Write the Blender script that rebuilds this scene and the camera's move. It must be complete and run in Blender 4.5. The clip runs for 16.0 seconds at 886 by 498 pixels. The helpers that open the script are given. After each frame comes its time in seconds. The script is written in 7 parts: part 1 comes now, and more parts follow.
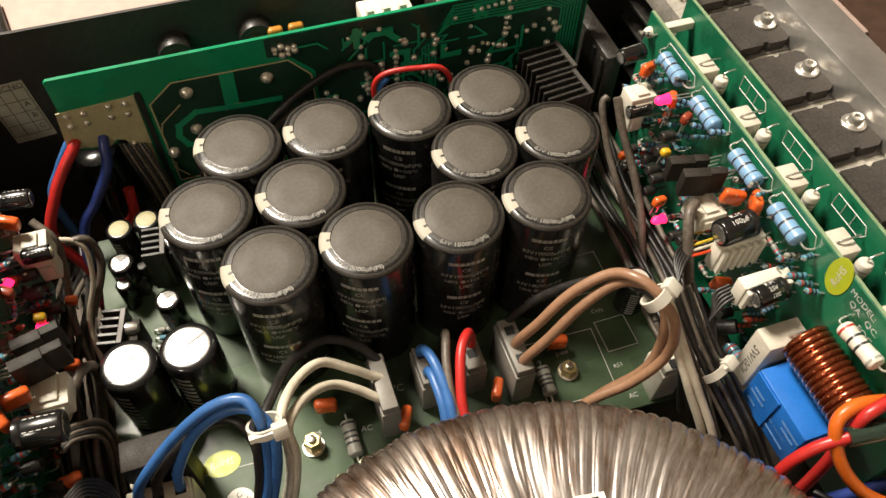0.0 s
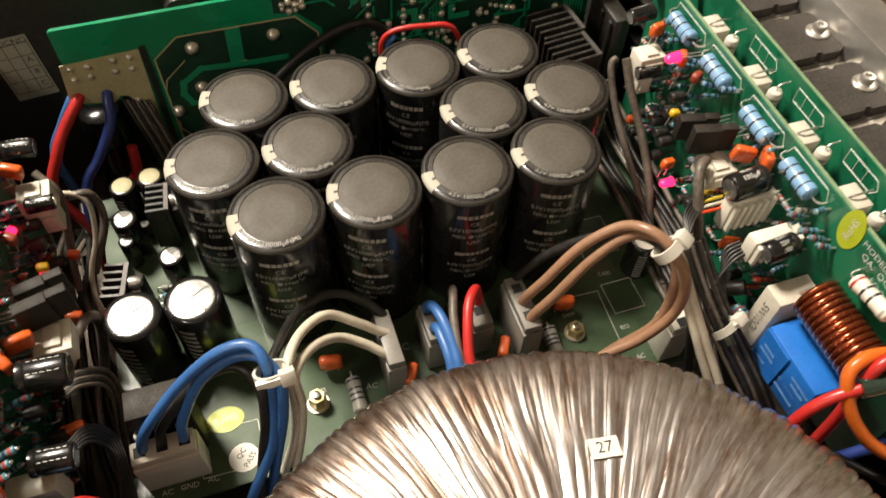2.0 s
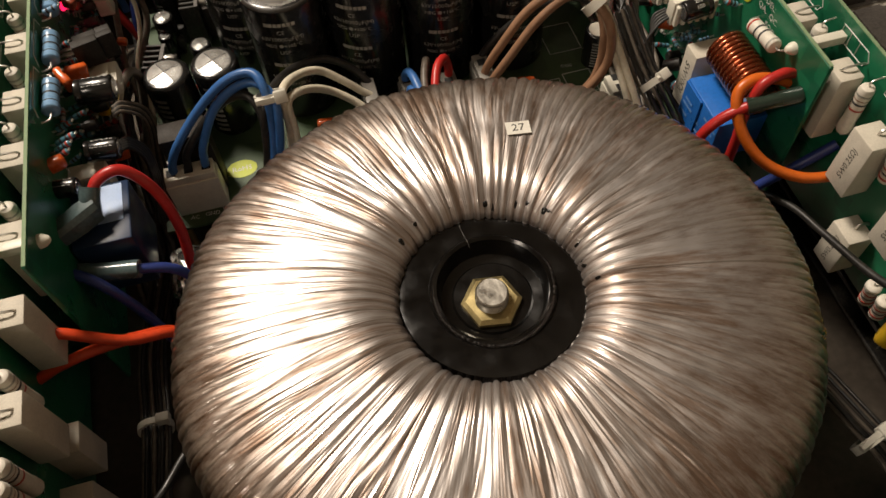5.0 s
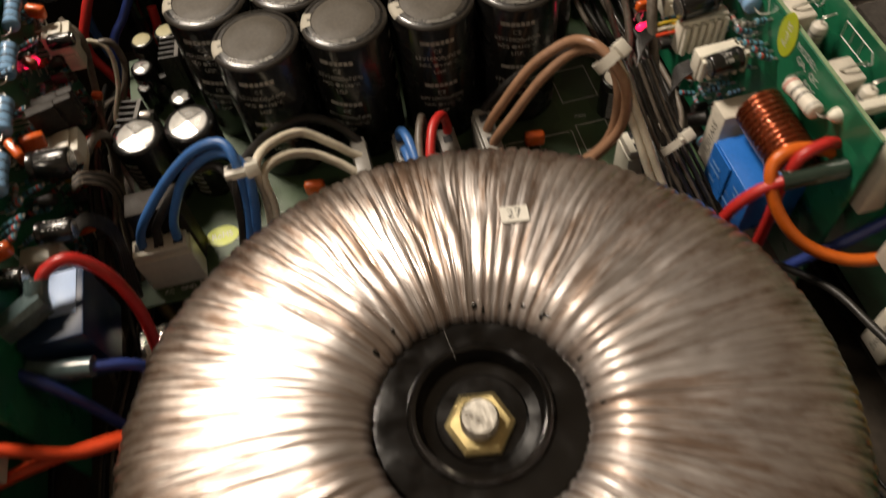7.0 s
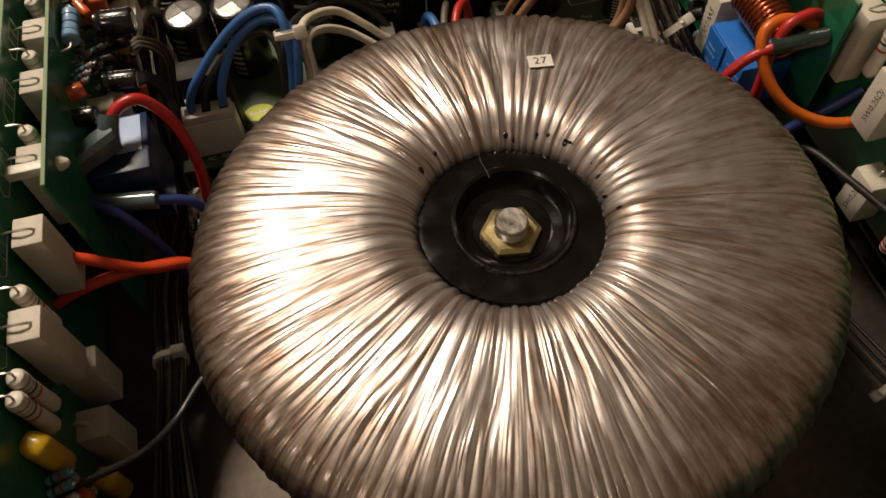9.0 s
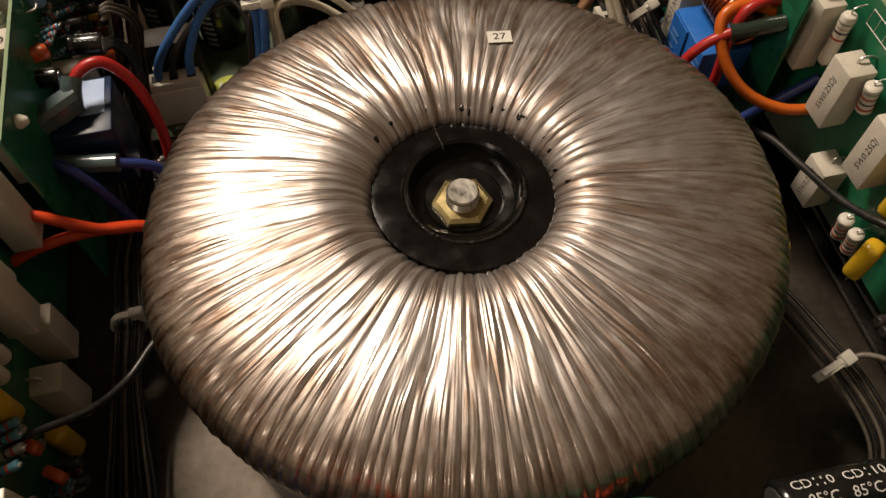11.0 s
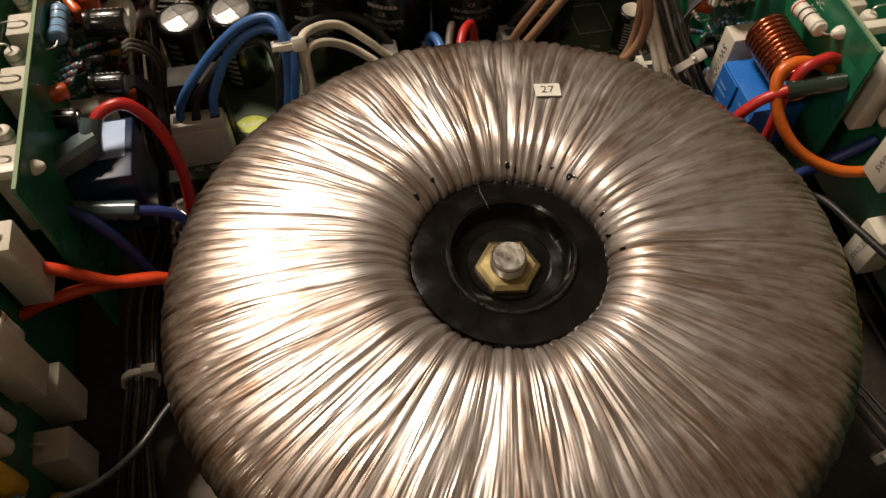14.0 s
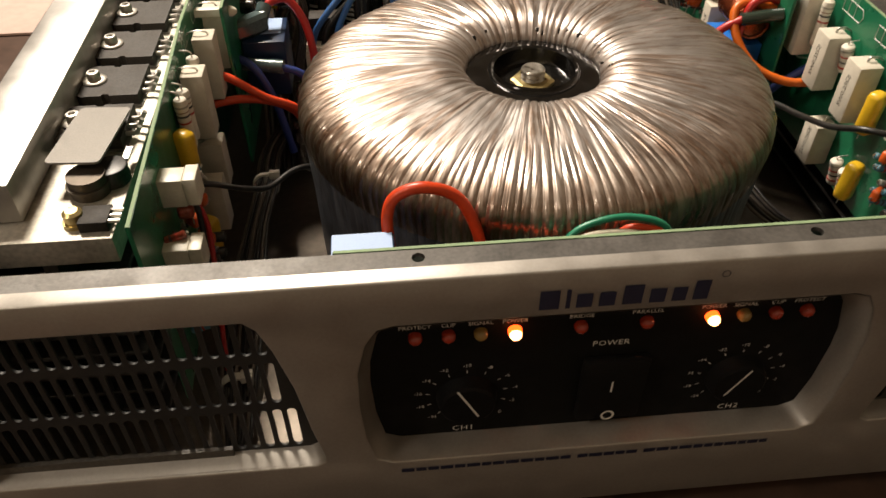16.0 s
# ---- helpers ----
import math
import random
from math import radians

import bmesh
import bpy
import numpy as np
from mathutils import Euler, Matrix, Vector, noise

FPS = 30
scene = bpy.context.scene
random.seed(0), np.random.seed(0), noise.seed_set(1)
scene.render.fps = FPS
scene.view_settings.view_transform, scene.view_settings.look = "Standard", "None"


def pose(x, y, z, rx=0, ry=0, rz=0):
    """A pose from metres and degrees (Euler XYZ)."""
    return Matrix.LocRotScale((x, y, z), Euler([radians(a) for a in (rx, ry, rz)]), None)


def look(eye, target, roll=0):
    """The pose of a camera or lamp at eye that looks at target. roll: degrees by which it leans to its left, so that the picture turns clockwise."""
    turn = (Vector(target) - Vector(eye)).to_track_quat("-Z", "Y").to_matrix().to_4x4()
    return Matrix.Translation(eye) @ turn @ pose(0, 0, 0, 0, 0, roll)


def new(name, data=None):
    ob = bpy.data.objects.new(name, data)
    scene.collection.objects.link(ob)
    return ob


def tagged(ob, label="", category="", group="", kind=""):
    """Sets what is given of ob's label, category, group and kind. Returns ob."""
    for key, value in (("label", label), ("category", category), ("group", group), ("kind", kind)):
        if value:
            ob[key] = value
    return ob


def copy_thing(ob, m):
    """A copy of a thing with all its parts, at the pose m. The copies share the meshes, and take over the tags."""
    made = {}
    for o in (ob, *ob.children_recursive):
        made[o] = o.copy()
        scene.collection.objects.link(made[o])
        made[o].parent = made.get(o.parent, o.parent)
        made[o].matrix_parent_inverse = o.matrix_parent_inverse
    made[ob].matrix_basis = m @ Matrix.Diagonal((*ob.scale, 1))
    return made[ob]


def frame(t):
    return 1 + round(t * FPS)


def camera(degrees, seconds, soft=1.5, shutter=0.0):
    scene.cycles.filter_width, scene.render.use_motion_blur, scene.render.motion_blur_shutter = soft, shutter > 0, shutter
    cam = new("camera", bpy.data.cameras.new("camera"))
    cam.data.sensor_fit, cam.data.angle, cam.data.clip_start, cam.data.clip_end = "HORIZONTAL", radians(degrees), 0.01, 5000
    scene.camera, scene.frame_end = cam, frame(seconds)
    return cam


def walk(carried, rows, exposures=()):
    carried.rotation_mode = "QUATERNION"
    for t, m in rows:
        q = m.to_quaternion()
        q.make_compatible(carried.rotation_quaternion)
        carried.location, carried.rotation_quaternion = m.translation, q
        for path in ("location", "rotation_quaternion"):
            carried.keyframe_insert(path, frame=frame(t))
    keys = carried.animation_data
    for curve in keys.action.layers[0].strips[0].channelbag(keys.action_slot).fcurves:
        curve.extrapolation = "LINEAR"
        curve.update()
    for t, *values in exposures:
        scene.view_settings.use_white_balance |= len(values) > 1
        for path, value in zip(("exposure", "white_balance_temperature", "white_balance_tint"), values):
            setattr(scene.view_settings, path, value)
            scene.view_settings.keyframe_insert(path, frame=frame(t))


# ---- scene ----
# Camera: a hand-held phone over an open rack amplifier. World: x along the front panel, y towards the back, origin on the transformer's axis.
cam = camera(59.94, 16.0, soft=1.5, shutter=0.5)
PATH = [
    (0.0, -0.0375, 0.0089, 0.2976, 35.12, -1.06, -18.60),
    (0.5, -0.0380, 0.0097, 0.2995, 35.18, -1.22, -18.69),
    (1.0, -0.0395, 0.0072, 0.2996, 35.00, -1.30, -18.49),
    (1.5, -0.0427, 0.0065, 0.2972, 34.97, -1.63, -18.42),
    (2.0, -0.0456, -0.0011, 0.2856, 35.03, -1.65, -18.38),
    (2.5, -0.0688, 0.0024, 0.2661, 33.39, -3.90, -20.21),
    (3.0, -0.0858, 0.0054, 0.2700, 31.51, -5.18, -21.29),
    (3.5, -0.0734, -0.0250, 0.2738, 31.51, -3.08, -20.38),
    (4.0, -0.0560, -0.0848, 0.2878, 31.94, 0.51, -18.07),
    (4.2, -0.0476, -0.1129, 0.2978, 31.78, 1.50, -17.23),
    (6.5, -0.0309, -0.1080, 0.2638, 32.87, 2.88, -14.31),
    (7.0, -0.0133, -0.0724, 0.2754, 32.14, 4.18, -14.20),
    (7.5, -0.0377, -0.0380, 0.2581, 32.03, 1.46, -15.94),
    (8.0, -0.0473, -0.0365, 0.2511, 31.70, 2.20, -14.85),
    (8.5, -0.0523, -0.0993, 0.2705, 32.36, 2.32, -14.20),
    (9.0, -0.0472, -0.1271, 0.2765, 31.36, 2.06, -14.25),
    (11.5, -0.0358, -0.1390, 0.2754, 30.71, 0.19, -13.03),
    (12.0, -0.0348, -0.1395, 0.2716, 30.47, -0.09, -13.15),
    (12.5, -0.0347, -0.1406, 0.2708, 30.34, -0.09, -12.93),
    (13.0, -0.0370, -0.1378, 0.2790, 30.54, -0.33, -13.20),
    (13.5, -0.0471, -0.1186, 0.2868, 31.94, -0.31, -13.17),
    (14.0, -0.0461, -0.1165, 0.2676, 32.75, -0.36, -11.87),
    (14.5, -0.0543, -0.1657, 0.2812, 36.18, 1.05, -10.91),
    (15.0, -0.0665, -0.2649, 0.2744, 45.94, 0.16, -9.34),
    (15.5, -0.0757, -0.2981, 0.2544, 47.66, -1.31, -7.03),
    (16.0, -0.0686, -0.3036, 0.2436, 47.70, 0.15, -5.36),
]
walk(cam, [(t, pose(x, y, z, rx, ry, rz)) for t, x, y, z, rx, ry, rz in PATH],
     exposures=((0.0, 0.46, 6350, 9), (2.0, 0.46, 6350, 9), (3.0, 0.10, 6420, 10), (3.5, 0.14, 6400, 10), (4.2, -0.16, 6480, 11), (6.5, -0.46, 6560, 12), (7.5, -0.18, 6560, 12), (8.0, -0.12, 6480, 11), (9.0, -0.66, 6900, 14), (12.5, -0.45, 6740, 14), (14.5, -0.46, 6700, 13), (15.0, -0.40, 6750, 13), (16.0, 0.35, 6560, 11)))

# ---- light: one warm ceiling lamp up behind and to the left, a weak added fill at front left, a dim room round it ----
world = bpy.data.worlds.new("room_light")
scene.world = world
world.use_nodes = True
world.node_tree.nodes["Background"].inputs[0].default_value = (1.0, 0.86, 0.70, 1)
world.node_tree.nodes["Background"].inputs[1].default_value = 0.08
LAMP = Vector((-0.52, 0.86, 1.42))
lamp_data = bpy.data.lights.new("unseen_lamp", "AREA")
lamp_data.shape, lamp_data.size, lamp_data.energy, lamp_data.color = "DISK", 0.42, 46, (1.0, 0.885, 0.735)
lamp = new("unseen_lamp", lamp_data)
lamp.matrix_world = look(LAMP, (0, 0.05, 0))
# added fill light, no known source: lifts the front panel and left side
fill_data = bpy.data.lights.new("unseen_lamp", "AREA")
fill_data.shape, fill_data.size, fill_data.energy, fill_data.color = "DISK", 0.20, 3.0, (1.0, 0.87, 0.71)
fill_lamp = new("unseen_lamp", fill_data)
fill_lamp.matrix_world = look((-0.92, -0.52, 1.00), (0, 0.0, 0))


# ---- mesh helpers ----
def box(bm, x0, x1, y0, y1, z0, z1, bevel=0.0, seg=2):
    g = bmesh.ops.create_cube(bm, size=1.0, matrix=Matrix.Translation(((x0 + x1) / 2, (y0 + y1) / 2, (z0 + z1) / 2)) @ Matrix.Diagonal((abs(x1 - x0), abs(y1 - y0), abs(z1 - z0), 1)))
    if bevel > 0:
        edges = list({e for v in g["verts"] for e in v.link_edges})
        bmesh.ops.bevel(bm, geom=edges, offset=bevel, segments=seg, profile=0.5, affect="EDGES")
    return bm


def ring_points(c, axis, r, seg, up=None):
    axis = Vector(axis).normalized()
    u = (up or (Vector((0, 0, 1)) if abs(axis.z) < 0.9 else Vector((1, 0, 0)))).cross(axis).normalized()
    v = axis.cross(u)
    return [Vector(c) + r * (math.cos(2 * math.pi * k / seg) * u + math.sin(2 * math.pi * k / seg) * v) for k in range(seg)]


def skin(bm, rings, close_start=True, close_end=True):
    made = [[bm.verts.new(p) for p in ring] for ring in rings]
    n = len(made[0])
    for a, b in zip(made, made[1:]):
        for k in range(n):
            bm.faces.new((a[k], a[(k + 1) % n], b[(k + 1) % n], b[k]))
    if close_start:
        bm.faces.new(made[0][::-1])
    if close_end:
        bm.faces.new(made[-1])
    return bm


def turned(bm, p0, p1, profile, seg=24):
    """A turned solid along p0-p1; profile: (metres along, radius)."""
    p0, p1 = Vector(p0), Vector(p1)
    d = (p1 - p0).normalized()
    return skin(bm, [ring_points(p0 + d * s, d, max(r, 1e-5), seg) for s, r in profile])


def rod(bm, p0, p1, r, seg=16, bevel=0.0):
    length = (Vector(p1) - Vector(p0)).length
    prof = [(0, r), (length, r)] if bevel <= 0 else [(0, r - bevel), (bevel * 0.3, r - bevel * 0.3), (bevel, r), (length - bevel, r), (length - bevel * 0.3, r - bevel * 0.3), (length, r - bevel)]
    return turned(bm, p0, p1, prof, seg)


def smooth_path(pts, per=8):
    pts = [Vector(p) for p in pts]
    ext = [2 * pts[0] - pts[1]] + pts + [2 * pts[-1] - pts[-2]]
    out = []
    for i in range(1, len(ext) - 2):
        a, b, c, d = ext[i - 1:i + 3]
        for k in range(per):
            t = k / per
            out.append(0.5 * (2 * b + (c - a) * t + (2 * a - 5 * b + 4 * c - d) * t * t + (3 * b - a - 3 * c + d) * t ** 3))
    out.append(ext[-2])
    return out


def tube(bm, pts, r, seg=10, per=8, raw=False):
    path = [Vector(p) for p in pts] if raw else smooth_path(pts, per)
    rings, up = [], None
    for i, p in enumerate(path):
        d = (path[min(i + 1, len(path) - 1)] - path[max(i - 1, 0)]).normalized()
        if up is None:
            up = Vector((0, 0, 1)) if abs(d.z) < 0.9 else Vector((1, 0, 0))
        u = up.cross(d).normalized()
        up = d.cross(u)
        rings.append([p + r * (math.cos(2 * math.pi * k / seg) * u + math.sin(2 * math.pi * k / seg) * up) for k in range(seg)])
    return skin(bm, rings)


def plate(bm, outline, holes, depth, m):
    """A flat plate from 2D loops (outline and holes), thickened by depth along local +z, placed by m."""
    edges = []
    for loop in [outline] + holes:
        vs = [bm.verts.new((p[0], p[1], 0)) for p in loop]
        edges += [bm.edges.new((a, b)) for a, b in zip(vs, vs[1:] + vs[:1])]
    faces = [f for f in bmesh.ops.triangle_fill(bm, use_beauty=True, edges=edges)["geom"] if isinstance(f, bmesh.types.BMFace)]
    ext = bmesh.ops.extrude_face_region(bm, geom=faces)["geom"]
    bmesh.ops.translate(bm, vec=(0, 0, depth), verts=[v for v in ext if isinstance(v, bmesh.types.BMVert)])
    bmesh.ops.recalc_face_normals(bm, faces=bm.faces)
    bmesh.ops.transform(bm, matrix=m, verts=bm.verts)
    return bm


def rounded(x0, x1, y0, y1, r, seg=5):
    out = []
    for cx, cy, a in ((x1 - r, y0 + r, -90), (x1 - r, y1 - r, 0), (x0 + r, y1 - r, 90), (x0 + r, y0 + r, 180)):
        out += [(cx + r * math.cos(radians(a + 90 * k / seg)), cy + r * math.sin(radians(a + 90 * k / seg))) for k in range(seg + 1)]
    return out


def finish(bm, name, material, angle=35):
    me = bpy.data.meshes.new(name)
    bmesh.ops.recalc_face_normals(bm, faces=bm.faces)
    bm.to_mesh(me)
    bm.free()
    me.materials.append(material)
    me.polygons.foreach_set("use_smooth", [True] * len(me.polygons))
    me.set_sharp_from_angle(angle=radians(angle))
    return me


def world_of(ob):
    m = ob.matrix_basis.copy()
    while ob.parent:
        ob = ob.parent
        m = ob.matrix_basis @ m
    return m


def part(name, bm, material, parent, label="", angle=35):
    """One mesh, drawn in world places, under a thing or a part."""
    bmesh.ops.transform(bm, matrix=world_of(parent).inverted(), verts=bm.verts)
    ob = new(name, finish(bm, name, material, angle))
    ob.parent = parent
    return tagged(ob, label)


def thing(name, place, label, category, group="", kind=""):
    ob = new(name)
    ob.empty_display_size = 0.01
    ob.matrix_basis = Matrix.Translation(place)
    return tagged(ob, label, category, group, kind)


def single(name, bm, material, label, category, group="", kind="", angle=35):
    """A thing that is one mesh; its origin lies at the middle of its foot."""
    xs = [v.co for v in bm.verts]
    base = Vector(((min(c.x for c in xs) + max(c.x for c in xs)) / 2, (min(c.y for c in xs) + max(c.y for c in xs)) / 2, min(c.z for c in xs)))
    bmesh.ops.translate(bm, vec=-base, verts=bm.verts)
    ob = new(name, finish(bm, name, material, angle))
    ob.matrix_basis = Matrix.Translation(base)
    return tagged(ob, label, category, group, kind)


def writing(text, size, bm, m, bend=None, spacing=1.0):
    """Lettering in the built-in font, flat in local xy and centred, placed by m; bend maps the flat points first."""
    cu = bpy.data.curves.new("lettering", "FONT")
    cu.body, cu.size, cu.align_x, cu.align_y, cu.resolution_u, cu.space_character = text, size, "CENTER", "CENTER", 2, spacing
    ob = bpy.data.objects.new("lettering", cu)
    scene.collection.objects.link(ob)
    me = bpy.data.meshes.new_from_object(ob.evaluated_get(bpy.context.evaluated_depsgraph_get()))
    bpy.data.objects.remove(ob)
    part_bm = bmesh.new()
    part_bm.from_mesh(me)
    bpy.data.meshes.remove(me)
    if bend:
        for v in part_bm.verts:
            v.co = bend(v.co)
    bmesh.ops.transform(part_bm, matrix=m, verts=part_bm.verts)
    me = bpy.data.meshes.new("lettering")
    part_bm.to_mesh(me)
    part_bm.free()
    bm.from_mesh(me)
    bpy.data.meshes.remove(me)
    return bm


def flat_bar(bm, m, w, h, bend=None, n=6):
    """A thin printed bar in local xy, centred, optionally bent."""
    pts = [(-w / 2 + w * k / n, -h / 2) for k in range(n + 1)], [(-w / 2 + w * k / n, h / 2) for k in range(n + 1)]
    rows = [[bm.verts.new(m @ (bend(Vector((x, y, 0))) if bend else Vector((x, y, 0)))) for x, y in row] for row in pts]
    for k in range(n):
        bm.faces.new((rows[0][k], rows[0][k + 1], rows[1][k + 1], rows[1][k]))
    return bm


# ---- materials ----
def mat(name, colour, rough=0.5, metal=0.0, vary=0.15, scale=60.0, bump=0.0, bump_scale=900.0, coat=0.0, spec=0.5, emit=None, grime=0.0, alpha_glass=0.0, dust=0.0):
    m = bpy.data.materials.new(name)
    m.use_nodes = True
    t = m.node_tree
    b = t.nodes["Principled BSDF"]
    b.inputs["Metallic"].default_value, b.inputs["Specular IOR Level"].default_value = metal, spec
    b.inputs["Coat Weight"].default_value, b.inputs["Coat Roughness"].default_value = coat, 0.12
    co = t.nodes.new("ShaderNodeTexCoord")
    n1, n2 = t.nodes.new("ShaderNodeTexNoise"), t.nodes.new("ShaderNodeTexNoise")
    n1.inputs["Scale"].default_value, n1.inputs["Detail"].default_value = scale, 4
    n2.inputs["Scale"].default_value, n2.inputs["Detail"].default_value = scale * 9, 3
    add = t.nodes.new("ShaderNodeMath")
    add.operation = "ADD"
    info = t.nodes.new("ShaderNodeObjectInfo")
    mixr = t.nodes.new("ShaderNodeMath")
    mixr.operation = "MULTIPLY_ADD"
    mixr.inputs[1].default_value = 0.25
    ramp = t.nodes.new("ShaderNodeMapRange")
    ramp.inputs["From Min"].default_value, ramp.inputs["From Max"].default_value = 0.75, 1.5
    ramp.inputs["To Min"].default_value, ramp.inputs["To Max"].default_value = 1 - vary * 1.6, 1 + vary
    for n in (n1, n2):
        t.links.new(co.outputs["Object"], n.inputs["Vector"])
    t.links.new(n1.outputs["Fac"], add.inputs[0])
    t.links.new(n2.outputs["Fac"], add.inputs[1])
    t.links.new(info.outputs["Random"], mixr.inputs[0])
    t.links.new(add.outputs[0], mixr.inputs[2])
    t.links.new(mixr.outputs[0], ramp.inputs["Value"])
    mul = t.nodes.new("ShaderNodeMix")
    mul.data_type, mul.blend_type = "RGBA", "MULTIPLY"
    mul.inputs["Factor"].default_value = 1.0
    mul.inputs["A"].default_value = (*colour, 1)
    t.links.new(ramp.outputs[0], mul.inputs["B"])
    last = mul.outputs["Result"]
    if dust > 0:
        dm = t.nodes.new("ShaderNodeMix")
        dm.data_type = "RGBA"
        dr = t.nodes.new("ShaderNodeMapRange")
        dr.inputs["From Min"].default_value, dr.inputs["From Max"].default_value, dr.inputs["To Max"].default_value = 0.4, 0.75, dust
        t.links.new(n2.outputs["Fac"], dr.inputs["Value"])
        t.links.new(dr.outputs[0], dm.inputs["Factor"])
        t.links.new(last, dm.inputs["A"])
        dm.inputs["B"].default_value = (0.33, 0.29, 0.23, 1)
        last = dm.outputs["Result"]
    t.links.new(last, b.inputs["Base Color"])
    rr = t.nodes.new("ShaderNodeMapRange")
    rr.inputs["From Min"].default_value, rr.inputs["From Max"].default_value = 0.3, 0.7
    rr.inputs["To Min"].default_value, rr.inputs["To Max"].default_value = max(rough - 0.08, 0.02), min(rough + 0.1, 1)
    t.links.new(n1.outputs["Fac"], rr.inputs["Value"])
    t.links.new(rr.outputs[0], b.inputs["Roughness"])
    if bump > 0:
        nb, bp = t.nodes.new("ShaderNodeTexNoise"), t.nodes.new("ShaderNodeBump")
        nb.inputs["Scale"].default_value, nb.inputs["Detail"].default_value = bump_scale, 3
        bp.inputs["Strength"].default_value, bp.inputs["Distance"].default_value = bump, 0.0006
        t.links.new(co.outputs["Object"], nb.inputs["Vector"])
        t.links.new(nb.outputs["Fac"], bp.inputs["Height"])
        t.links.new(bp.outputs[0], b.inputs["Normal"])
    if emit:
        b.inputs["Emission Color"].default_value, b.inputs["Emission Strength"].default_value = (*emit[0], 1), emit[1]
    if alpha_glass > 0:
        b.inputs["Transmission Weight"].default_value = alpha_glass
    return m


def streaked(name, colour, dark, around, rough, metal, bump, coat, rim=None):
    """Wound wire under clear film: streaks that run out from the axis and down the side."""
    m = mat(name, colour, rough, metal, 0.05, coat=coat)
    t = m.node_tree
    b = t.nodes["Principled BSDF"]
    b.inputs["Coat Roughness"].default_value = 0.11
    co = t.nodes.new("ShaderNodeTexCoord")
    sep, comb = t.nodes.new("ShaderNodeSeparateXYZ"), t.nodes.new("ShaderNodeCombineXYZ")
    flat, nor, ln = t.nodes.new("ShaderNodeVectorMath"), t.nodes.new("ShaderNodeVectorMath"), t.nodes.new("ShaderNodeVectorMath")
    flat.operation, nor.operation, ln.operation = "MULTIPLY", "NORMALIZE", "LENGTH"
    flat.inputs[1].default_value = (1, 1, 0)
    t.links.new(co.outputs["Object"], flat.inputs[0])
    t.links.new(flat.outputs[0], nor.inputs[0])
    t.links.new(flat.outputs[0], ln.inputs[0])
    t.links.new(co.outputs["Object"], sep.inputs[0])
    sub = t.nodes.new("ShaderNodeMath")
    sub.operation = "SUBTRACT"
    t.links.new(ln.outputs["Value"], sub.inputs[0])
    t.links.new(sep.outputs["Z"], sub.inputs[1])
    sc = t.nodes.new("ShaderNodeMath")
    sc.operation = "MULTIPLY"
    sc.inputs[1].default_value = 9.0
    t.links.new(sub.outputs[0], sc.inputs[0])
    s2 = t.nodes.new("ShaderNodeSeparateXYZ")
    t.links.new(nor.outputs[0], s2.inputs[0])
    t.links.new(s2.outputs["X"], comb.inputs["X"])
    t.links.new(s2.outputs["Y"], comb.inputs["Y"])
    t.links.new(sc.outputs[0], comb.inputs["Z"])
    na, nb = t.nodes.new("ShaderNodeTexNoise"), t.nodes.new("ShaderNodeTexNoise")
    na.inputs["Scale"].default_value, na.inputs["Detail"].default_value, na.inputs["Roughness"].default_value = around, 5, 0.7
    nb.inputs["Scale"].default_value, nb.inputs["Detail"].default_value = around * 0.22, 3
    mp = t.nodes.new("ShaderNodeVectorMath")
    mp.operation = "MULTIPLY"
    mp.inputs[1].default_value = (1, 1, 0.25)
    t.links.new(comb.outputs[0], mp.inputs[0])
    t.links.new(mp.outputs[0], na.inputs["Vector"])
    t.links.new(mp.outputs[0], nb.inputs["Vector"])
    add = t.nodes.new("ShaderNodeMath")
    add.operation = "MULTIPLY_ADD"
    add.inputs[1].default_value = 0.6
    t.links.new(nb.outputs["Fac"], add.inputs[0])
    t.links.new(na.outputs["Fac"], add.inputs[2])
    ramp = t.nodes.new("ShaderNodeValToRGB")
    ramp.color_ramp.elements[0].position, ramp.color_ramp.elements[0].color = 0.64, (*dark, 1)
    ramp.color_ramp.elements[1].position, ramp.color_ramp.elements[1].color = 0.92, (*colour, 1)
    t.links.new(add.outputs[0], ramp.inputs[0])
    last = ramp.outputs[0]
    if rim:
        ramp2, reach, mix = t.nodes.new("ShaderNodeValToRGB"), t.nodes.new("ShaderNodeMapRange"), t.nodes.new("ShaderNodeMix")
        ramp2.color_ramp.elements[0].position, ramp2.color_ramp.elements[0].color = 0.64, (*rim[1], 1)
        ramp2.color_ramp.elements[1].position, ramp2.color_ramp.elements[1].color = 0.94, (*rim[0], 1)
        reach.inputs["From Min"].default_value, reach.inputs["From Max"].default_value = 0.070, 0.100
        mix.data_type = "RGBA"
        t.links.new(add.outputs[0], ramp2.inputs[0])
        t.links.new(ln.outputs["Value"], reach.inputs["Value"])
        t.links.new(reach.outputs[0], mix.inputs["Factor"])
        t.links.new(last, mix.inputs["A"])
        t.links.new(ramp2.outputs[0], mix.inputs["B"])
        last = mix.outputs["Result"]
    t.links.new(last, b.inputs["Base Color"])
    bp = t.nodes.new("ShaderNodeBump")
    bp.inputs["Strength"].default_value, bp.inputs["Distance"].default_value = bump, 0.0012
    t.links.new(na.outputs["Fac"], bp.inputs["Height"])
    t.links.new(bp.outputs[0], b.inputs["Normal"])
    t.links.new(bp.outputs[0], b.inputs["Coat Normal"])
    return m


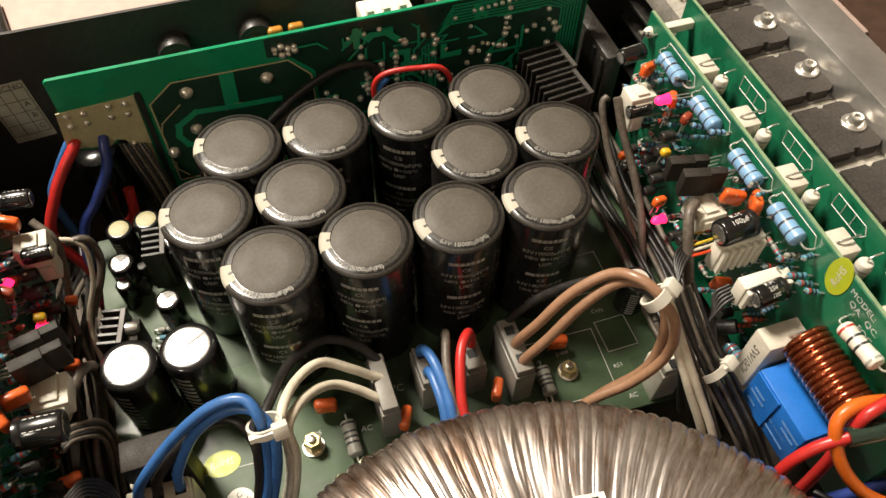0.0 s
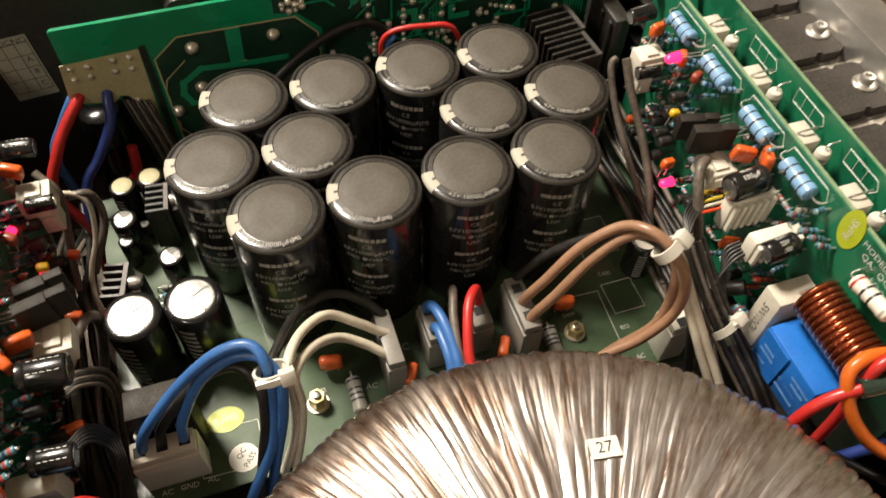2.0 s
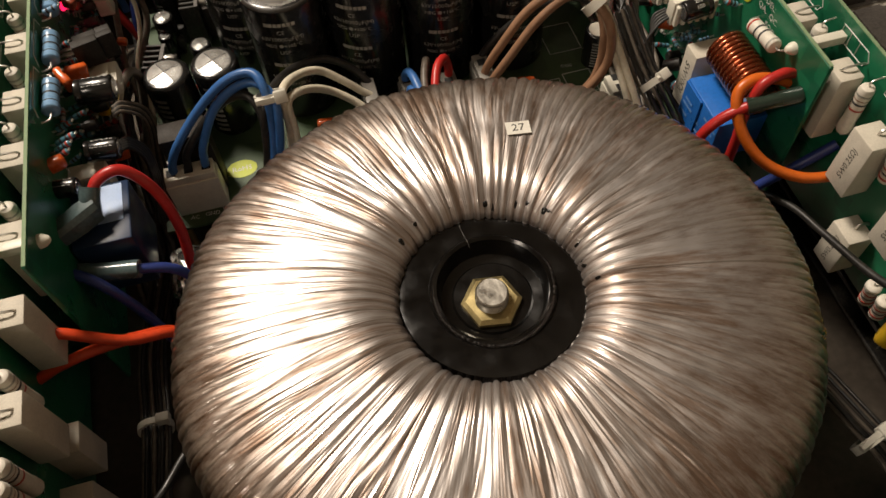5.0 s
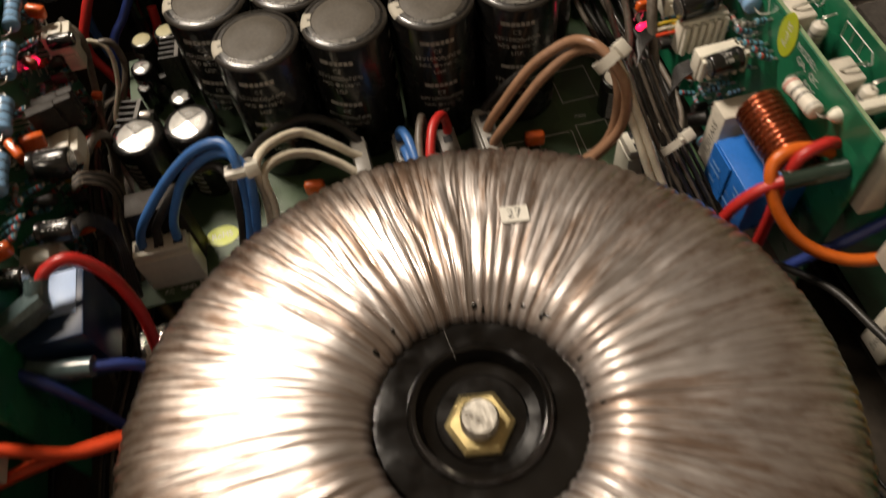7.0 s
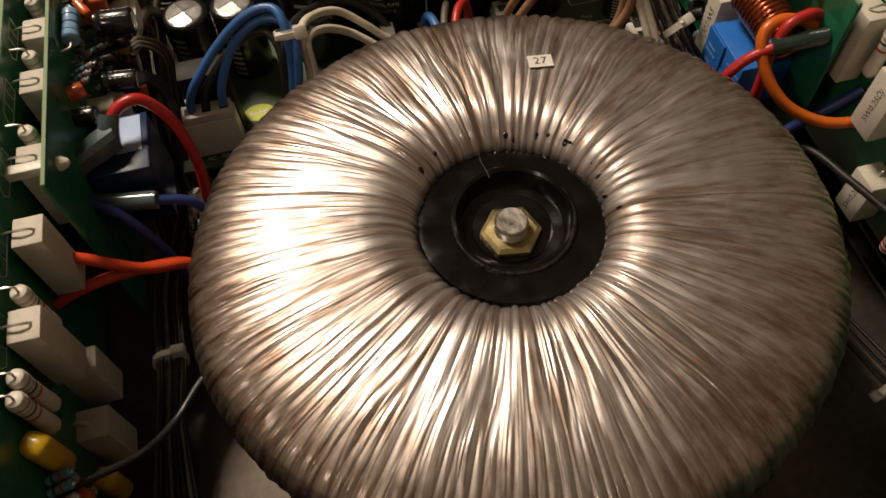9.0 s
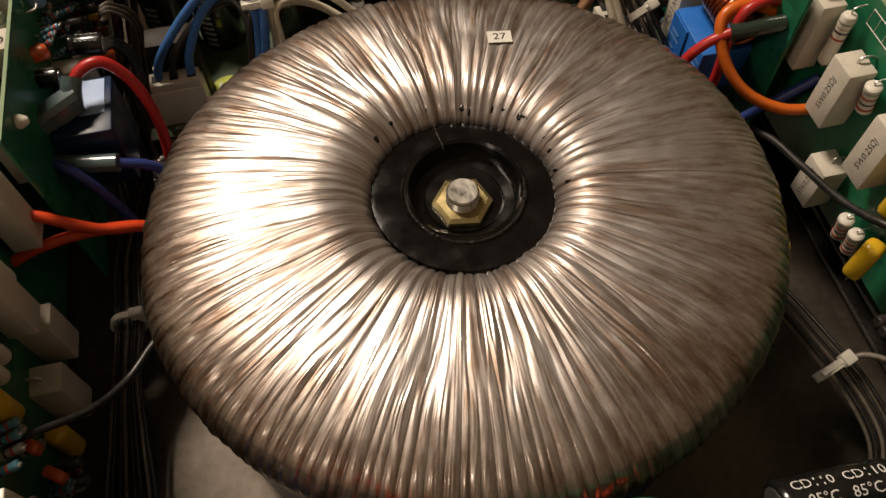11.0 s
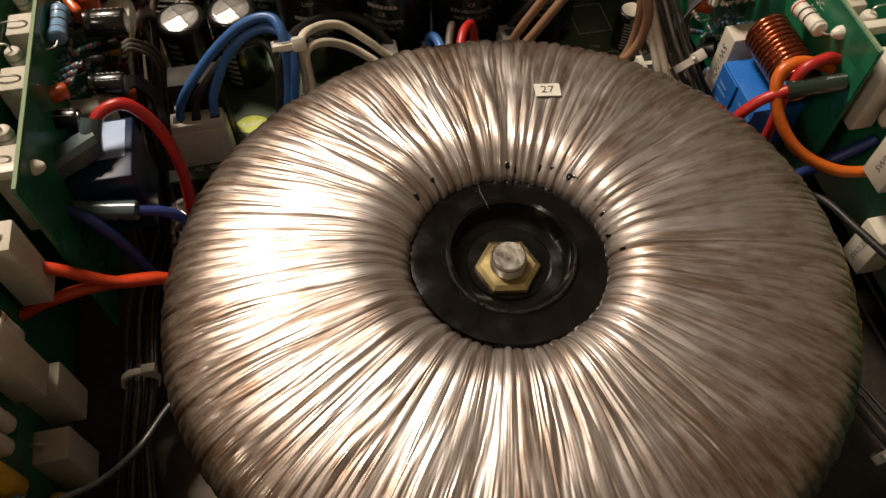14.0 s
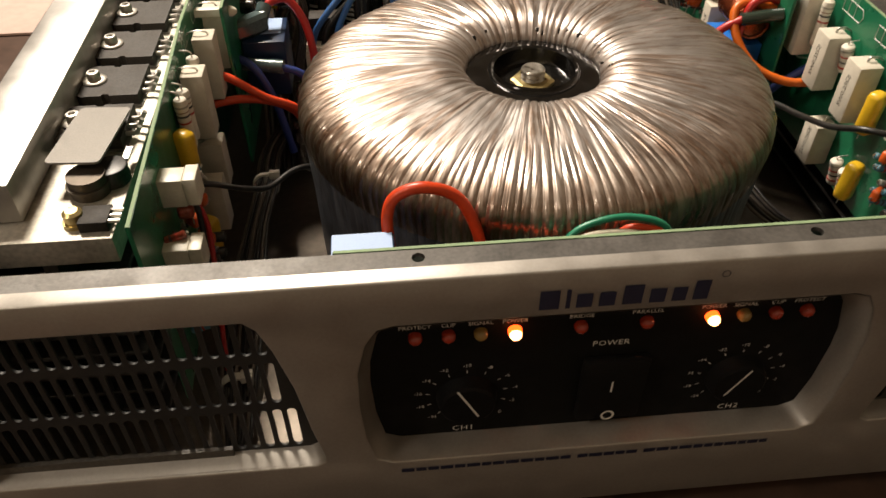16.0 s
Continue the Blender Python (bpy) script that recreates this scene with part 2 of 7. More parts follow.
def board(name, colour, dark, scale, rough=0.32):
    """Solder mask over copper: darker islands and fine tracks under the lacquer."""
    m = mat(name, colour, rough, 0, 0.1, coat=0.10, bump=0.05, bump_scale=500)
    t = m.node_tree
    b = t.nodes["Principled BSDF"]
    co = t.nodes.new("ShaderNodeTexCoord")
    vo, ramp, mix = t.nodes.new("ShaderNodeTexVoronoi"), t.nodes.new("ShaderNodeValToRGB"), t.nodes.new("ShaderNodeMix")
    vo.distance, vo.inputs["Scale"].default_value = "CHEBYCHEV", scale
    t.links.new(co.outputs["Object"], vo.inputs["Vector"])
    ramp.color_ramp.interpolation = "CONSTANT"
    ramp.color_ramp.elements[0].color, ramp.color_ramp.elements[1].position, ramp.color_ramp.elements[1].color = (0, 0, 0, 1), 0.6, (1, 1, 1, 1)
    t.links.new(vo.outputs["Color"], ramp.inputs[0])
    mix.data_type = "RGBA"
    old = b.inputs["Base Color"].links[0].from_socket
    t.links.new(ramp.outputs[0], mix.inputs["Factor"])
    t.links.new(old, mix.inputs["A"])
    mix.inputs["B"].default_value = (*dark, 1)
    t.links.new(mix.outputs["Result"], b.inputs["Base Color"])
    return m


STEEL_BLACK = mat("black_painted_steel", (0.030, 0.026, 0.023), 0.5, 0, 0.3, 40, 0.15, 1500)
STEEL_GREY = mat("bare_zinc_steel", (0.105, 0.086, 0.068), 0.45, 0.7, 0.18, 30, 0.06, 900)
FLANGE = mat("dull_steel_flange", (0.085, 0.078, 0.070), 0.5, 0.3, 0.25, 80, 0.12, 900)
ALU = mat("brushed_aluminium", (0.60, 0.58, 0.55), 0.36, 0.85, 0.10, 25, 0.12, 260)
SILVER = mat("silver_anodised_panel", (0.37, 0.346, 0.314), 0.43, 0.70, 0.06, 90, 0.05, 2500)
ALU_CAST = mat("matt_aluminium_ledge", (0.52, 0.485, 0.42), 0.5, 0.6, 0.22, 60, 0.1, 600)
BLACK_GLOSS = mat("black_plastic_gloss", (0.008, 0.008, 0.008), 0.16, 0, 0.2, 60, 0.04, 300)
BLACK = mat("black_plastic", (0.014, 0.013, 0.012), 0.42, 0, 0.25, 90, 0.1, 1200, dust=0.10)
BLACK_MATT = mat("black_matt", (0.010, 0.010, 0.010), 0.6, 0, 0.25, 90, 0.1, 1500)
SLEEVE = mat("black_vinyl_sleeve", (0.008, 0.008, 0.008), 0.22, 0, 0.2, 80, 0.04, 350, coat=0.3, dust=0.02)
SLEEVE_RIM = mat("dusty_vinyl_rim", (0.022, 0.019, 0.016), 0.42, 0, 0.3, 160, 0.10, 900, spec=0.4, dust=0.10)
CAPTOP = mat("grey_vinyl_cap_disc", (0.076, 0.066, 0.053), 0.55, 0, 0.08, 90, 0.07, 2200, spec=0.35, dust=0.05)
KNOB = mat("dead_black_plastic", (0.0035, 0.0033, 0.003), 0.7, 0, 0.2, 90, 0.05, 900, spec=0.15)
INK = mat("white_print", (0.62, 0.60, 0.56), 0.55, 0, 0.1, 300)
INK_CAP = mat("worn_grey_print", (0.36, 0.34, 0.30), 0.55, 0, 0.35, 500)
INK_BLUE = mat("pale_blue_print", (0.16, 0.33, 0.68), 0.5, 0, 0.2, 400)
INK_DIM = mat("grey_print", (0.30, 0.29, 0.27), 0.55, 0, 0.25, 300)
INK_BLACK = mat("black_print", (0.015, 0.014, 0.013), 0.6, 0, 0.1, 300)
INK_NAVY = mat("navy_print", (0.010, 0.012, 0.036), 0.45, 0, 0.1, 300)
ALU_CAN = mat("bright_aluminium_can", (0.62, 0.61, 0.58), 0.24, 0.9, 0.06, 80, 0.05, 900)
TIN = mat("tinned_lead", (0.66, 0.63, 0.58), 0.36, 0.85, 0.1, 200)
SOLDER = mat("solder", (0.74, 0.70, 0.60), 0.34, 0.7, 0.2, 400)
BRASS = mat("yellow_zinc_nut", (0.62, 0.50, 0.24), 0.34, 0.9, 0.15, 150, 0.08, 700)
BOLT = mat("worn_steel_bolt", (0.55, 0.52, 0.46), 0.3, 1.0, 0.25, 200, 0.1, 900)
GREEN = board("green_solder_mask", (0.012, 0.150, 0.070), (0.008, 0.105, 0.050), 95)
GREEN_BACK = board("bright_green_solder_mask", (0.005, 0.245, 0.108), (0.005, 0.20, 0.085), 45)
GREEN_DARK = mat("dark_green_mask_over_substrate", (0.008, 0.040, 0.022), 0.35, 0, 0.2, 60, coat=0.2)
GREEN_TRACK = mat("light_green_track", (0.012, 0.285, 0.130), 0.35, 0, 0.1, 60, coat=0.2)
OLIVE = board("olive_green_mask", (0.040, 0.074, 0.030), (0.029, 0.056, 0.023), 60, 0.55)
EDGE = mat("cut_fibreglass_edge", (0.22, 0.31, 0.17), 0.7, 0, 0.2, 300)
BARE = mat("bare_fibreglass", (0.40, 0.36, 0.20), 0.5, 0, 0.12, 90)
WHITE = mat("cream_nylon", (0.72, 0.68, 0.57), 0.4, 0, 0.1, 120, 0.05, 500, dust=0.06)
CERAMIC = mat("white_cement", (0.58, 0.53, 0.44), 0.7, 0, 0.1, 200, 0.25, 1800)
GREYCONN = mat("grey_nylon", (0.20, 0.185, 0.16), 0.45, 0, 0.12, 120, 0.05, 500)
TIE = mat("natural_nylon_tie", (0.62, 0.59, 0.51), 0.35, 0, 0.08, 200)
RESBLUE = mat("pale_blue_resistor_lacquer", (0.20, 0.36, 0.56), 0.3, 0, 0.10, 300, 0.05, 900, coat=0.3)
RESGREY = mat("grey_resistor_lacquer", (0.30, 0.29, 0.25), 0.4, 0, 0.12, 300, 0.05, 900)
RESWHITE = mat("white_resistor_body", (0.68, 0.63, 0.54), 0.45, 0, 0.12, 300, 0.08, 900)
RESTEAL = mat("teal_resistor_lacquer", (0.10, 0.26, 0.34), 0.3, 0, 0.2, 300, coat=0.3)
BAND_DARK = mat("dark_band", (0.03, 0.028, 0.03), 0.4, 0, 0.2, 300)
BAND_RED = mat("red_band", (0.42, 0.05, 0.03), 0.4, 0, 0.2, 300)
ORANGE_CAP = mat("orange_dipped_capacitor", (0.68, 0.115, 0.02), 0.28, 0, 0.12, 250, coat=0.4)
RUST_CAP = mat("brown_red_dipped_capacitor", (0.26, 0.045, 0.02), 0.3, 0, 0.15, 250, coat=0.4)
TAN_CAP = mat("tan_orange_dipped_capacitor", (0.50, 0.22, 0.03), 0.3, 0, 0.12, 250, coat=0.4)
SCORE = mat("scored_vent_line", (0.10, 0.095, 0.09), 0.6, 0, 0.2, 300)
YELLOW = mat("yellow_film_capacitor", (0.70, 0.43, 0.02), 0.32, 0, 0.1, 200, coat=0.2)
BLUE_RELAY = mat("blue_relay_plastic", (0.018, 0.145, 0.52), 0.32, 0, 0.1, 90, 0.04, 900)
BLUE_DARK = mat("dark_blue_relay_plastic", (0.009, 0.026, 0.072), 0.35, 0, 0.12, 90)
COPPER = mat("lacquered_copper", (0.32, 0.075, 0.025), 0.22, 0.85, 0.18, 150, coat=0.6)
W_BLUE = mat("blue_insulation", (0.042, 0.135, 0.37), 0.34, 0, 0.12, 60, 0.05, 800)
W_NAVY = mat("dark_blue_insulation", (0.025, 0.045, 0.20), 0.36, 0, 0.12, 60)
W_RED = mat("red_insulation", (0.46, 0.022, 0.018), 0.34, 0, 0.12, 60, 0.05, 800)
W_ORANGE = mat("orange_insulation", (0.62, 0.125, 0.012), 0.34, 0, 0.12, 60, 0.05, 800)
W_VERMILION = mat("vermilion_insulation", (0.62, 0.055, 0.012), 0.36, 0, 0.12, 60, 0.05, 800)
W_WHITE = mat("ivory_insulation", (0.66, 0.60, 0.47), 0.38, 0, 0.12, 60, 0.06, 700)
W_BROWN = mat("tan_brown_insulation", (0.28, 0.155, 0.090), 0.38, 0, 0.14, 60, 0.06, 700)
W_BLACK = mat("black_insulation", (0.013, 0.012, 0.011), 0.42, 0, 0.2, 60, 0.05, 700, dust=0.05)
W_GREY = mat("grey_brown_insulation", (0.115, 0.094, 0.074), 0.48, 0, 0.25, 60, dust=0.12)
W_GREEN = mat("green_insulation", (0.02, 0.20, 0.11), 0.36, 0, 0.12, 60)
W_YELLOW = mat("yellow_insulation", (0.62, 0.45, 0.03), 0.36, 0, 0.12, 60)
SHRINK = mat("green_translucent_shrink_tube", (0.022, 0.038, 0.028), 0.2, 0, 0.2, 120, 0.15, 350, coat=0.6)
SHRINK_PALE = mat("pale_teal_shrink_boot", (0.085, 0.125, 0.130), 0.2, 0, 0.2, 90, 0.1, 250, coat=0.6)
STICKER = mat("white_paper_label", (0.74, 0.71, 0.63), 0.6, 0, 0.08, 200)
# cream darkened to put the rear panel's shade into the label colour
STICKER_DIM = mat("shade_dimmed_cream_label", (0.40, 0.37, 0.30), 0.6, 0, 0.1, 200)
STICKER_BLUE = mat("pale_blue_label", (0.34, 0.47, 0.72), 0.5, 0, 0.08, 200)
STICKER_LIME = mat("lime_label", (0.42, 0.48, 0.02), 0.4, 0, 0.08, 200)
MICA = mat("grey_thermal_pad", (0.22, 0.205, 0.185), 0.5, 0.2, 0.12, 150, 0.2, 1500)
PACKAGE = mat("black_epoxy_package", (0.020, 0.0155, 0.012), 0.6, 0, 0.25, 150, 0.2, 1500, spec=0.3, dust=0.04)
DUSTY_PACKAGE = mat("dusty_epoxy_package", (0.042, 0.036, 0.031), 0.6, 0, 0.25, 150, 0.2, 1500, spec=0.35, dust=0.06)
LED_ON = mat("lit_magenta_led", (0.8, 0.02, 0.12), 0.2, 0, 0.05, 300, emit=((1.0, 0.012, 0.075), 3.0))
LED_AMBER = mat("lit_amber_led", (0.9, 0.4, 0.1), 0.2, 0, 0.05, 300, emit=((1.0, 0.07, 0.006), 4.0))
LED_CORE = mat("glowing_led_core", (0.9, 0.6, 0.3), 0.2, 0, 0.05, 300, emit=((1.0, 0.42, 0.15), 7.0))
RESIN = mat("black_potting_resin", (0.005, 0.0045, 0.004), 0.14, 0, 0.3, 120, 0.10, 260, spec=0.5)
LED_RED_OFF = mat("unlit_red_led", (0.34, 0.035, 0.015), 0.2, 0, 0.05, 300, coat=0.5)
LED_YELLOW_OFF = mat("unlit_yellow_led", (0.26, 0.17, 0.05), 0.2, 0, 0.05, 300, coat=0.5)
WOOD = mat("dark_brown_table", (0.055, 0.030, 0.020), 0.45, 0, 0.35, 12, 0.1, 300)
PLASTER = mat("cream_wall_paint", (0.62, 0.55, 0.45), 0.8, 0, 0.06, 4, 0.1, 200)
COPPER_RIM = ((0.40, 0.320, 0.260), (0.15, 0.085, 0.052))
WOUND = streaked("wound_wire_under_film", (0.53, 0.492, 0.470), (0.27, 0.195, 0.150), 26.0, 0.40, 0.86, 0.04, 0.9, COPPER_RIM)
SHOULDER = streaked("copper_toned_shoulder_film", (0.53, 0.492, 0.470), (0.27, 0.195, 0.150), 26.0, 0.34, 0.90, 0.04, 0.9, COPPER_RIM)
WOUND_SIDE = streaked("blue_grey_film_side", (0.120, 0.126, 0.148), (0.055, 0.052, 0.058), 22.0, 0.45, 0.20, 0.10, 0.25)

# ---- the room round the amplifier ----
bm = box(bmesh.new(), -2.2, 2.2, -2.0, 2.4, -0.80, -0.78)
single("floor", bm, WOOD, "dark brown room floor", "floor", kind="structure")
for nm, dims in (("wall_north", (-2.2, 2.2, 2.4, 2.5, -0.78, 1.8)), ("wall_south", (-2.2, 2.2, -2.1, -2.0, -0.78, 1.8)), ("wall_west", (-2.3, -2.2, -2.0, 2.4, -0.78, 1.8)), ("wall_east", (2.2, 2.3, -2.0, 2.4, -0.78, 1.8))):
    single(nm, box(bmesh.new(), *dims), PLASTER, "plain cream painted room wall", "wall", kind="structure")
single("ceiling", box(bmesh.new(), -2.2, 2.2, -2.0, 2.4, 1.8, 1.9), PLASTER, "plain cream painted ceiling", "ceiling", kind="structure")
table = thing("table", (0, 0.1, -0.78), "dark brown wooden table under the amplifier", "table")
part("tabletop", box(bmesh.new(), -0.75, 0.75, -0.60, 0.70, -0.090, -0.060, 0.004), WOOD, table)
for sx in (-0.68, 0.68):
    for sy in (-0.53, 0.63):
        part("leg", box(bmesh.new(), sx - 0.03, sx + 0.03, sy - 0.03, sy + 0.03, -0.78, -0.090, 0.004), WOOD, table)


def upright(y):
    """Places a flat drawing (x, z) on the plane at y, seen from the front."""
    return Matrix(((1, 0, 0, 0), (0, 0, -1, y), (0, 1, 0, 0), (0, 0, 0, 1)))


def facing(x, side):
    """Places a flat drawing (along y, up z) on the plane at x; side -1 is read from smaller x, +1 from larger x."""
    return Matrix(((0, 0, side, x), (side, 0, 0, 0), (0, 1, 0, 0), (0, 0, 0, 1)))


# ---- amplifier chassis ----
FZ = -0.030
chassis = thing("amplifier_chassis", (0, 0.08, -0.060), "open black steel rack amplifier case without its lid", "amplifier")
part("bottom_plate", box(bmesh.new(), -0.2195, 0.2195, -0.1310, 0.3050, FZ - 0.0015, FZ), STEEL_GREY, chassis, "dull grey steel bottom plate")
part("rear_panel", box(bmesh.new(), -0.2195, 0.2195, 0.3052, 0.3068, -0.044, 0.0872), STEEL_BLACK, chassis, "black rear panel")
for sx in (-1, 1):
    part("side_panel", box(bmesh.new(), sx * 0.2200, sx * 0.2215, -0.1310, 0.3068, -0.044, 0.0850), STEEL_BLACK, chassis, "black side panel")
holes = [[(hx + 0.0021 * math.cos(a * math.pi / 6), 0.0 + 0.0021 * math.sin(a * math.pi / 6)) for a in range(12)] for hx in (-0.187, -0.0605, 0.0660, 0.187)]
bm = plate(bmesh.new(), [(-0.2195, -0.0068), (0.2195, -0.0068), (0.2195, 0.0036), (-0.2195, 0.0036)], holes, 0.0015, Matrix.Translation((0, -0.1320, 0.0825)))
part("top_flange", bm, FLANGE, chassis, "dull steel flange with screw holes")
part("front_web", box(bmesh.new(), -0.2195, -0.1310 + 0.0, -0.1388, -0.1370, -0.044, 0.0005), FLANGE, chassis)
for fx in (-0.18, 0.18):
    for fy in (-0.09, 0.26):
        part("foot", turned(bmesh.new(), (fx, fy, -0.060), (fx, fy, FZ - 0.002), [(0, 0.011), (0.002, 0.012), (0.0285, 0.013)], 20), BLACK, chassis, "round black rubber foot")


# front panel: window and two grille openings
def window_loop(grow=0.0):
    cx = 0.0045
    pts = [(0.0770, -0.0068), (0.0830, -0.0040), (0.0858, 0.010), (0.0868, 0.028), (0.0862, 0.044), (0.0830, 0.0575), (0.0790, 0.0640), (0.0740, 0.0655)]
    right = [(cx + x + grow, z + (grow + 0.0020 if z > 0.03 else -grow)) for x, z in pts]
    return right + [(2 * cx - x, z) for x, z in right[::-1]]


def grille_loop(side, grow=0.0):
    pts = [(-0.2180, -0.0050), (-0.1010, -0.0050), (-0.0975, -0.0030), (-0.0972, 0.0000), (-0.1000, 0.0160), (-0.1030, 0.0380), (-0.1075, 0.0580), (-0.1110, 0.0680), (-0.1145, 0.0715), (-0.2060, 0.0715), (-0.2130, 0.0580), (-0.2170, 0.0380), (-0.2200, 0.0100)]
    pts = [(x + (grow if x > -0.15 else -grow), z + (grow + 0.0020 if z > 0.03 else -grow)) for x, z in pts]
    return pts if side < 0 else [(0.009 - x, z) for x, z in pts[::-1]]


bm = plate(bmesh.new(), rounded(-0.2413, 0.2413, -0.0450, 0.0868, 0.0015, 3), [window_loop(), grille_loop(-1), grille_loop(1)], 0.0060, upright(-0.1390))
edges = [e for e in bm.edges if abs(e.verts[0].co.y + 0.1450) < 1e-5 and abs(e.verts[1].co.y + 0.1450) < 1e-5 and e.is_manifold and e.calc_face_angle(0) > 0.5]
bmesh.ops.bevel(bm, geom=edges, offset=0.0008, segments=2, profile=0.5, affect="EDGES")
panel = part("faceplate", bm, SILVER, chassis, "silver anodised front plate with window and grilles", 50)


def bezel(loop_in, loop_out, y0, y1):
    bm = bmesh.new()
    a = [bm.verts.new((x, y0, z)) for x, z in loop_in]
    b = [bm.verts.new((x, y1, z)) for x, z in loop_out]
    n = len(a)
    for k in range(n):
        bm.faces.new((a[k], a[(k + 1) % n], b[(k + 1) % n], b[k]))
    c = [bm.verts.new((x, y0 + 0.0012, z)) for x, z in loop_in]
    d = [bm.verts.new((x, y1 + 0.0012, z)) for x, z in loop_out]
    for k in range(n):
        j = (k + 1) % n
        bm.faces.new((d[k], d[j], c[j], c[k]))
        bm.faces.new((a[j], a[k], c[k], c[j]))
    return bm


RECESS, DROP = 0.0050, -0.0057
part("window_bezel", bezel([(0.0045 + (x - 0.0045) * 0.965, z + (DROP if z > 0.03 else 0.0010)) for x, z in window_loop(-0.0005)], window_loop(-0.0002), -0.1398 + RECESS, -0.1446), SILVER, panel, "bright sloping window edge", 60)
part("window_backing", plate(bmesh.new(), window_loop(-0.0005), [], 0.0010, upright(-0.1388 + RECESS)), KNOB, panel, "black display window")
for side in (-1, 1):
    slots = []
    for row, (z0, z1) in enumerate(((-0.0015, 0.0205), (0.0245, 0.0460), (0.0500, 0.0690))):
        for k in range(24):
            x = -0.2165 + 0.00512 * k + (0.0010 if row == 1 else 0)
            right = -0.1005 - max(z1 - 0.0, 0) * 0.13
            left = -0.2175 + max(z1, 0) * 0.10
            if left < x and x + 0.0034 < right:
                slots.append([(px if side < 0 else 0.009 - px, pz) for px, pz in rounded(x, x + 0.0034, z0, z1, 0.0016, 3)])
    part("grille_mesh", plate(bmesh.new(), grille_loop(side, -0.0004), slots, 0.0010, upright(-0.1362)), BLACK_MATT, panel, "black slotted steel grille")
    part("grille_bezel", bezel(grille_loop(side, -0.0022), grille_loop(side, -0.0002), -0.1368, -0.1438), SILVER, panel, "", 60)

LEDX = [-0.0626, -0.0515, -0.0407, -0.0292, -0.0068, 0.0158, 0.0385, 0.0496, 0.0608, 0.0719]
for k, x in enumerate(LEDX):
    m = LED_AMBER if k in (3, 6) else (LED_YELLOW_OFF if k in (2, 7) else LED_RED_OFF)
    part("indicator_led", turned(bmesh.new(), (x, -0.13460, 0.0509), (x, -0.13780, 0.0509), [(0, 0.0024), (0.0018, 0.0024), (0.0027, 0.0019), (0.0032, 0.0010)], 18), m, panel, "lit amber lamp" if k in (3, 6) else "unlit indicator lamp")
    if k in (3, 6):
        part("led_core", turned(bmesh.new(), (x, -0.13620, 0.0509), (x, -0.13920, 0.0509), [(0, 0.0021), (0.0012, 0.0021), (0.0021, 0.0017), (0.0027, 0.0010), (0.0030, 0.0003)], 18), LED_CORE, panel, "bright glowing lamp tip")
bm = bmesh.new()
for x, word in zip(LEDX, ("PROTECT", "CLIP", "SIGNAL", "POWER", "BRIDGE", "PARALLEL", "POWER", "SIGNAL", "CLIP", "PROTECT")):
    writing(word, 0.0025, bm, upright(-0.13492) @ Matrix.Translation((x, 0.0553, 0)))
part("window_lettering", bm, INK, panel, "small white lettering")
bm = bmesh.new()
writing("POWER", 0.0036, bm, upright(-0.13492) @ Matrix.Translation((0.0052, 0.0405, 0)), spacing=1.1)
writing("CH1", 0.0040, bm, upright(-0.13492) @ Matrix.Translation((-0.0458, -0.0028, 0)), spacing=1.15)
writing("CH2", 0.0040, bm, upright(-0.13492) @ Matrix.Translation((0.0575, -0.0026, 0)), spacing=1.15)
for cx, cz in ((-0.0448, 0.0173), (0.0552, 0.0173)):
    for k, num in enumerate(("-24", "-18", "-16", "-14", "-12", "-10", "-8", "-6", "-4", "-2", "0")):
        a = radians(225 - 27 * k)
        writing(num, 0.0023, bm, upright(-0.13492) @ Matrix.Translation((cx + 0.0178 * math.cos(a), cz + 0.0165 * math.sin(a), 0)))
        flat_bar(bm, upright(-0.13492) @ Matrix.Translation((cx + 0.0142 * math.cos(a), cz + 0.0132 * math.sin(a), 0)) @ Matrix.Rotation(a, 4, "Z"), 0.0015, 0.0003, n=1)
tagged(part("dial_lettering", bm, INK, panel, "white dial numbers and channel names"), kind="stuff")
for cx, px, tilt, size in ((-0.0448, -0.0448, -63, 0.0170), (0.0552, 0.0541, 62, 0.0155)):
    knob = part("volume_knob", turned(bmesh.new(), (cx, -0.13460, 0.0169), (cx, -0.14020, 0.0169), [(0, 0.0112), (0.0010, 0.0110), (0.0048, 0.0102), (0.0056, 0.0092)], 40), KNOB, panel, "black round volume knob")
    part("pointer_line", flat_bar(bmesh.new(), upright(-0.14035) @ Matrix.Translation((px, 0.0188, 0)) @ Matrix.Rotation(radians(tilt), 4, "Z"), size, 0.0008, n=1), INK, panel, "white pointer line")
switch = part("rocker_switch", box(bmesh.new(), -0.0041, 0.0201, -0.13900, -0.13460, 0.0013, 0.0343, 0.0015), KNOB, panel, "black rocker power switch")
bm = flat_bar(bmesh.new(), upright(-0.13915) @ Matrix.Translation((0.0072, 0.0209, 0)), 0.0007, 0.0060, n=1)
for k in range(24):
    a0, a1 = 2 * math.pi * k / 24, 2 * math.pi * (k + 1) / 24
    bm.faces.new([bm.verts.new(upright(-0.13915) @ Vector((0.0079 + r * math.cos(a), 0.0039 + 1.1 * r * math.sin(a), 0))) for a, r in ((a0, 0.0017), (a1, 0.0017), (a1, 0.0026), (a0, 0.0026))])
part("switch_marks", bm, INK, panel, "white line and ring marks")
x = -0.0252
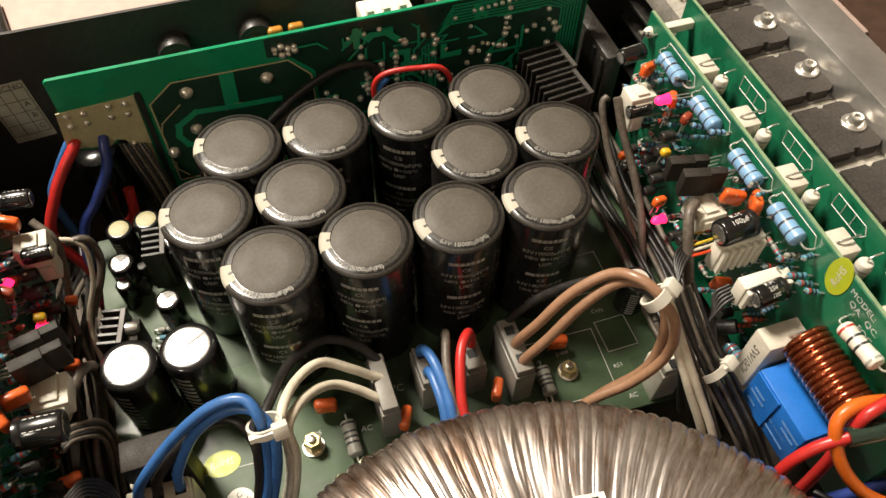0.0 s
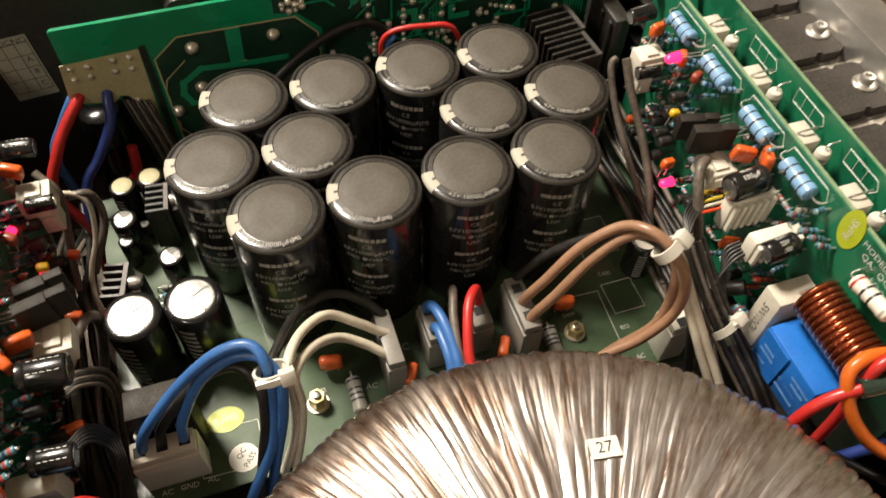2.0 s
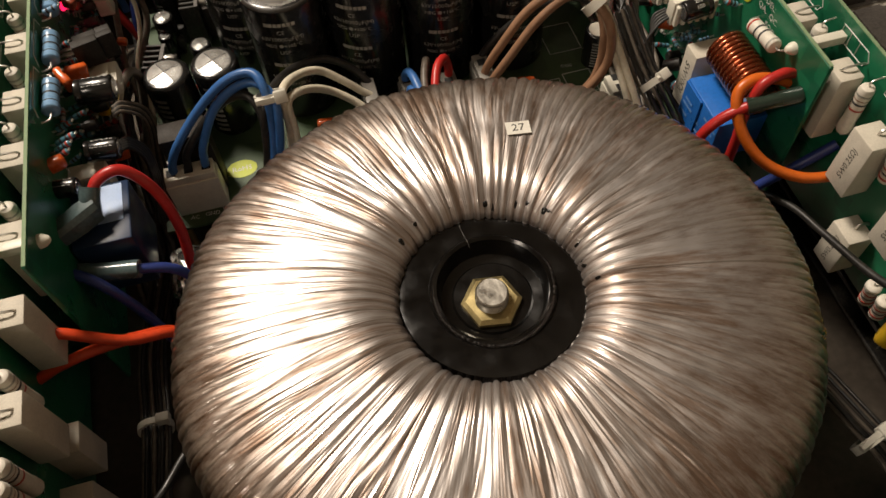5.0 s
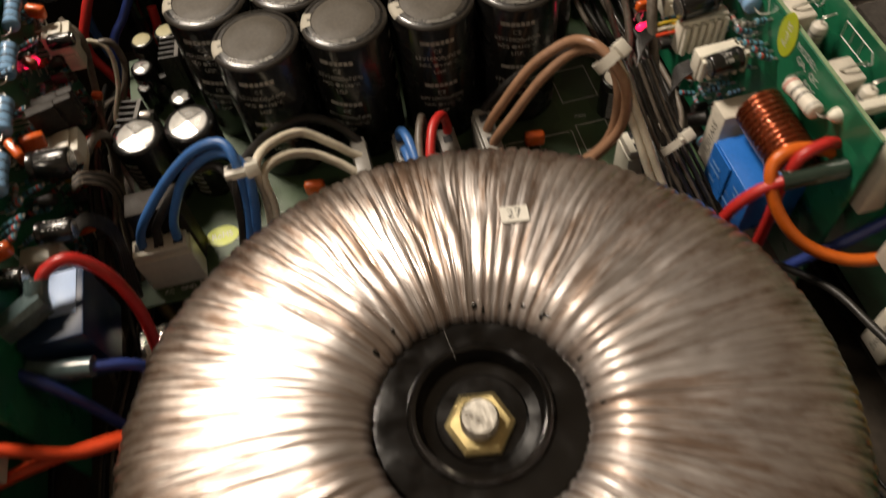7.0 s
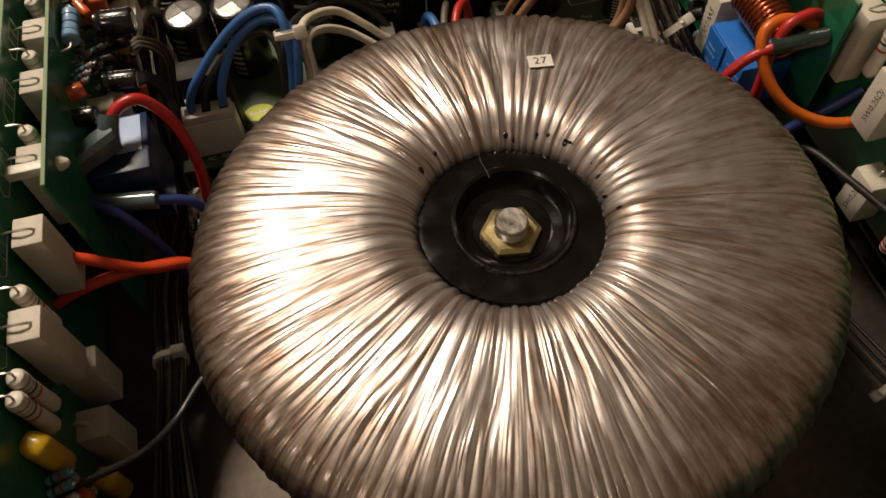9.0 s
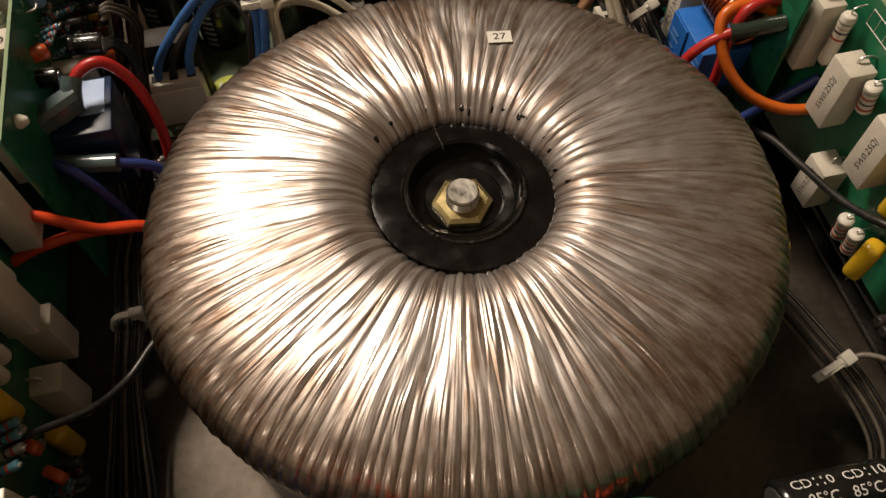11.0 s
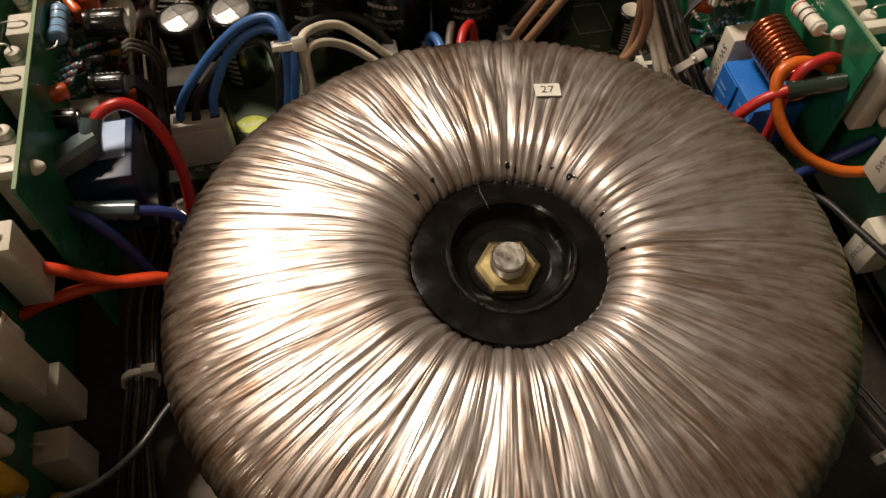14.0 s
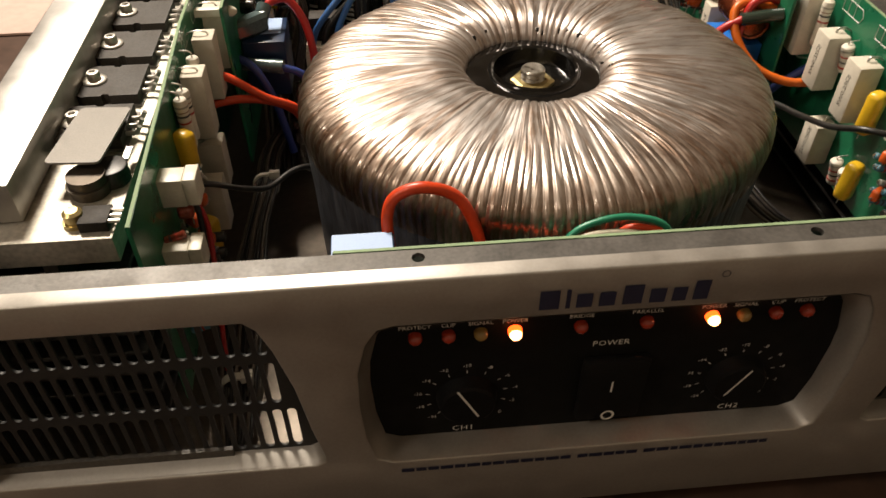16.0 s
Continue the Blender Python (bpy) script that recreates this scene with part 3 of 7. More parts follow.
for w, h in ((0.0072, 0.0082), (0.0016, 0.0082), (0.0058, 0.0060), (0.0058, 0.0060), (0.0072, 0.0082), (0.0058, 0.0060), (0.0052, 0.0060), (0.0056, 0.0082)):
    part("maker_mark", flat_bar(bmesh.new(), upright(-0.14525) @ Matrix.Translation((x + w / 2, 0.0708 + h / 2, 0)), w * 0.86, h, n=1), INK_NAVY, panel, "navy blue printed maker's mark")
    x += w + 0.0014
bm = bmesh.new()
for k in range(20):
    a0, a1 = 2 * math.pi * k / 20, 2 * math.pi * (k + 1) / 20
    bm.faces.new([bm.verts.new(upright(-0.14525) @ Vector((0.0322 + r * math.cos(a), 0.0812 + r * math.sin(a), 0))) for a, r in ((a0, 0.0011), (a1, 0.0011), (a1, 0.0014), (a0, 0.0014))])
part("maker_mark", bm, INK_NAVY, panel, "tiny navy printed ring")
x = -0.070
while x < 0.072:
    w = 0.0028 + 0.0024 * random.random()
    part("caption_bar", flat_bar(bmesh.new(), upright(-0.14525) @ Matrix.Translation((x + w / 2, -0.0125, 0)), w, 0.0022, n=1), INK_NAVY, panel, "small dark lettering bar")
    x += w + (0.0026 if random.random() < 0.12 else 0.0007)

# ---- toroidal transformer ----
R_OUT, R_IN, TOP, SHOULDER_Z = 0.1028, 0.0300, 0.0790, 0.0597
toroid = thing("toroidal_transformer", (0, 0, FZ), "large toroidal mains transformer wrapped in clear film", "transformer")
rng = random.Random(4)
N = 2400


def lobes(count, spread, power):
    """Rounded bundles side by side round the ring, uneven in width and height."""
    widths = np.array([rng.uniform(1 - spread, 1 + spread) for _ in range(count)])
    edge = np.r_[0, np.cumsum(widths)] / widths.sum() * N
    high = np.array([rng.uniform(0.55, 1.0) for _ in range(count)])
    x = np.arange(N) + 0.5
    k = np.clip(np.searchsorted(edge, x) - 1, 0, count - 1)
    t = (x - edge[k]) / (edge[k + 1] - edge[k])
    return high[k] * np.clip(1 - (2 * t - 1) ** 2, 0, 1) ** power


def folds(count):
    """Smooth uneven wrinkles round the ring, between 0 and 1."""
    xs = np.sort(np.array([rng.uniform(0, N) for _ in range(count)]))
    ys = np.array([rng.random() for _ in range(count)])
    x = np.arange(N) + 0.5
    xs, ys = np.r_[xs[-1] - N, xs, xs[0] + N], np.r_[ys[-1], ys, ys[0]]
    k = np.clip(np.searchsorted(xs, x) - 1, 0, len(xs) - 2)
    t = np.clip((x - xs[k]) / np.maximum(xs[k + 1] - xs[k], 1e-6), 0, 1)
    return ys[k] + (ys[k + 1] - ys[k]) * (3 * t * t - 2 * t ** 3)


inner, outer, strand = lobes(64, 0.35, 0.62), lobes(158, 0.38, 0.60), lobes(420, 0.30, 0.8)
base_folds = 0.65 * folds(130) + 0.35 * folds(300)
layers = [0.6 * base_folds + 0.40 * folds(110) + 0.30 * folds(330) for _ in range(7)]
slow = folds(46) - 0.5
wander = folds(70) - 0.5
prof = [(R_OUT - 0.0060, FZ), (R_OUT - 0.0030, FZ + 0.004), (R_OUT - 0.0022, FZ + 0.020), (R_OUT - 0.0018, 0.010), (R_OUT - 0.0012, 0.030), (R_OUT - 0.0006, 0.043), (R_OUT - 0.0002, 0.0510), (R_OUT, SHOULDER_Z)]
for k in range(1, 44):
    q = radians(90 * k / 44)
    prof.append((0.0500 + (R_OUT - 0.0500) * math.cos(q) ** 0.70, SHOULDER_Z + (TOP - SHOULDER_Z) * math.sin(q) ** 0.79))
prof.append((0.0480, TOP))
for k in range(1, 15):
    t = radians(90 * k / 14)
    prof.append((0.0480 - 0.0175 * math.sin(t), TOP - 0.0100 * (1 - math.cos(t))))
prof.append((R_IN, 0.060))
ang = 2 * np.pi * np.arange(N) / N
pr = np.array(prof)
nrm = np.zeros_like(pr)
d = np.gradient(pr, axis=0)
nrm[:, 0], nrm[:, 1] = d[:, 1], -d[:, 0]
nrm /= np.linalg.norm(nrm, axis=1)[:, None]
verts = []
for i, (r, z) in enumerate(prof):
    low = z < SHOULDER_Z - 0.001
    d_in = 0.0 if low else float(np.interp(r, [0.030, 0.040, 0.050, 0.066], [0.00115, 0.00110, 0.00050, 0.0]))
    d_out = float(np.interp(z, [0.030, 0.050, 0.058], [0.00010, 0.00065, 0.00120])) if low else float(np.interp(r, [0.066, 0.085, 0.097, R_OUT], [0.0, 0.00045, 0.00110, 0.00130]))
    d_mid = 0.00012 if low else float(np.interp(r, [0.030, 0.045, 0.060, 0.088, R_OUT], [0.00025, 0.00070, 0.00110, 0.00100, 0.00040]))
    d_fine = 0.00004 if low else float(np.interp(r, [0.030, 0.060, 0.090, R_OUT], [0.00016, 0.00004, 0.00010, 0.00022]))
    s = float(np.interp(r, [R_IN, R_OUT], [0, len(layers) - 1.001])) if not low else len(layers) - 1.001
    a, f = layers[int(s)], s - int(s)
    shift = (np.arange(N) + (wander * 26 * math.sin(1.2 * s)).astype(int)) % N
    mid = a * (1 - f) + layers[int(s) + 1 if int(s) + 1 < len(layers) else -1] * f
    h = inner * d_in + outer * d_out + mid[shift] * d_mid + strand[shift] * d_fine + slow * (0.0002 if low else 0.0007) - 0.0004
    rr, zz = r + nrm[i, 0] * h, z + nrm[i, 1] * h
    oval = float(np.interp(r, [0.05, 0.0985], [0, 1]))
    lean = -0.0118 * float(np.clip((z + 0.02) / 0.08, 0, 1)) * oval
    y = rr * np.sin(ang) * (1 - 0.0195 * oval) - 0.0012 * oval
    verts.append(np.stack([rr * np.cos(ang) * (1 + 0.0204 * oval) + 0.0003 * oval, y, zz + lean * y], 1))


def band(i0, i1):
    vv = np.concatenate(verts[i0:i1 + 1])
    n = i1 - i0
    j = np.arange(N)
    faces = np.concatenate([np.stack([k * N + j, k * N + (j + 1) % N, (k + 1) * N + (j + 1) % N, (k + 1) * N + j], 1) for k in range(n)])
    return vv - np.array([0, 0, FZ]), faces


def wound_part(name, i0, i1, material, label):
    vv, ff = band(i0, i1)
    me = bpy.data.meshes.new(name)
    me.from_pydata(vv.tolist(), [], ff.tolist())
    me.polygons.foreach_set("use_smooth", [True] * len(me.polygons))
    me.materials.append(material)
    ob = new(name, me)
    ob.parent = toroid
    return tagged(ob, label)


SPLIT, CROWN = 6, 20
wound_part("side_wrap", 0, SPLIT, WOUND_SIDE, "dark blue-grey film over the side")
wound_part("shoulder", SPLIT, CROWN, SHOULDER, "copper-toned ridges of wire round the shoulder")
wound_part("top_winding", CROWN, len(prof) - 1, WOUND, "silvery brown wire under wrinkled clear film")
bm = turned(bmesh.new(), (0.001, 0.002, FZ), (0.001, 0.002, 0.0760), [(0, 0.029), (0.0985, 0.0312), (0.0998, 0.0306), (0.1000, 0.0285), (0.0997, 0.0210), (0.1012, 0.0203), (0.1020, 0.0193), (0.1012, 0.0183), (0.0960, 0.0176), (0.0945, 0.0168), (0.0940, 0.0135), (0.0946, 0.0128), (0.0946, 0.0060)], 72)
core = part("potted_core", bm, RESIN, toroid, "glossy black potted centre with a raised ring", 40)
bm = bmesh.new()
r_hex = 0.0101
rings = [[Vector((rr * math.cos(math.pi / 3 * k - 0.17), rr * math.sin(math.pi / 3 * k - 0.17), z)) for k in range(6)] for rr, z in ((r_hex, 0.0644), (r_hex, 0.0662), (r_hex - 0.0016, 0.0671))]
skin(bm, rings)
part("hex_nut", bm, BRASS, toroid, "yellow zinc-plated hex nut", 20)
bm = turned(bmesh.new(), (0, 0, 0.055), (0, 0, 0.0725), [(0, 0.0055)] + [(0.0095 + 0.00095 * k, 0.0055 if k % 2 else 0.0045) for k in range(8)] + [(0.0166, 0.0054), (0.0172, 0.0049)], 24)
part("bolt", bm, BOLT, toroid, "threaded steel bolt end", 25)
lab = Matrix.Translation((0.0273, 0.0565, 0.0799)) @ Matrix.Rotation(radians(-4), 4, "X") @ Matrix.Rotation(radians(2), 4, "Y") @ Matrix.Rotation(radians(-8), 4, "Z")
bm = bmesh.new()
box(bm, -0.0043, 0.0043, -0.0030, 0.0030, -0.0002, 0.0001)
bmesh.ops.transform(bm, matrix=lab, verts=bm.verts)
label27 = part("number_label", bm, STICKER, toroid, "small white paper label")
part("number", writing("27", 0.0048, bmesh.new(), lab @ Matrix.Translation((0, 0, 0.00016))), INK_BLACK, label27, "black digits 27")
rd = random.Random(17)
for a in (101, 96, 80, 74, 70, 61, 57, 50, 44, 38, 31, 24, 12, 3, -9, 118, 133):
    t, r, size = radians(a + rd.uniform(-2, 2)), rd.uniform(0.0316, 0.0350), rd.uniform(0.0007, 0.0014)
    q = (0.0480 - r) / 0.0175
    z = TOP - 0.0100 * (1 - math.sqrt(1 - q * q)) + 0.0002
    bm = bmesh.new()
    bmesh.ops.create_icosphere(bm, subdivisions=2, radius=size, matrix=Matrix.Translation((r * math.cos(t), r * math.sin(t), z)) @ Matrix.Rotation(t, 4, "Z") @ Matrix.Rotation(radians(-42), 4, "Y") @ Matrix.Diagonal((rd.uniform(0.8, 1.5), rd.uniform(0.9, 1.6), 0.4, 1)))
    part("resin_drip", bm, RESIN, core, "drop of black resin on the wire", 80)
part("loose_thread", tube(bmesh.new(), [(-0.0032, 0.0330, 0.0772), (-0.0028, 0.0270, 0.0712), (-0.0022, 0.0205, 0.0722), (-0.0020, 0.0185, 0.0715)], 0.00005, 5, 6), INK_DIM, core, "thin pale thread across the centre", 80)

# ---- boards ----
PZ = 0.004


def pcb(name, x0, x1, y0, y1, z0, z1, material, label, bevel=0.0004):
    ob = single(name, box(bmesh.new(), x0, x1, y0, y1, z0, z1, bevel, 1), material, label, "circuit board")
    return ob


main_board = thing("main_circuit_board", (0, 0.19, PZ - 0.0016), "olive green power supply circuit board with white print", "circuit board")
bm = plate(bmesh.new(), [(-0.1180, 0.1062), (0.0800, 0.1035), (0.1270, 0.1010), (0.1290, 0.1060), (0.1290, 0.2560), (-0.1180, 0.2560)], [], 0.0016, Matrix.Translation((0, 0, PZ - 0.0016)))
substrate = part("substrate", bm, OLIVE, main_board)
for x, y in ((-0.112, 0.112), (0.096, 0.118), (-0.112, 0.250), (0.096, 0.250), (-0.0451, 0.1235), (0.0640, 0.1270)):
    part("standoff", rod(bmesh.new(), (x, y, FZ), (x, y, PZ - 0.0016), 0.0030, 12), BRASS, main_board, "brass hex standoff")

rear_board = thing("rear_circuit_board", (0, 0.2736, PZ), "bright green upright circuit board seen from its solder side", "circuit board")
part("substrate", plate(bmesh.new(), [(-0.1105, 0.0490), (-0.1080, 0.0462), (-0.0945, 0.0462), (-0.0925, 0.0485), (-0.0895, 0.0485), (-0.0872, 0.0440), (-0.0840, 0.0), (0.1270, 0.0), (0.1270, 0.0862), (-0.1095, 0.0862), (-0.1105, 0.0852)], [], 0.0016, upright(0.2740)), GREEN_BACK, rear_board)
for bx in (-0.085, 0.10):
    part("bracket", box(bmesh.new(), bx - 0.006, bx + 0.006, 0.2741, 0.3050, 0.050, 0.0515), STEEL_GREY, rear_board, "steel bracket")
driver = []


def bowed(sx, x, y):
    """The x of a part on an output board; the left board bows inwards towards its front end."""
    return x + 0.0015 if sx > 0 else -x + 0.0025 + max(0.0, 0.03 - y) * 0.0427


for sx in (-1, 1):
    ob = thing("driver_board", (sx * 0.1400, 0.15, 0.0), "green upright driver circuit board full of small parts", "circuit board", "upright boards beside the heat sinks")
    part("substrate", box(bmesh.new(), sx * 0.1392, sx * 0.1408, 0.0440 if sx > 0 else 0.0420, 0.2400, 0.0000, 0.0870, 0.0004, 1), GREEN, ob)
    part("top_edge", box(bmesh.new(), sx * 0.13935, sx * 0.14065, 0.0446 if sx > 0 else 0.0426, 0.2394, 0.08702, 0.0873), EDGE, ob, "pale cut board edge")
    out = thing("output_board", (sx * 0.1592, 0.06, 0.0), "green upright output circuit board against the heat sink", "circuit board", "upright boards beside the heat sinks")
    bow = [(0.2440, -0.0015), (0.0300, -0.0015), (-0.1130, -0.0015)] if sx > 0 else [(0.2440, 0.0024), (0.0300, 0.0027), (-0.1130, 0.0088)]
    for nm, near, far, z0, z1, mt, lb in (("substrate", 0.1584, 0.1600, 0.0, 0.0870, GREEN, ""), ("top_edge", 0.15855, 0.15985, 0.08702, 0.0873, EDGE, "pale cut board edge")):
        shape = [(sx * (near - o), y) for y, o in bow] + [(sx * (far - o), y) for y, o in bow[::-1]]
        part(nm, plate(bmesh.new(), shape, [], z1 - z0, Matrix.Translation((0, 0, z0))), mt, out, lb)
    driver.append((ob, out))
front_board = thing("front_circuit_board", (0.03, -0.1240, 0.0), "narrow green circuit board behind the front panel", "circuit board")
part("substrate", box(bmesh.new(), -0.0870, 0.1350, -0.1248, -0.1232, 0.0, 0.0808, 0.0003, 1), GREEN_DARK, front_board)
part("top_edge", box(bmesh.new(), -0.0868, 0.1348, -0.1246, -0.1234, 0.08081, 0.0811), EDGE, front_board, "pale cut board edge")
for x in (-0.08, 0.128):
    part("spacer", rod(bmesh.new(), (x, -0.1249, 0.012), (x, -0.1345, 0.012), 0.0028, 12), WHITE, front_board)

# ---- heat sinks with power transistors ----
LEDGE = 0.0715
for sx in (-1, 1):
    hs = thing("heat_sink", (sx * 0.195, 0.07, FZ), "machined aluminium heat sink extrusion with cooling fins", "heat sink", "two heat sinks")
    part("rail", box(bmesh.new(), (0.1986 if sx > 0 else -0.1945), sx * 0.2190, -0.0880, 0.3000, 0.0720, 0.0878, 0.0006), ALU, hs, "bright brushed aluminium rail")
    part("ledge", box(bmesh.new(), sx * 0.1625, sx * 0.2195, -0.0990, 0.3000, 0.0605, LEDGE, 0.0005), ALU_CAST, hs, "matt aluminium mounting ledge")
    for k in range(7):
        z = FZ + 0.004 + 0.0118 * k
        part("fin", box(bmesh.new(), sx * 0.1660, sx * 0.2185, -0.0980, 0.2990, z, z + 0.0022, 0.0004, 1), BLACK, hs, "dark cooling fin")
    part("spine", box(bmesh.new(), sx * 0.1850, sx * 0.1900, -0.0975, 0.2985, FZ, 0.0603), BLACK, hs)


def transistor(sx):
    ob = thing("power_transistor", (0, 0, 0), "black epoxy power transistor screwed to the heat sink ledge", "transistor", "power transistors along the heat sinks")
    outline = [(-0.0132, -0.0128), (-0.0018, -0.0128), (-0.0011, -0.0114), (0.0011, -0.0114), (0.0018, -0.0128), (0.0100, -0.0128), (0.0136, -0.0100), (0.0136, 0.0100), (0.0100, 0.0128), (0.0018, 0.0128), (0.0011, 0.0114), (-0.0011, 0.0114), (-0.0018, 0.0128), (-0.0132, 0.0128)]
    body = part("body", plate(bmesh.new(), outline, [], 0.0048, Matrix.Identity(4)), DUSTY_PACKAGE, ob)
    part("thermal_tab", box(bmesh.new(), -0.0144, 0.0146, -0.0141, 0.0141, -0.0004, 0.0002), MICA, ob, "grey mica sheet edge")
    for k in (-0.0054, 0, 0.0054):
        part("lead", tube(bmesh.new(), [(-0.0132, k, 0.0022), (-0.0165, k, 0.0024), (-0.0180, k, 0.0032), (-0.0192, k, 0.0052)], 0.0010, 6, 4), TIN, ob, "tinned lead")
    part("washer", turned(bmesh.new(), (0.0068, 0, 0.0048), (0.0068, 0, 0.0062), [(0, 0.0050), (0.0008, 0.0050), (0.0012, 0.0044), (0.0014, 0.0030)], 24), TIN, ob, "bright steel washer")
    bm = turned(bmesh.new(), (0.0068, 0, 0.0060), (0.0068, 0, 0.0098), [(0, 0.0028), (0.0026, 0.0028), (0.0032, 0.0024), (0.0033, 0.0014), (0.0018, 0.0013)], 18)
    part("screw", bm, TIN, ob, "socket head screw")
    ob.matrix_basis = Matrix.Translation((sx * 0.1812, 0, LEDGE + 0.0004)) @ Matrix.Rotation(0 if sx > 0 else math.pi, 4, "Z")
    return ob


first = transistor(1)
for sx in (-1, 1):
    for k in range(-1, 9):
        y = -0.0008 + 0.0327 * k
        if sx == 1 and k == -1:
            first.matrix_basis = Matrix.Translation((0.1860, y, LEDGE + 0.0004))
            continue
        copy_thing(first, Matrix.Translation((0.1860 if sx > 0 else -0.1826, y, LEDGE + 0.0004)) @ Matrix.Rotation(0 if sx > 0 else math.pi, 4, "Z"))

# ---- big reservoir capacitors ----
CAP_R, CAP_H = 0.0173, 0.0670


def big_capacitor():
    ob = thing("reservoir_capacitor", (0, 0, PZ), "large black snap-in capacitor with grey top and white print", "capacitor", "bank of reservoir capacitors")
    b = PZ
    part("sleeve", turned(bmesh.new(), (0, 0, b), (0, 0, b + CAP_H), [(0, CAP_R - 0.001), (0.001, CAP_R), (0.0645, CAP_R), (0.0657, CAP_R - 0.0003), (0.0665, CAP_R - 0.0010), (0.0669, CAP_R - 0.0020)], 64), SLEEVE, ob, "", 40)
    bm = bmesh.new()
    rings = [ring_points((0, 0, b + z), (0, 0, 1), r, 64) for z, r in ((0.06540, CAP_R + 0.00002), (0.06610, CAP_R - 0.0003), (0.06660, CAP_R - 0.0010), (0.06700, CAP_R - 0.0032), (0.0671, CAP_R - 0.0042), (0.0668, CAP_R - 0.0044))]
    skin(bm, rings)
    part("rim", bm, SLEEVE_RIM, ob, "dusty rolled vinyl rim", 60)
    part("top_disc", turned(bmesh.new(), (0, 0, b + 0.0660), (0, 0, b + 0.0670), [(0, 0.0129), (0.00085, 0.0129), (0.0010, 0.0127), (0.0010, 0.0060)], 64), CAPTOP, ob, "grey speckled top disc", 40)
    bm = bmesh.new()
    n = 8
    pts = []
    for r, z in ((0.01310, 0.06722), (0.0145, 0.06712), (0.0164, 0.06675), (0.01705, 0.0663), (0.01740, 0.0654)):
        pts.append([bm.verts.new((r * math.cos(radians(a)), r * math.sin(radians(a)), b + z)) for a in np.linspace(160, 190, n)])
    for p, q in zip(pts, pts[1:]):
        for k in range(n - 1):
            if r and not (p is pts[0] and k in (3,)):
                bm.faces.new((p[k], p[k + 1], q[k + 1], q[k]))
    part("polarity_mark", bm, STICKER_DIM, ob, "white negative mark")
    bm = bmesh.new()
    rim_bend = lambda rad: (lambda c: Vector(((rad - c.y) * math.sin(c.x / rad), -(rad - c.y) * math.cos(c.x / rad), 0)))
    turn = Matrix.Rotation(radians(-22), 4, "Z")
    writing("63V 10000\u00b5F(M)", 0.0028, bm, turn @ Matrix.Translation((0, 0, b + 0.06722)), rim_bend(0.0143))
    wall = lambda c: Vector(((CAP_R + 0.00005) * math.sin(c.x / CAP_R), -(CAP_R + 0.00005) * math.cos(c.x / CAP_R), c.y))
    for spin in (-20, 95, 215):
        for rep in range(2):
            z = b + 0.0585 - rep * 0.0230
            m = Matrix.Rotation(radians(spin), 4, "Z")
            for k, w in enumerate((0.0022, 0.0016, 0.0017, 0.0016, 0.0016, 0.0016, 0.0017)):
                flat_bar(bm, m, w, 0.0019, lambda c, k=k, z=z: wall(Vector((c.x - 0.0058 + 0.0020 * k, c.y + z, 0))), 2)
            writing("CE", 0.0030, bm, m, lambda c, z=z: wall(Vector((c.x, c.y + z - 0.0042, 0))))
            writing("63V10000\u00b5F(M)", 0.0030, bm, m, lambda c, z=z: wall(Vector((c.x, c.y + z - 0.0080, 0))))
            writing("NEG \u25cf+105\u00b0C", 0.0026, bm, m, lambda c, z=z: wall(Vector((c.x, c.y + z - 0.0118, 0))))
            writing("USP", 0.0030, bm, m, lambda c, z=z: wall(Vector((c.x, c.y + z - 0.0155, 0))))
    part("print", bm, INK_CAP, ob, "worn pale printed rating")
    return ob


cap0 = big_capacitor()
CAPS = [(-0.0433, 0.1722), (-0.0076, 0.1722), (0.0281, 0.1720), (0.0636, 0.1715), (-0.0611, 0.2026), (-0.0254, 0.2016), (0.0450, 0.2012), (0.0810, 0.2008), (-0.0442, 0.2322), (-0.0086, 0.2310), (0.0270, 0.2304), (0.0623, 0.2306)]
for k, (x, y) in enumerate(CAPS):
    m = Matrix.Translation((x, y, PZ)) @ Matrix.Rotation(radians((8, -6, 12, 4, 0, 10, 5, -3, -8, 3, -14, 6)[k]), 4, "Z")
    if k == 0:
        cap0.matrix_basis = m
    else:
        copy_thing(cap0, m)


# ---- small part kinds ----
def along(a, b):
    """A frame whose x axis runs from a to b."""
    d = (Vector(b) - Vector(a)).normalized()
    return Matrix.Translation(a) @ d.to_track_quat("X", "Z").to_matrix().to_4x4()


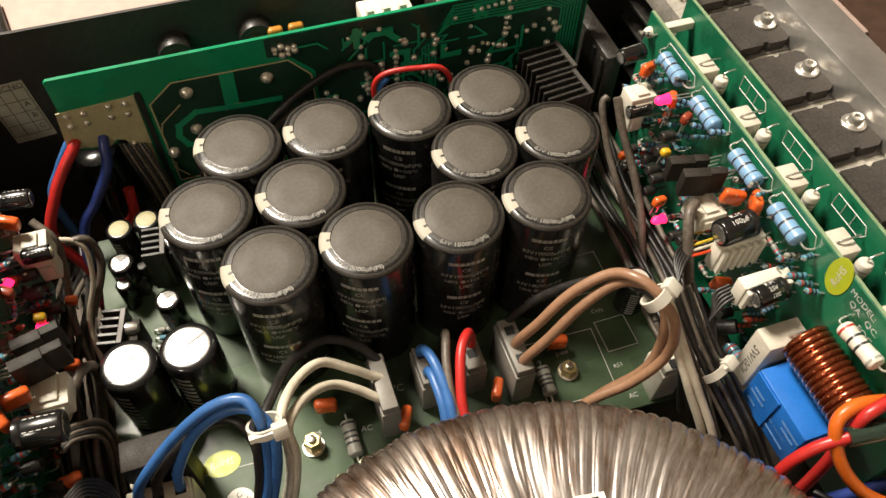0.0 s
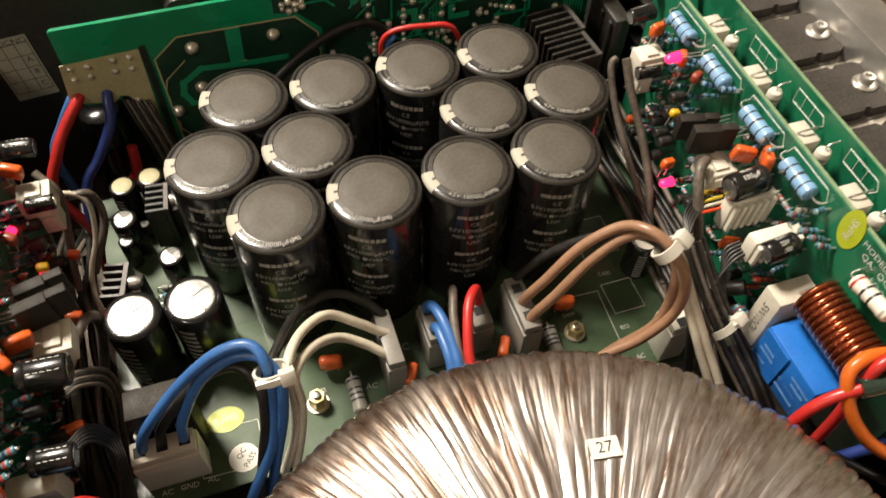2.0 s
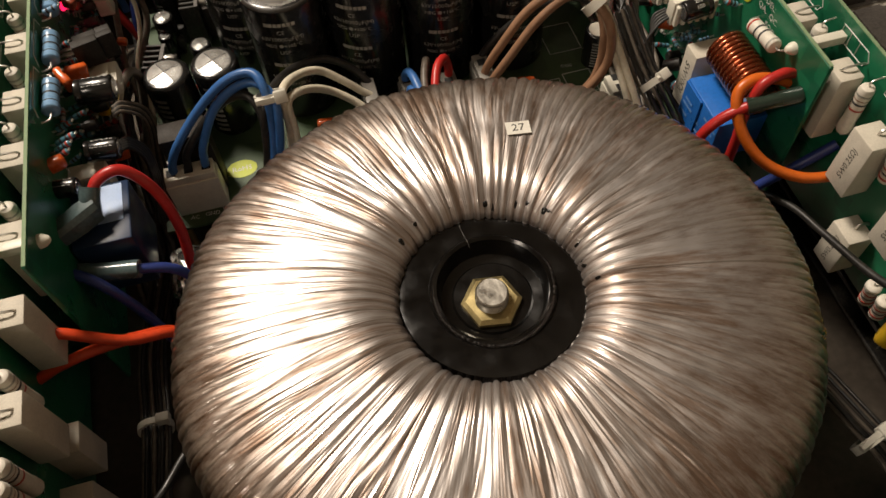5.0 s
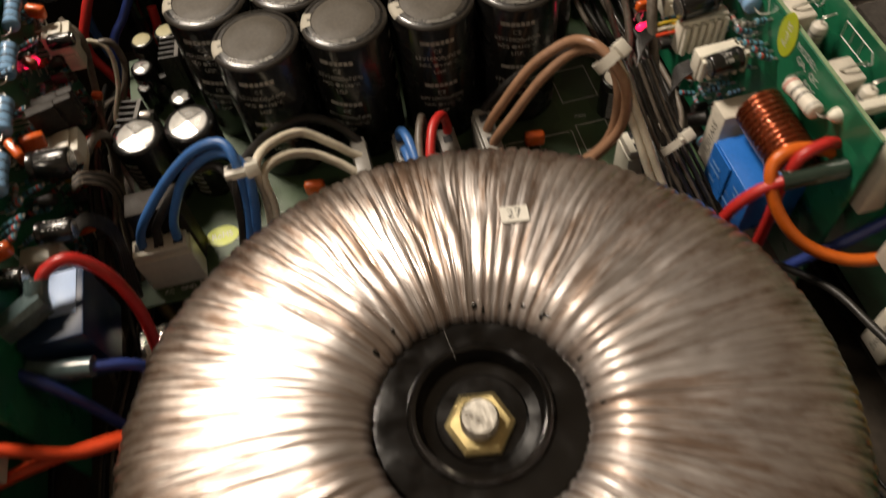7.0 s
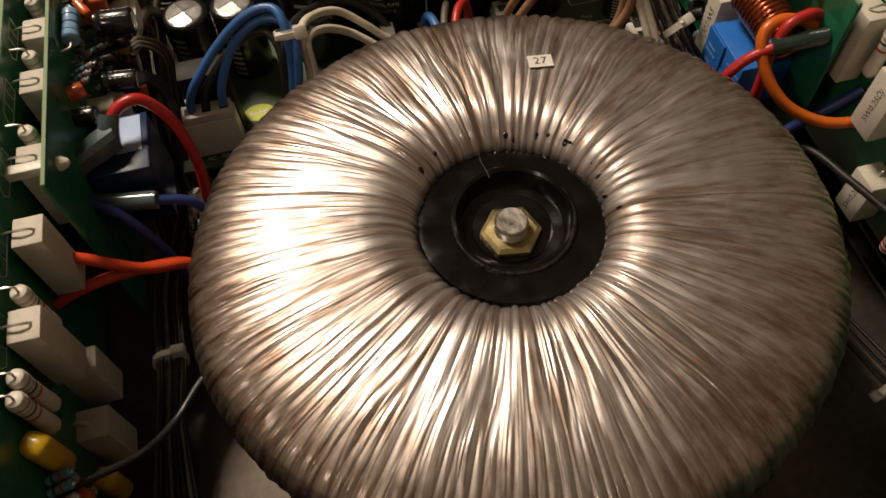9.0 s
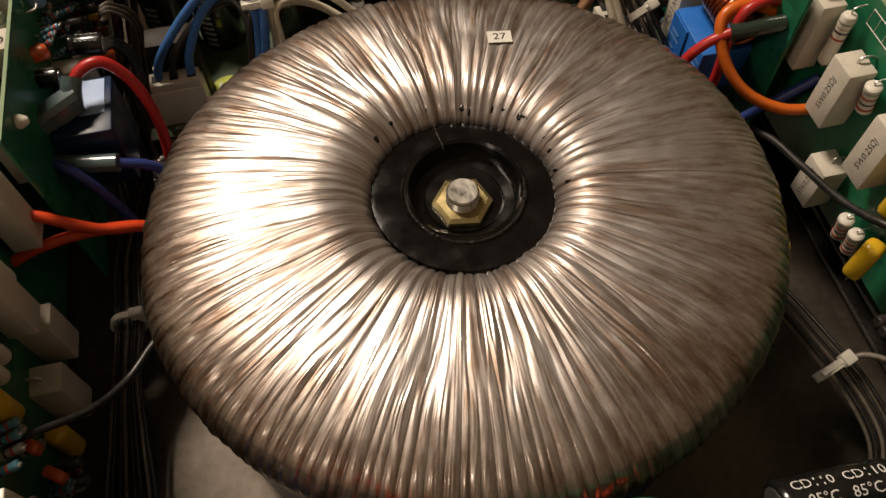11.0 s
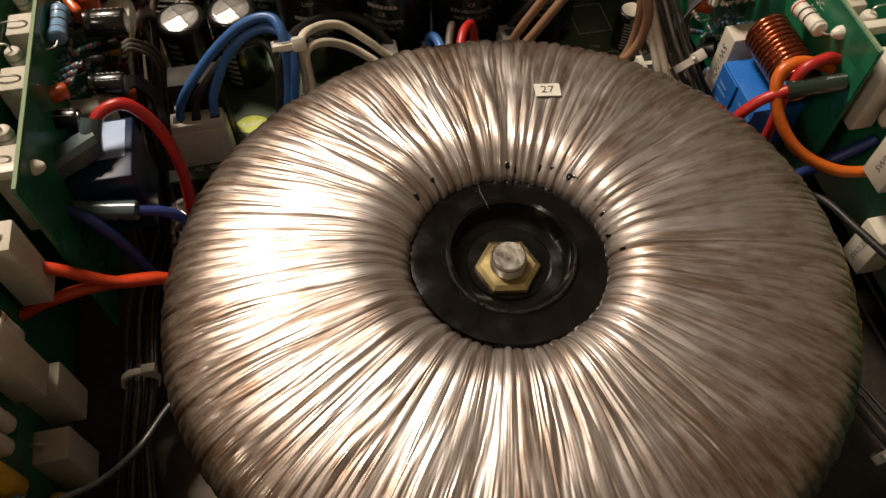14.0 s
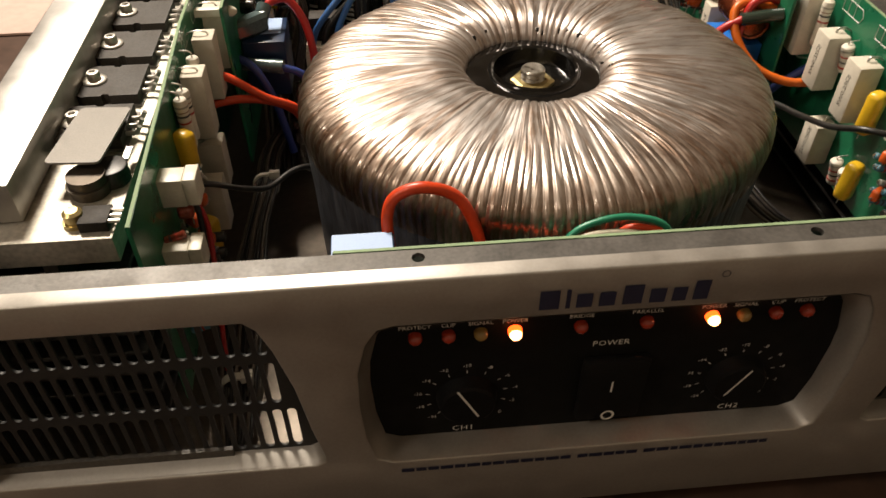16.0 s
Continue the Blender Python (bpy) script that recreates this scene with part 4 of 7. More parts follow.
def resistor(a, b, r, body, bands, label, group, lead=0.004, foot=None):
    a, b = Vector(a), Vector(b)
    ob = thing("resistor", a.lerp(b, 0.5) - Vector((0, 0, r)), label, "resistor", group)
    L = (b - a).length
    part("body", turned(bmesh.new(), a, b, [(0, r * 0.55), (L * 0.02, r * 0.85), (L * 0.06, r), (L * 0.20, r), (L * 0.24, r * 0.93), (L * 0.76, r * 0.93), (L * 0.80, r), (L * 0.94, r), (L * 0.98, r * 0.85), (L, r * 0.55)], 20), body, ob)
    d = (b - a) / L
    for f, m in bands:
        part("band", turned(bmesh.new(), a + d * (L * f - 0.0004), a + d * (L * f + 0.0005), [(0, r * (0.95 if 0.2 < f < 0.8 else 1.02)), (0.0009, r * (0.95 if 0.2 < f < 0.8 else 1.02))], 20), m, ob, "colour band")
    f = Vector(foot) if foot else Vector((0, 0, -1))
    for p, s in ((a, -1), (b, 1)):
        part("lead", tube(bmesh.new(), [p, p + d * s * lead * 0.6, p + d * s * lead * 0.9 + f * 0.0015, p + d * s * lead + f * (r + 0.002)], 0.0004, 6, 4), TIN, ob, "tinned wire lead")
    return ob


def standing_cap(x, y, r, h, body, top, label, group, z=PZ, cross=True, stripe=True):
    ob = thing("electrolytic_capacitor", (x, y, z), label, "capacitor", group)
    part("sleeve", turned(bmesh.new(), (x, y, z), (x, y, z + h), [(0, r * 0.94), (h * 0.03, r), (h * 0.08, r * 0.96), (h * 0.12, r), (h - r * 0.14, r), (h - r * 0.05, r * 0.95), (h, r * 0.86), (h + 0.0001, r * 0.74)], 36), body, ob, "", 45)
    part("can_top", turned(bmesh.new(), (x, y, z + h - 0.001), (x, y, z + h + 0.0003), [(0, r * 0.76), (0.0011, r * 0.76), (0.0013, r * 0.70), (0.0013, r * 0.3)], 36), top, ob, "bright aluminium top")
    if cross and r > 0.004:
        bm = bmesh.new()
        for s in range(4):
            mid = 0.5 + math.pi / 4 + s * math.pi / 2
            arc = [(r * 0.72, mid - math.pi / 4 + math.pi / 2 * j / 8) for j in range(9)]
            top_z = lambda q, a: z + h + 0.0003 + 0.085 * (r * 0.72 - q * math.cos(a - mid))
            bm.faces.new([bm.verts.new((x, y, top_z(0, mid)))] + [bm.verts.new((x + q * math.cos(a), y + q * math.sin(a), top_z(q, a))) for q, a in arc])
        part("scored_face", bm, top, ob, "four bright facets between vent scores", 3)
    if cross:
        bm = bmesh.new()
        up = 0.0004 + (0.085 * r * 0.72 if r > 0.004 else 0)
        for a in (0.5, 0.5 + math.pi / 2):
            flat_bar(bm, Matrix.Translation((x, y, z + h + up)) @ Matrix.Rotation(a, 4, "Z"), r * 1.40, r * 0.028, n=1)
        part("vent_score", bm, SCORE, ob, "scored vent cross")
    if stripe:
        bm = bmesh.new()
        for zz in np.linspace(h * 0.12, h * 0.8, 9):
            flat_bar(bm, Matrix.Translation((x, y, z + zz)), r * 0.55, h * 0.045, lambda c: Vector(((r + 0.00006) * math.sin(c.x / r - 0.5), -(r + 0.00006) * math.cos(c.x / r - 0.5), c.y)), 3)
        part("print", bm, INK_DIM, ob, "grey printed rating bars")
    return ob


def lying_cap(a, b, r, label, group, text="", body=None):
    a, b = Vector(a), Vector(b)
    L = (b - a).length
    ob = thing("electrolytic_capacitor", a.lerp(b, 0.5) - Vector((0, 0, r)), label, "capacitor", group)
    part("sleeve", turned(bmesh.new(), a, b, [(0, r * 0.86), (L * 0.03, r * 0.97), (L * 0.07, r), (L * 0.78, r), (L * 0.82, r * 0.95), (L * 0.86, r), (L * 0.97, r), (L, r * 0.9)], 28), body or SLEEVE, ob, "", 45)
    part("can_top", turned(bmesh.new(), a + (a - b).normalized() * 0.0003, b, [(0, r * 0.4), (0.0001, r * 0.74), (0.001, r * 0.76)], 28), ALU_CAN, ob, "bright aluminium end")
    d = along(a, b)
    bm = bmesh.new()
    wrap = lambda z0: (lambda c: Vector((c.x, -(r + 0.00007) * math.sin((c.y + z0) / r), (r + 0.00007) * math.cos((c.y + z0) / r))))
    lines = text.split("|") if text else []
    for k, line in enumerate(lines):
        writing(line, r * 0.55, bm, d @ Matrix.Translation((L * 0.5, 0, 0)), lambda c, k=k: Vector((c.x, (r + 0.00007) * math.sin((c.y + r * 0.5 - r * 0.62 * k) / r), (r + 0.00007) * math.cos((c.y + r * 0.5 - r * 0.62 * k) / r))))
    if not lines:
        for k in range(5):
            flat_bar(bm, d @ Matrix.Translation((L * (0.16 + 0.14 * k), 0, 0)), L * 0.09, r * 0.9, wrap(0.0), 3)
    part("print", bm, INK, ob, "white printed rating")
    return ob


def dipped(p, w, h, t, material, label, group, spin=0.0, tip=0.0, lead=0.004):
    """A dipped disc or box capacitor; p: middle of the body."""
    p = Vector(p)
    ob = thing("film_capacitor", p - Vector((0, 0, h / 2)), label, "capacitor", group)
    bm = box(bmesh.new(), -w / 2, w / 2, -t / 2, t / 2, -h / 2, h / 2, min(w, h, t) * 0.36, 3)
    m = Matrix.Translation(p) @ Matrix.Rotation(radians(spin), 4, "Z") @ Matrix.Rotation(radians(tip), 4, "Y")
    bmesh.ops.transform(bm, matrix=m, verts=bm.verts)
    part("body", bm, material, ob, "", 60)
    for s in (-1, 1):
        part("lead", tube(bmesh.new(), [m @ Vector((s * w * 0.3, 0, -h * 0.45)), m @ Vector((s * w * 0.3, 0, -h / 2 - lead))], 0.0003, 5, 2), TIN, ob)
    return ob


def wire(pts, r, material, label, group="", seg=10, per=8):
    return single("wire", tube(bmesh.new(), pts, r, seg, per), material, label, "wire", group, angle=80)


def cable_tie(p, axis, r, width, label, tail=0.006, squash=1.0):
    """A nylon tie round a bundle at p that runs along axis."""
    p, ax = Vector(p), Vector(axis).normalized()
    ob = thing("cable_tie", p - Vector((0, 0, r)), label, "cable tie", "nylon cable ties")
    rings = []
    for s, rr in ((-width / 2, r), (-width / 2, r + 0.0010), (width / 2, r + 0.0010), (width / 2, r)):
        rings.append(ring_points(p + ax * s, ax, rr, 28))
    bm = skin(bmesh.new(), rings + [rings[0]], False, False)
    bmesh.ops.remove_doubles(bm, verts=bm.verts, dist=1e-6)
    part("strap", bm, TIE, ob, "", 40)
    u = ring_points(p, ax, r + 0.0018, 28)[4]
    d = along(u, u + ax)
    bm = box(bmesh.new(), -width * 0.75, width * 0.75, -0.0026, 0.0026, -0.0020, 0.0020, 0.0006)
    bmesh.ops.transform(bm, matrix=d, verts=bm.verts)
    part("head", bm, TIE, ob, "square locking head")
    if tail:
        v = ring_points(p, ax, r + 0.0018, 28)[11] - u
        part("tail", tube(bmesh.new(), [u, u + v.normalized() * tail], 0.0016, 6, 3), TIE, ob, "trimmed tail")
    return ob


def block(name, x0, x1, y0, y1, z0, z1, material, label, category, group="", bevel=0.0006, m=None):
    bm = box(bmesh.new(), x0, x1, y0, y1, z0, z1, bevel)
    if m:
        bmesh.ops.transform(bm, matrix=m, verts=bm.verts)
    return single(name, bm, material, label, category, group)


# ---- main board: print, stickers, standing parts ----
bm = bmesh.new()


def strip(bm, a, b, w, z, h=0.00012):
    a, b = Vector((*a, z)), Vector((*b, z))
    d = along(a, b)
    L = (b - a).length
    g = bmesh.new()
    box(g, -w / 2, L + w / 2, -w / 2, w / 2, 0, h)
    bmesh.ops.transform(g, matrix=d, verts=g.verts)
    me = bpy.data.meshes.new("strip")
    g.to_mesh(me)
    g.free()
    bm.from_mesh(me)
    bpy.data.meshes.remove(me)


def outline(bm, pts, w, z, closed=True):
    for a, b in zip(pts, pts[1:] + (pts[:1] if closed else [])):
        strip(bm, a, b, w, z)


outline(bm, [(0.0500, 0.1440), (0.0815, 0.1428), (0.0798, 0.1128), (0.0500, 0.1140)], 0.0003, PZ)
outline(bm, [(-0.0920, 0.1300), (-0.0690, 0.1290), (-0.0690, 0.1110), (-0.0920, 0.1120)], 0.0003, PZ)
outline(bm, [(0.0830, 0.1600), (0.1000, 0.1600), (0.1000, 0.1800), (0.0830, 0.1800)], 0.0003, PZ)
outline(bm, [(0.0840, 0.1300), (0.0980, 0.1300), (0.0980, 0.1450), (0.0840, 0.1450)], 0.0003, PZ)
for s, x, y, size, rot in (("-VC", -0.0080, 0.1420, 0.0046, -8), ("AC", -0.0235, 0.1290, 0.0034, -8), ("AC", -0.1050, 0.1108, 0.0030, -4), ("GND", -0.0970, 0.1108, 0.0030, -4), ("AC", -0.0885, 0.1108, 0.0030, -4), ("D405", -0.0440, 0.1330, 0.0026, 0), ("D404", 0.0645, 0.1355, 0.0024, 0), ("R53", 0.0850, 0.1230, 0.0026, 0), ("AC", 0.0850, 0.1085, 0.0030, 0), ("C435", 0.0880, 0.1500, 0.0026, -8), ("MODEL", -0.0880, 0.1320, 0.0022, 0)):
    writing(s, size, bm, Matrix.Translation((x, y, PZ + 0.0001)) @ Matrix.Rotation(radians(rot), 4, "Z"))
tagged(part("screen_print", bm, INK, main_board, "white screen print lines and letters"), kind="stuff")
bm = turned(bmesh.new(), (0, 0, 0), (0, 0, 0.00015), [(0, 1), (0.00015, 1)], 28)
bmesh.ops.transform(bm, matrix=Matrix.Translation((-0.0807, 0.1325, PZ + 0.00005)) @ Matrix.Diagonal((0.0072, 0.0052, 1, 1)), verts=bm.verts)
lime = single("lime_sticker", bm, STICKER_LIME, "oval lime sticker on the main board", "sticker")
part("sticker_text", writing("RoHS", 0.0040, bmesh.new(), Matrix.Translation((-0.0807, 0.1325, PZ + 0.0003))), INK, lime, "white letters RoHS")
bm = turned(bmesh.new(), (-0.0765, 0.1155, PZ + 0.00005), (-0.0765, 0.1155, PZ + 0.0002), [(0, 0.0056), (0.00015, 0.0056)], 32)
qc = single("round_sticker", bm, STICKER, "round white QC PASS sticker on the board", "sticker")
bm = writing("QC", 0.0030, bmesh.new(), Matrix.Translation((-0.0772, 0.1172, PZ + 0.0003)) @ Matrix.Rotation(radians(50), 4, "Z"))
writing("PASS", 0.0030, bm, Matrix.Translation((-0.0745, 0.1140, PZ + 0.0003)) @ Matrix.Rotation(radians(50), 4, "Z"))
part("sticker_text", bm, INK_BLACK, qc, "black letters QC PASS")

standing_cap(-0.1016, 0.1640, 0.0107, 0.0388, SLEEVE, ALU_CAN, "black electrolytic capacitor with bright scored top", "filter capacitors on the main board")
standing_cap(-0.0798, 0.1646, 0.0107, 0.0388, SLEEVE, ALU_CAN, "black electrolytic capacitor with bright scored top", "filter capacitors on the main board")
for (x, y, _), r, h, lab in (((-0.1040, 0.2236, 0.0260), 0.0053, 0.022, "small black electrolytic capacitor with bright top"), ((-0.1053, 0.2167, 0.0200), 0.0034, 0.016, "tiny black electrolytic capacitor with bright top"), ((-0.0879, 0.2006, 0.0240), 0.0052, 0.020, "small black electrolytic capacitor with bright top")):
    standing_cap(x, y, r, h, SLEEVE, ALU_CAN, lab, "small capacitors on the main board", stripe=r > 0.004)
for (x, y, _), r, h in (((-0.1026, 0.2403, 0.0280), 0.0056, 0.024), ((-0.0905, 0.2404, 0.0300), 0.0056, 0.026)):
    standing_cap(x, y, r, h, SLEEVE, BARE, "black electrolytic capacitor with dull tan top", "small capacitors on the main board", cross=False)
for (x, y, _), r in (((-0.0984, 0.2287, 0.0140), 0.0022), ((-0.0995, 0.2204, 0.0140), 0.0024)):
    single("small_transistor", turned(bmesh.new(), (x, y, PZ), (x, y, PZ + 0.010), [(0, r * 0.5), (0.004, r * 0.5), (0.0041, r), (0.0096, r), (0.010, r * 0.85)], 14), BLACK, "small black moulded transistor", "transistor", "small transistors on the main board")
standing_cap(*(0.1024, 0.1491, 0.0240)[:2], 0.0065, 0.021, SLEEVE, CERAMIC, "black capacitor topped with white glue", "small capacitors on the main board", cross=False)
block("black_bridge", -0.1080, -0.0878, 0.1240, 0.1352, PZ, 0.0415, PACKAGE, "black epoxy bridge rectifier standing on the board", "rectifier")


def comb_sink(x, y, z1, wide, deep, turn, label, tab=True):
    """A black extruded heat sink: a back web with short fins and a screwed transistor."""
    ob = thing("small_heat_sink", (x, y, PZ), label, "heat sink", "small finned heat sinks")
    m = Matrix.Translation((x, y, 0)) @ Matrix.Rotation(radians(turn), 4, "Z")

    def put(name, bm, mt, lb=""):
        bmesh.ops.transform(bm, matrix=m, verts=bm.verts)
        return part(name, bm, mt, ob, lb)
    put("web", box(bmesh.new(), -0.0010, 0.0010, -deep / 2, deep / 2, PZ + 0.003, z1, 0.0002, 1), BLACK)
    n = 5
    for k in range(n):
        yy = -deep / 2 + 0.0008 + (deep - 0.0016) * k / (n - 1)
        put("fin", box(bmesh.new(), -wide, -0.0010, yy - 0.0007, yy + 0.0007, PZ + 0.003, z1, 0.0002, 1), BLACK)
    put("tip_face", box(bmesh.new(), -0.0009, 0.0009, -deep / 2 + 0.0002, deep / 2 - 0.0002, z1, z1 + 0.00025), FLANGE, "worn grey top edge")
    if tab:
        put("transistor_body", box(bmesh.new(), 0.0012, 0.0056, -0.0050, 0.0050, PZ + 0.006, z1 - 0.004, 0.0004), PACKAGE, "black transistor body")
        put("tab_screw", turned(bmesh.new(), (0.0012, 0, z1 - 0.003), (0.0060, 0, z1 - 0.003), [(0, 0.0026), (0.003, 0.0026), (0.0046, 0.0016)], 14), TIN, "screw head")
    return ob


comb_sink(-0.0850, 0.2255, 0.032, 0.0085, 0.0150, -6, "black finned heat sink on the main board")
comb_sink(-0.1050, 0.1885, 0.032, 0.0085, 0.0160, -12, "black finned heat sink with a screwed transistor")
comb_sink(0.1105, 0.2555, 0.058, 0.0200, 0.0190, 6, "tall black finned heat sink behind the capacitors", False)
comb_sink(0.1105, 0.2360, 0.058, 0.0200, 0.0170, 6, "tall black finned heat sink behind the capacitors", False)

# plug housings
def housing(x0, x1, y0, y1, z1, material, label, group, pins=0, axis="y", z0=PZ):
    ob = thing("plug_housing", ((x0 + x1) / 2, (y0 + y1) / 2, z0), label, "connector", group)
    part("body", box(bmesh.new(), x0, x1, y0, y1, z0, z1 - 0.004, 0.0006), material, ob)
    part("plug", box(bmesh.new(), x0 + 0.0006, x1 - 0.0006, y0 + 0.0008, y1 - 0.0008, z1 - 0.0041, z1, 0.0006), material, ob)
    for k in range(pins):
        f = (k + 0.5) / pins
        cx, cy = (x0 + (x1 - x0) * f, (y0 + y1) / 2) if axis == "x" else ((x0 + x1) / 2, y0 + (y1 - y0) * f)
        part("socket", box(bmesh.new(), cx - 0.0019, cx + 0.0019, cy - 0.0019, cy + 0.0019, z1 - 0.0004, z1 + 0.0002), BLACK_MATT, ob, "dark wire opening")
    return ob


white_plug = housing(-0.1112, -0.0885, 0.1130, 0.1228, 0.0285, WHITE, "white three-way mains plug housing", "plug housings on the main board", 3, "x")
for k in range(3):
    x = -0.1070 + 0.0070 * k
    part("latch", box(bmesh.new(), x - 0.0014, x + 0.0014, 0.1226, 0.1246, 0.020, 0.0300, 0.0004), WHITE, white_plug)
housing(-0.0180, -0.0105, 0.1225, 0.1475, 0.0295, GREYCONN, "grey three-way plug housing with wires at its side", "plug housings on the main board", 0)
housing(0.0000, 0.0075, 0.1290, 0.1470, 0.0270, GREYCONN, "grey plug housing on the main board", "plug housings on the main board", 2)
housing(0.0185, 0.0275, 0.1300, 0.1440, 0.0260, GREYCONN, "grey plug housing on the main board", "plug housings on the main board", 1)
housing(0.0355, 0.0440, 0.1210, 0.1465, 0.0300, GREYCONN, "tall grey plug housing with brown wires", "plug housings on the main board", 2)
housing(0.0905, 0.1010, 0.1040, 0.1165, 0.0290, WHITE, "white plug housing at the board corner", "plug housings on the main board", 2)
for p, spin in (((-0.0368, 0.1400, 0.0120), -10), ((0.0621, 0.1381, 0.0110), -10), ((-0.0083, 0.1251, 0.0120), 62), ((0.0303, 0.1252, 0.0120), 62)):
    dipped(p, 0.0090, 0.0075, 0.0042, ORANGE_CAP, "orange box film capacitor on the main board", "orange capacitors on the main board", spin)
for (a, b) in (((-0.0304, 0.1325, 0.0090), (-0.0303, 0.1176, 0.0080)), ((0.0521, 0.1302, 0.0090), (0.0512, 0.1177, 0.0080))):
    resistor(a, b, 0.0030, RESGREY, ((0.12, BAND_DARK), (0.35, BAND_DARK), (0.5, BAND_DARK), (0.65, BAND_DARK)), "grey power resistor lying on the main board", "grey resistors on the main board")
for k, (y, m) in enumerate(((0.1985, RESGREY), (0.1945, RESTEAL), (0.1905, BAND_RED), (0.1860, RESTEAL), (0.1820, RESTEAL))):
    resistor((-0.0965, y, PZ + 0.0022), (-0.0905, y - 0.001, PZ + 0.0022), 0.0012, m, ((0.5, BAND_DARK),), "small resistor lying on the main board", "small resistors on the main board", 0.0022)


def nut_post(x, y, z1, label):
    ob = thing("board_screw", (x, y, PZ), label, "screw", "board fixing screws")
    part("washer", rod(bmesh.new(), (x, y, PZ), (x, y, PZ + 0.0010), 0.0044, 24), TIN, ob)
    rings = [[Vector((x + r * math.cos(math.pi / 3 * k + 0.2), y + r * math.sin(math.pi / 3 * k + 0.2), z)) for k in range(6)] for r, z in ((0.0036, PZ + 0.0010), (0.0036, z1 - 0.0020), (0.0031, z1 - 0.0014))]
    part("nut", skin(bmesh.new(), rings), BRASS, ob, "brass nut", 20)
    part("stud", rod(bmesh.new(), (x, y, PZ), (x, y, z1), 0.0017, 14, 0.0003), BOLT, ob, "threaded stud")


nut_post(*(0.0633, 0.1267, 0.0060)[:2], 0.0105, "brass nut on a stud fixing the board")
nut_post(*(-0.0453, 0.1280, 0.0080)[:2], 0.0130, "brass nut on a stud fixing the board")

# ---- rear board: bare patch, tracks, solder joints ----
def on_rear(x, z, lift=0.0):
    return Vector((x, 0.2724 - lift, z))


BARE_EDGE = [(-0.1118, 0.2720, 0.0694), (-0.0803, 0.2720, 0.0708), (-0.0817, 0.2720, 0.0064), (-0.0869, 0.2720, 0.0070), (-0.0882, 0.2720, 0.0417), (-0.0906, 0.2720, 0.0479), (-0.0939, 0.2720, 0.0490), (-0.0970, 0.2720, 0.0460), (-0.1112, 0.2720, 0.0486), (-0.1139, 0.2720, 0.0516)]
bm = plate(bmesh.new(), [(p[0], p[2]) for p in BARE_EDGE][::-1], [], 0.0005, upright(0.2724))
bare = part("bare_patch", bm, BARE, rear_board, "bare tan fibreglass patch with relay pins")
for x, _, z in ((-0.1084, 0.2719, 0.0672), (-0.1086, 0.2719, 0.0617), (-0.1017, 0.2719, 0.0671), (-0.1019, 0.2719, 0.0619), (-0.0915, 0.2719, 0.0680), (-0.0920, 0.2719, 0.0622), (-0.0848, 0.2719, 0.0680), (-0.0853, 0.2719, 0.0622), (-0.0877, 0.2719, 0.0449)):
    bm = bmesh.new()
    bmesh.ops.create_icosphere(bm, subdivisions=2, radius=0.0015, matrix=Matrix.Translation(on_rear(x, z, 0.0006)) @ Matrix.Diagonal((1, 0.9, 1, 1)))
    part("solder_pin", bm, SOLDER, bare, "", 80)
part("slot", box(bmesh.new(), -0.0798, -0.0775, 0.2716, 0.2723, 0.0050, 0.0720), BLACK_MATT, rear_board, "black isolation slot")
OCT = [(-0.0750, 0.0150), (-0.0755, 0.0640), (-0.0645, 0.0733), (-0.0149, 0.0728), (-0.0060, 0.0625), (-0.0055, 0.0150)]
part("dark_field", plate(bmesh.new(), OCT, [], 0.0002, upright(0.2724)), GREEN_DARK, rear_board, "dark green field with pale outline")
bm = bmesh.new()


def rear_line(bm, pts, w, lift=0.00035):
    for a, b in zip(pts, pts[1:]):
        lift = lift + 0.000004
        d = along(on_rear(*a, lift), on_rear(*b, lift))
        L = (Vector(a) - Vector(b)).length
        g = bmesh.new()
        box(g, -w / 2, L + w / 2, -w / 2, w / 2, -0.00006, 0.00006)
        x_ax = (on_rear(*b) - on_rear(*a)).normalized()
        z_ax = Vector((0, -1, 0))
        y_ax = z_ax.cross(x_ax)
        m = Matrix((x_ax, y_ax, z_ax)).transposed().to_4x4()
        m.translation = on_rear(*a, lift)
        bmesh.ops.transform(g, matrix=m, verts=g.verts)
        me = bpy.data.meshes.new("line")
        g.to_mesh(me)
        g.free()
        bm.from_mesh(me)
        bpy.data.meshes.remove(me)


rear_line(bm, OCT + [OCT[0]], 0.0007)
part("field_outline", bm, BARE, rear_board, "pale outline")
bm = bmesh.new()
rear_line(bm, [((-0.0417, 0.2722, 0.0731)[0], (-0.0417, 0.2722, 0.0731)[2]), ((-0.0424, 0.2722, 0.0567)[0], (-0.0424, 0.2722, 0.0567)[2])], 0.0062, 0.00032)
rear_line(bm, [((-0.0217, 0.2722, 0.0527)[0], (-0.0217, 0.2722, 0.0527)[2]), ((-0.0389, 0.2722, 0.0533)[0], (-0.0389, 0.2722, 0.0533)[2]), ((-0.0584, 0.2722, 0.0549)[0], (-0.0584, 0.2722, 0.0549)[2]), ((-0.0672, 0.2722, 0.0489)[0], (-0.0672, 0.2722, 0.0489)[2]), ((-0.0685, 0.2722, 0.0428)[0], (-0.0685, 0.2722, 0.0428)[2]), ((-0.0658, 0.2722, 0.0368)[0], (-0.0658, 0.2722, 0.0368)[2]), ((-0.0600, 0.2722, 0.0353)[0], (-0.0600, 0.2722, 0.0353)[2])], 0.0028, 0.00046)
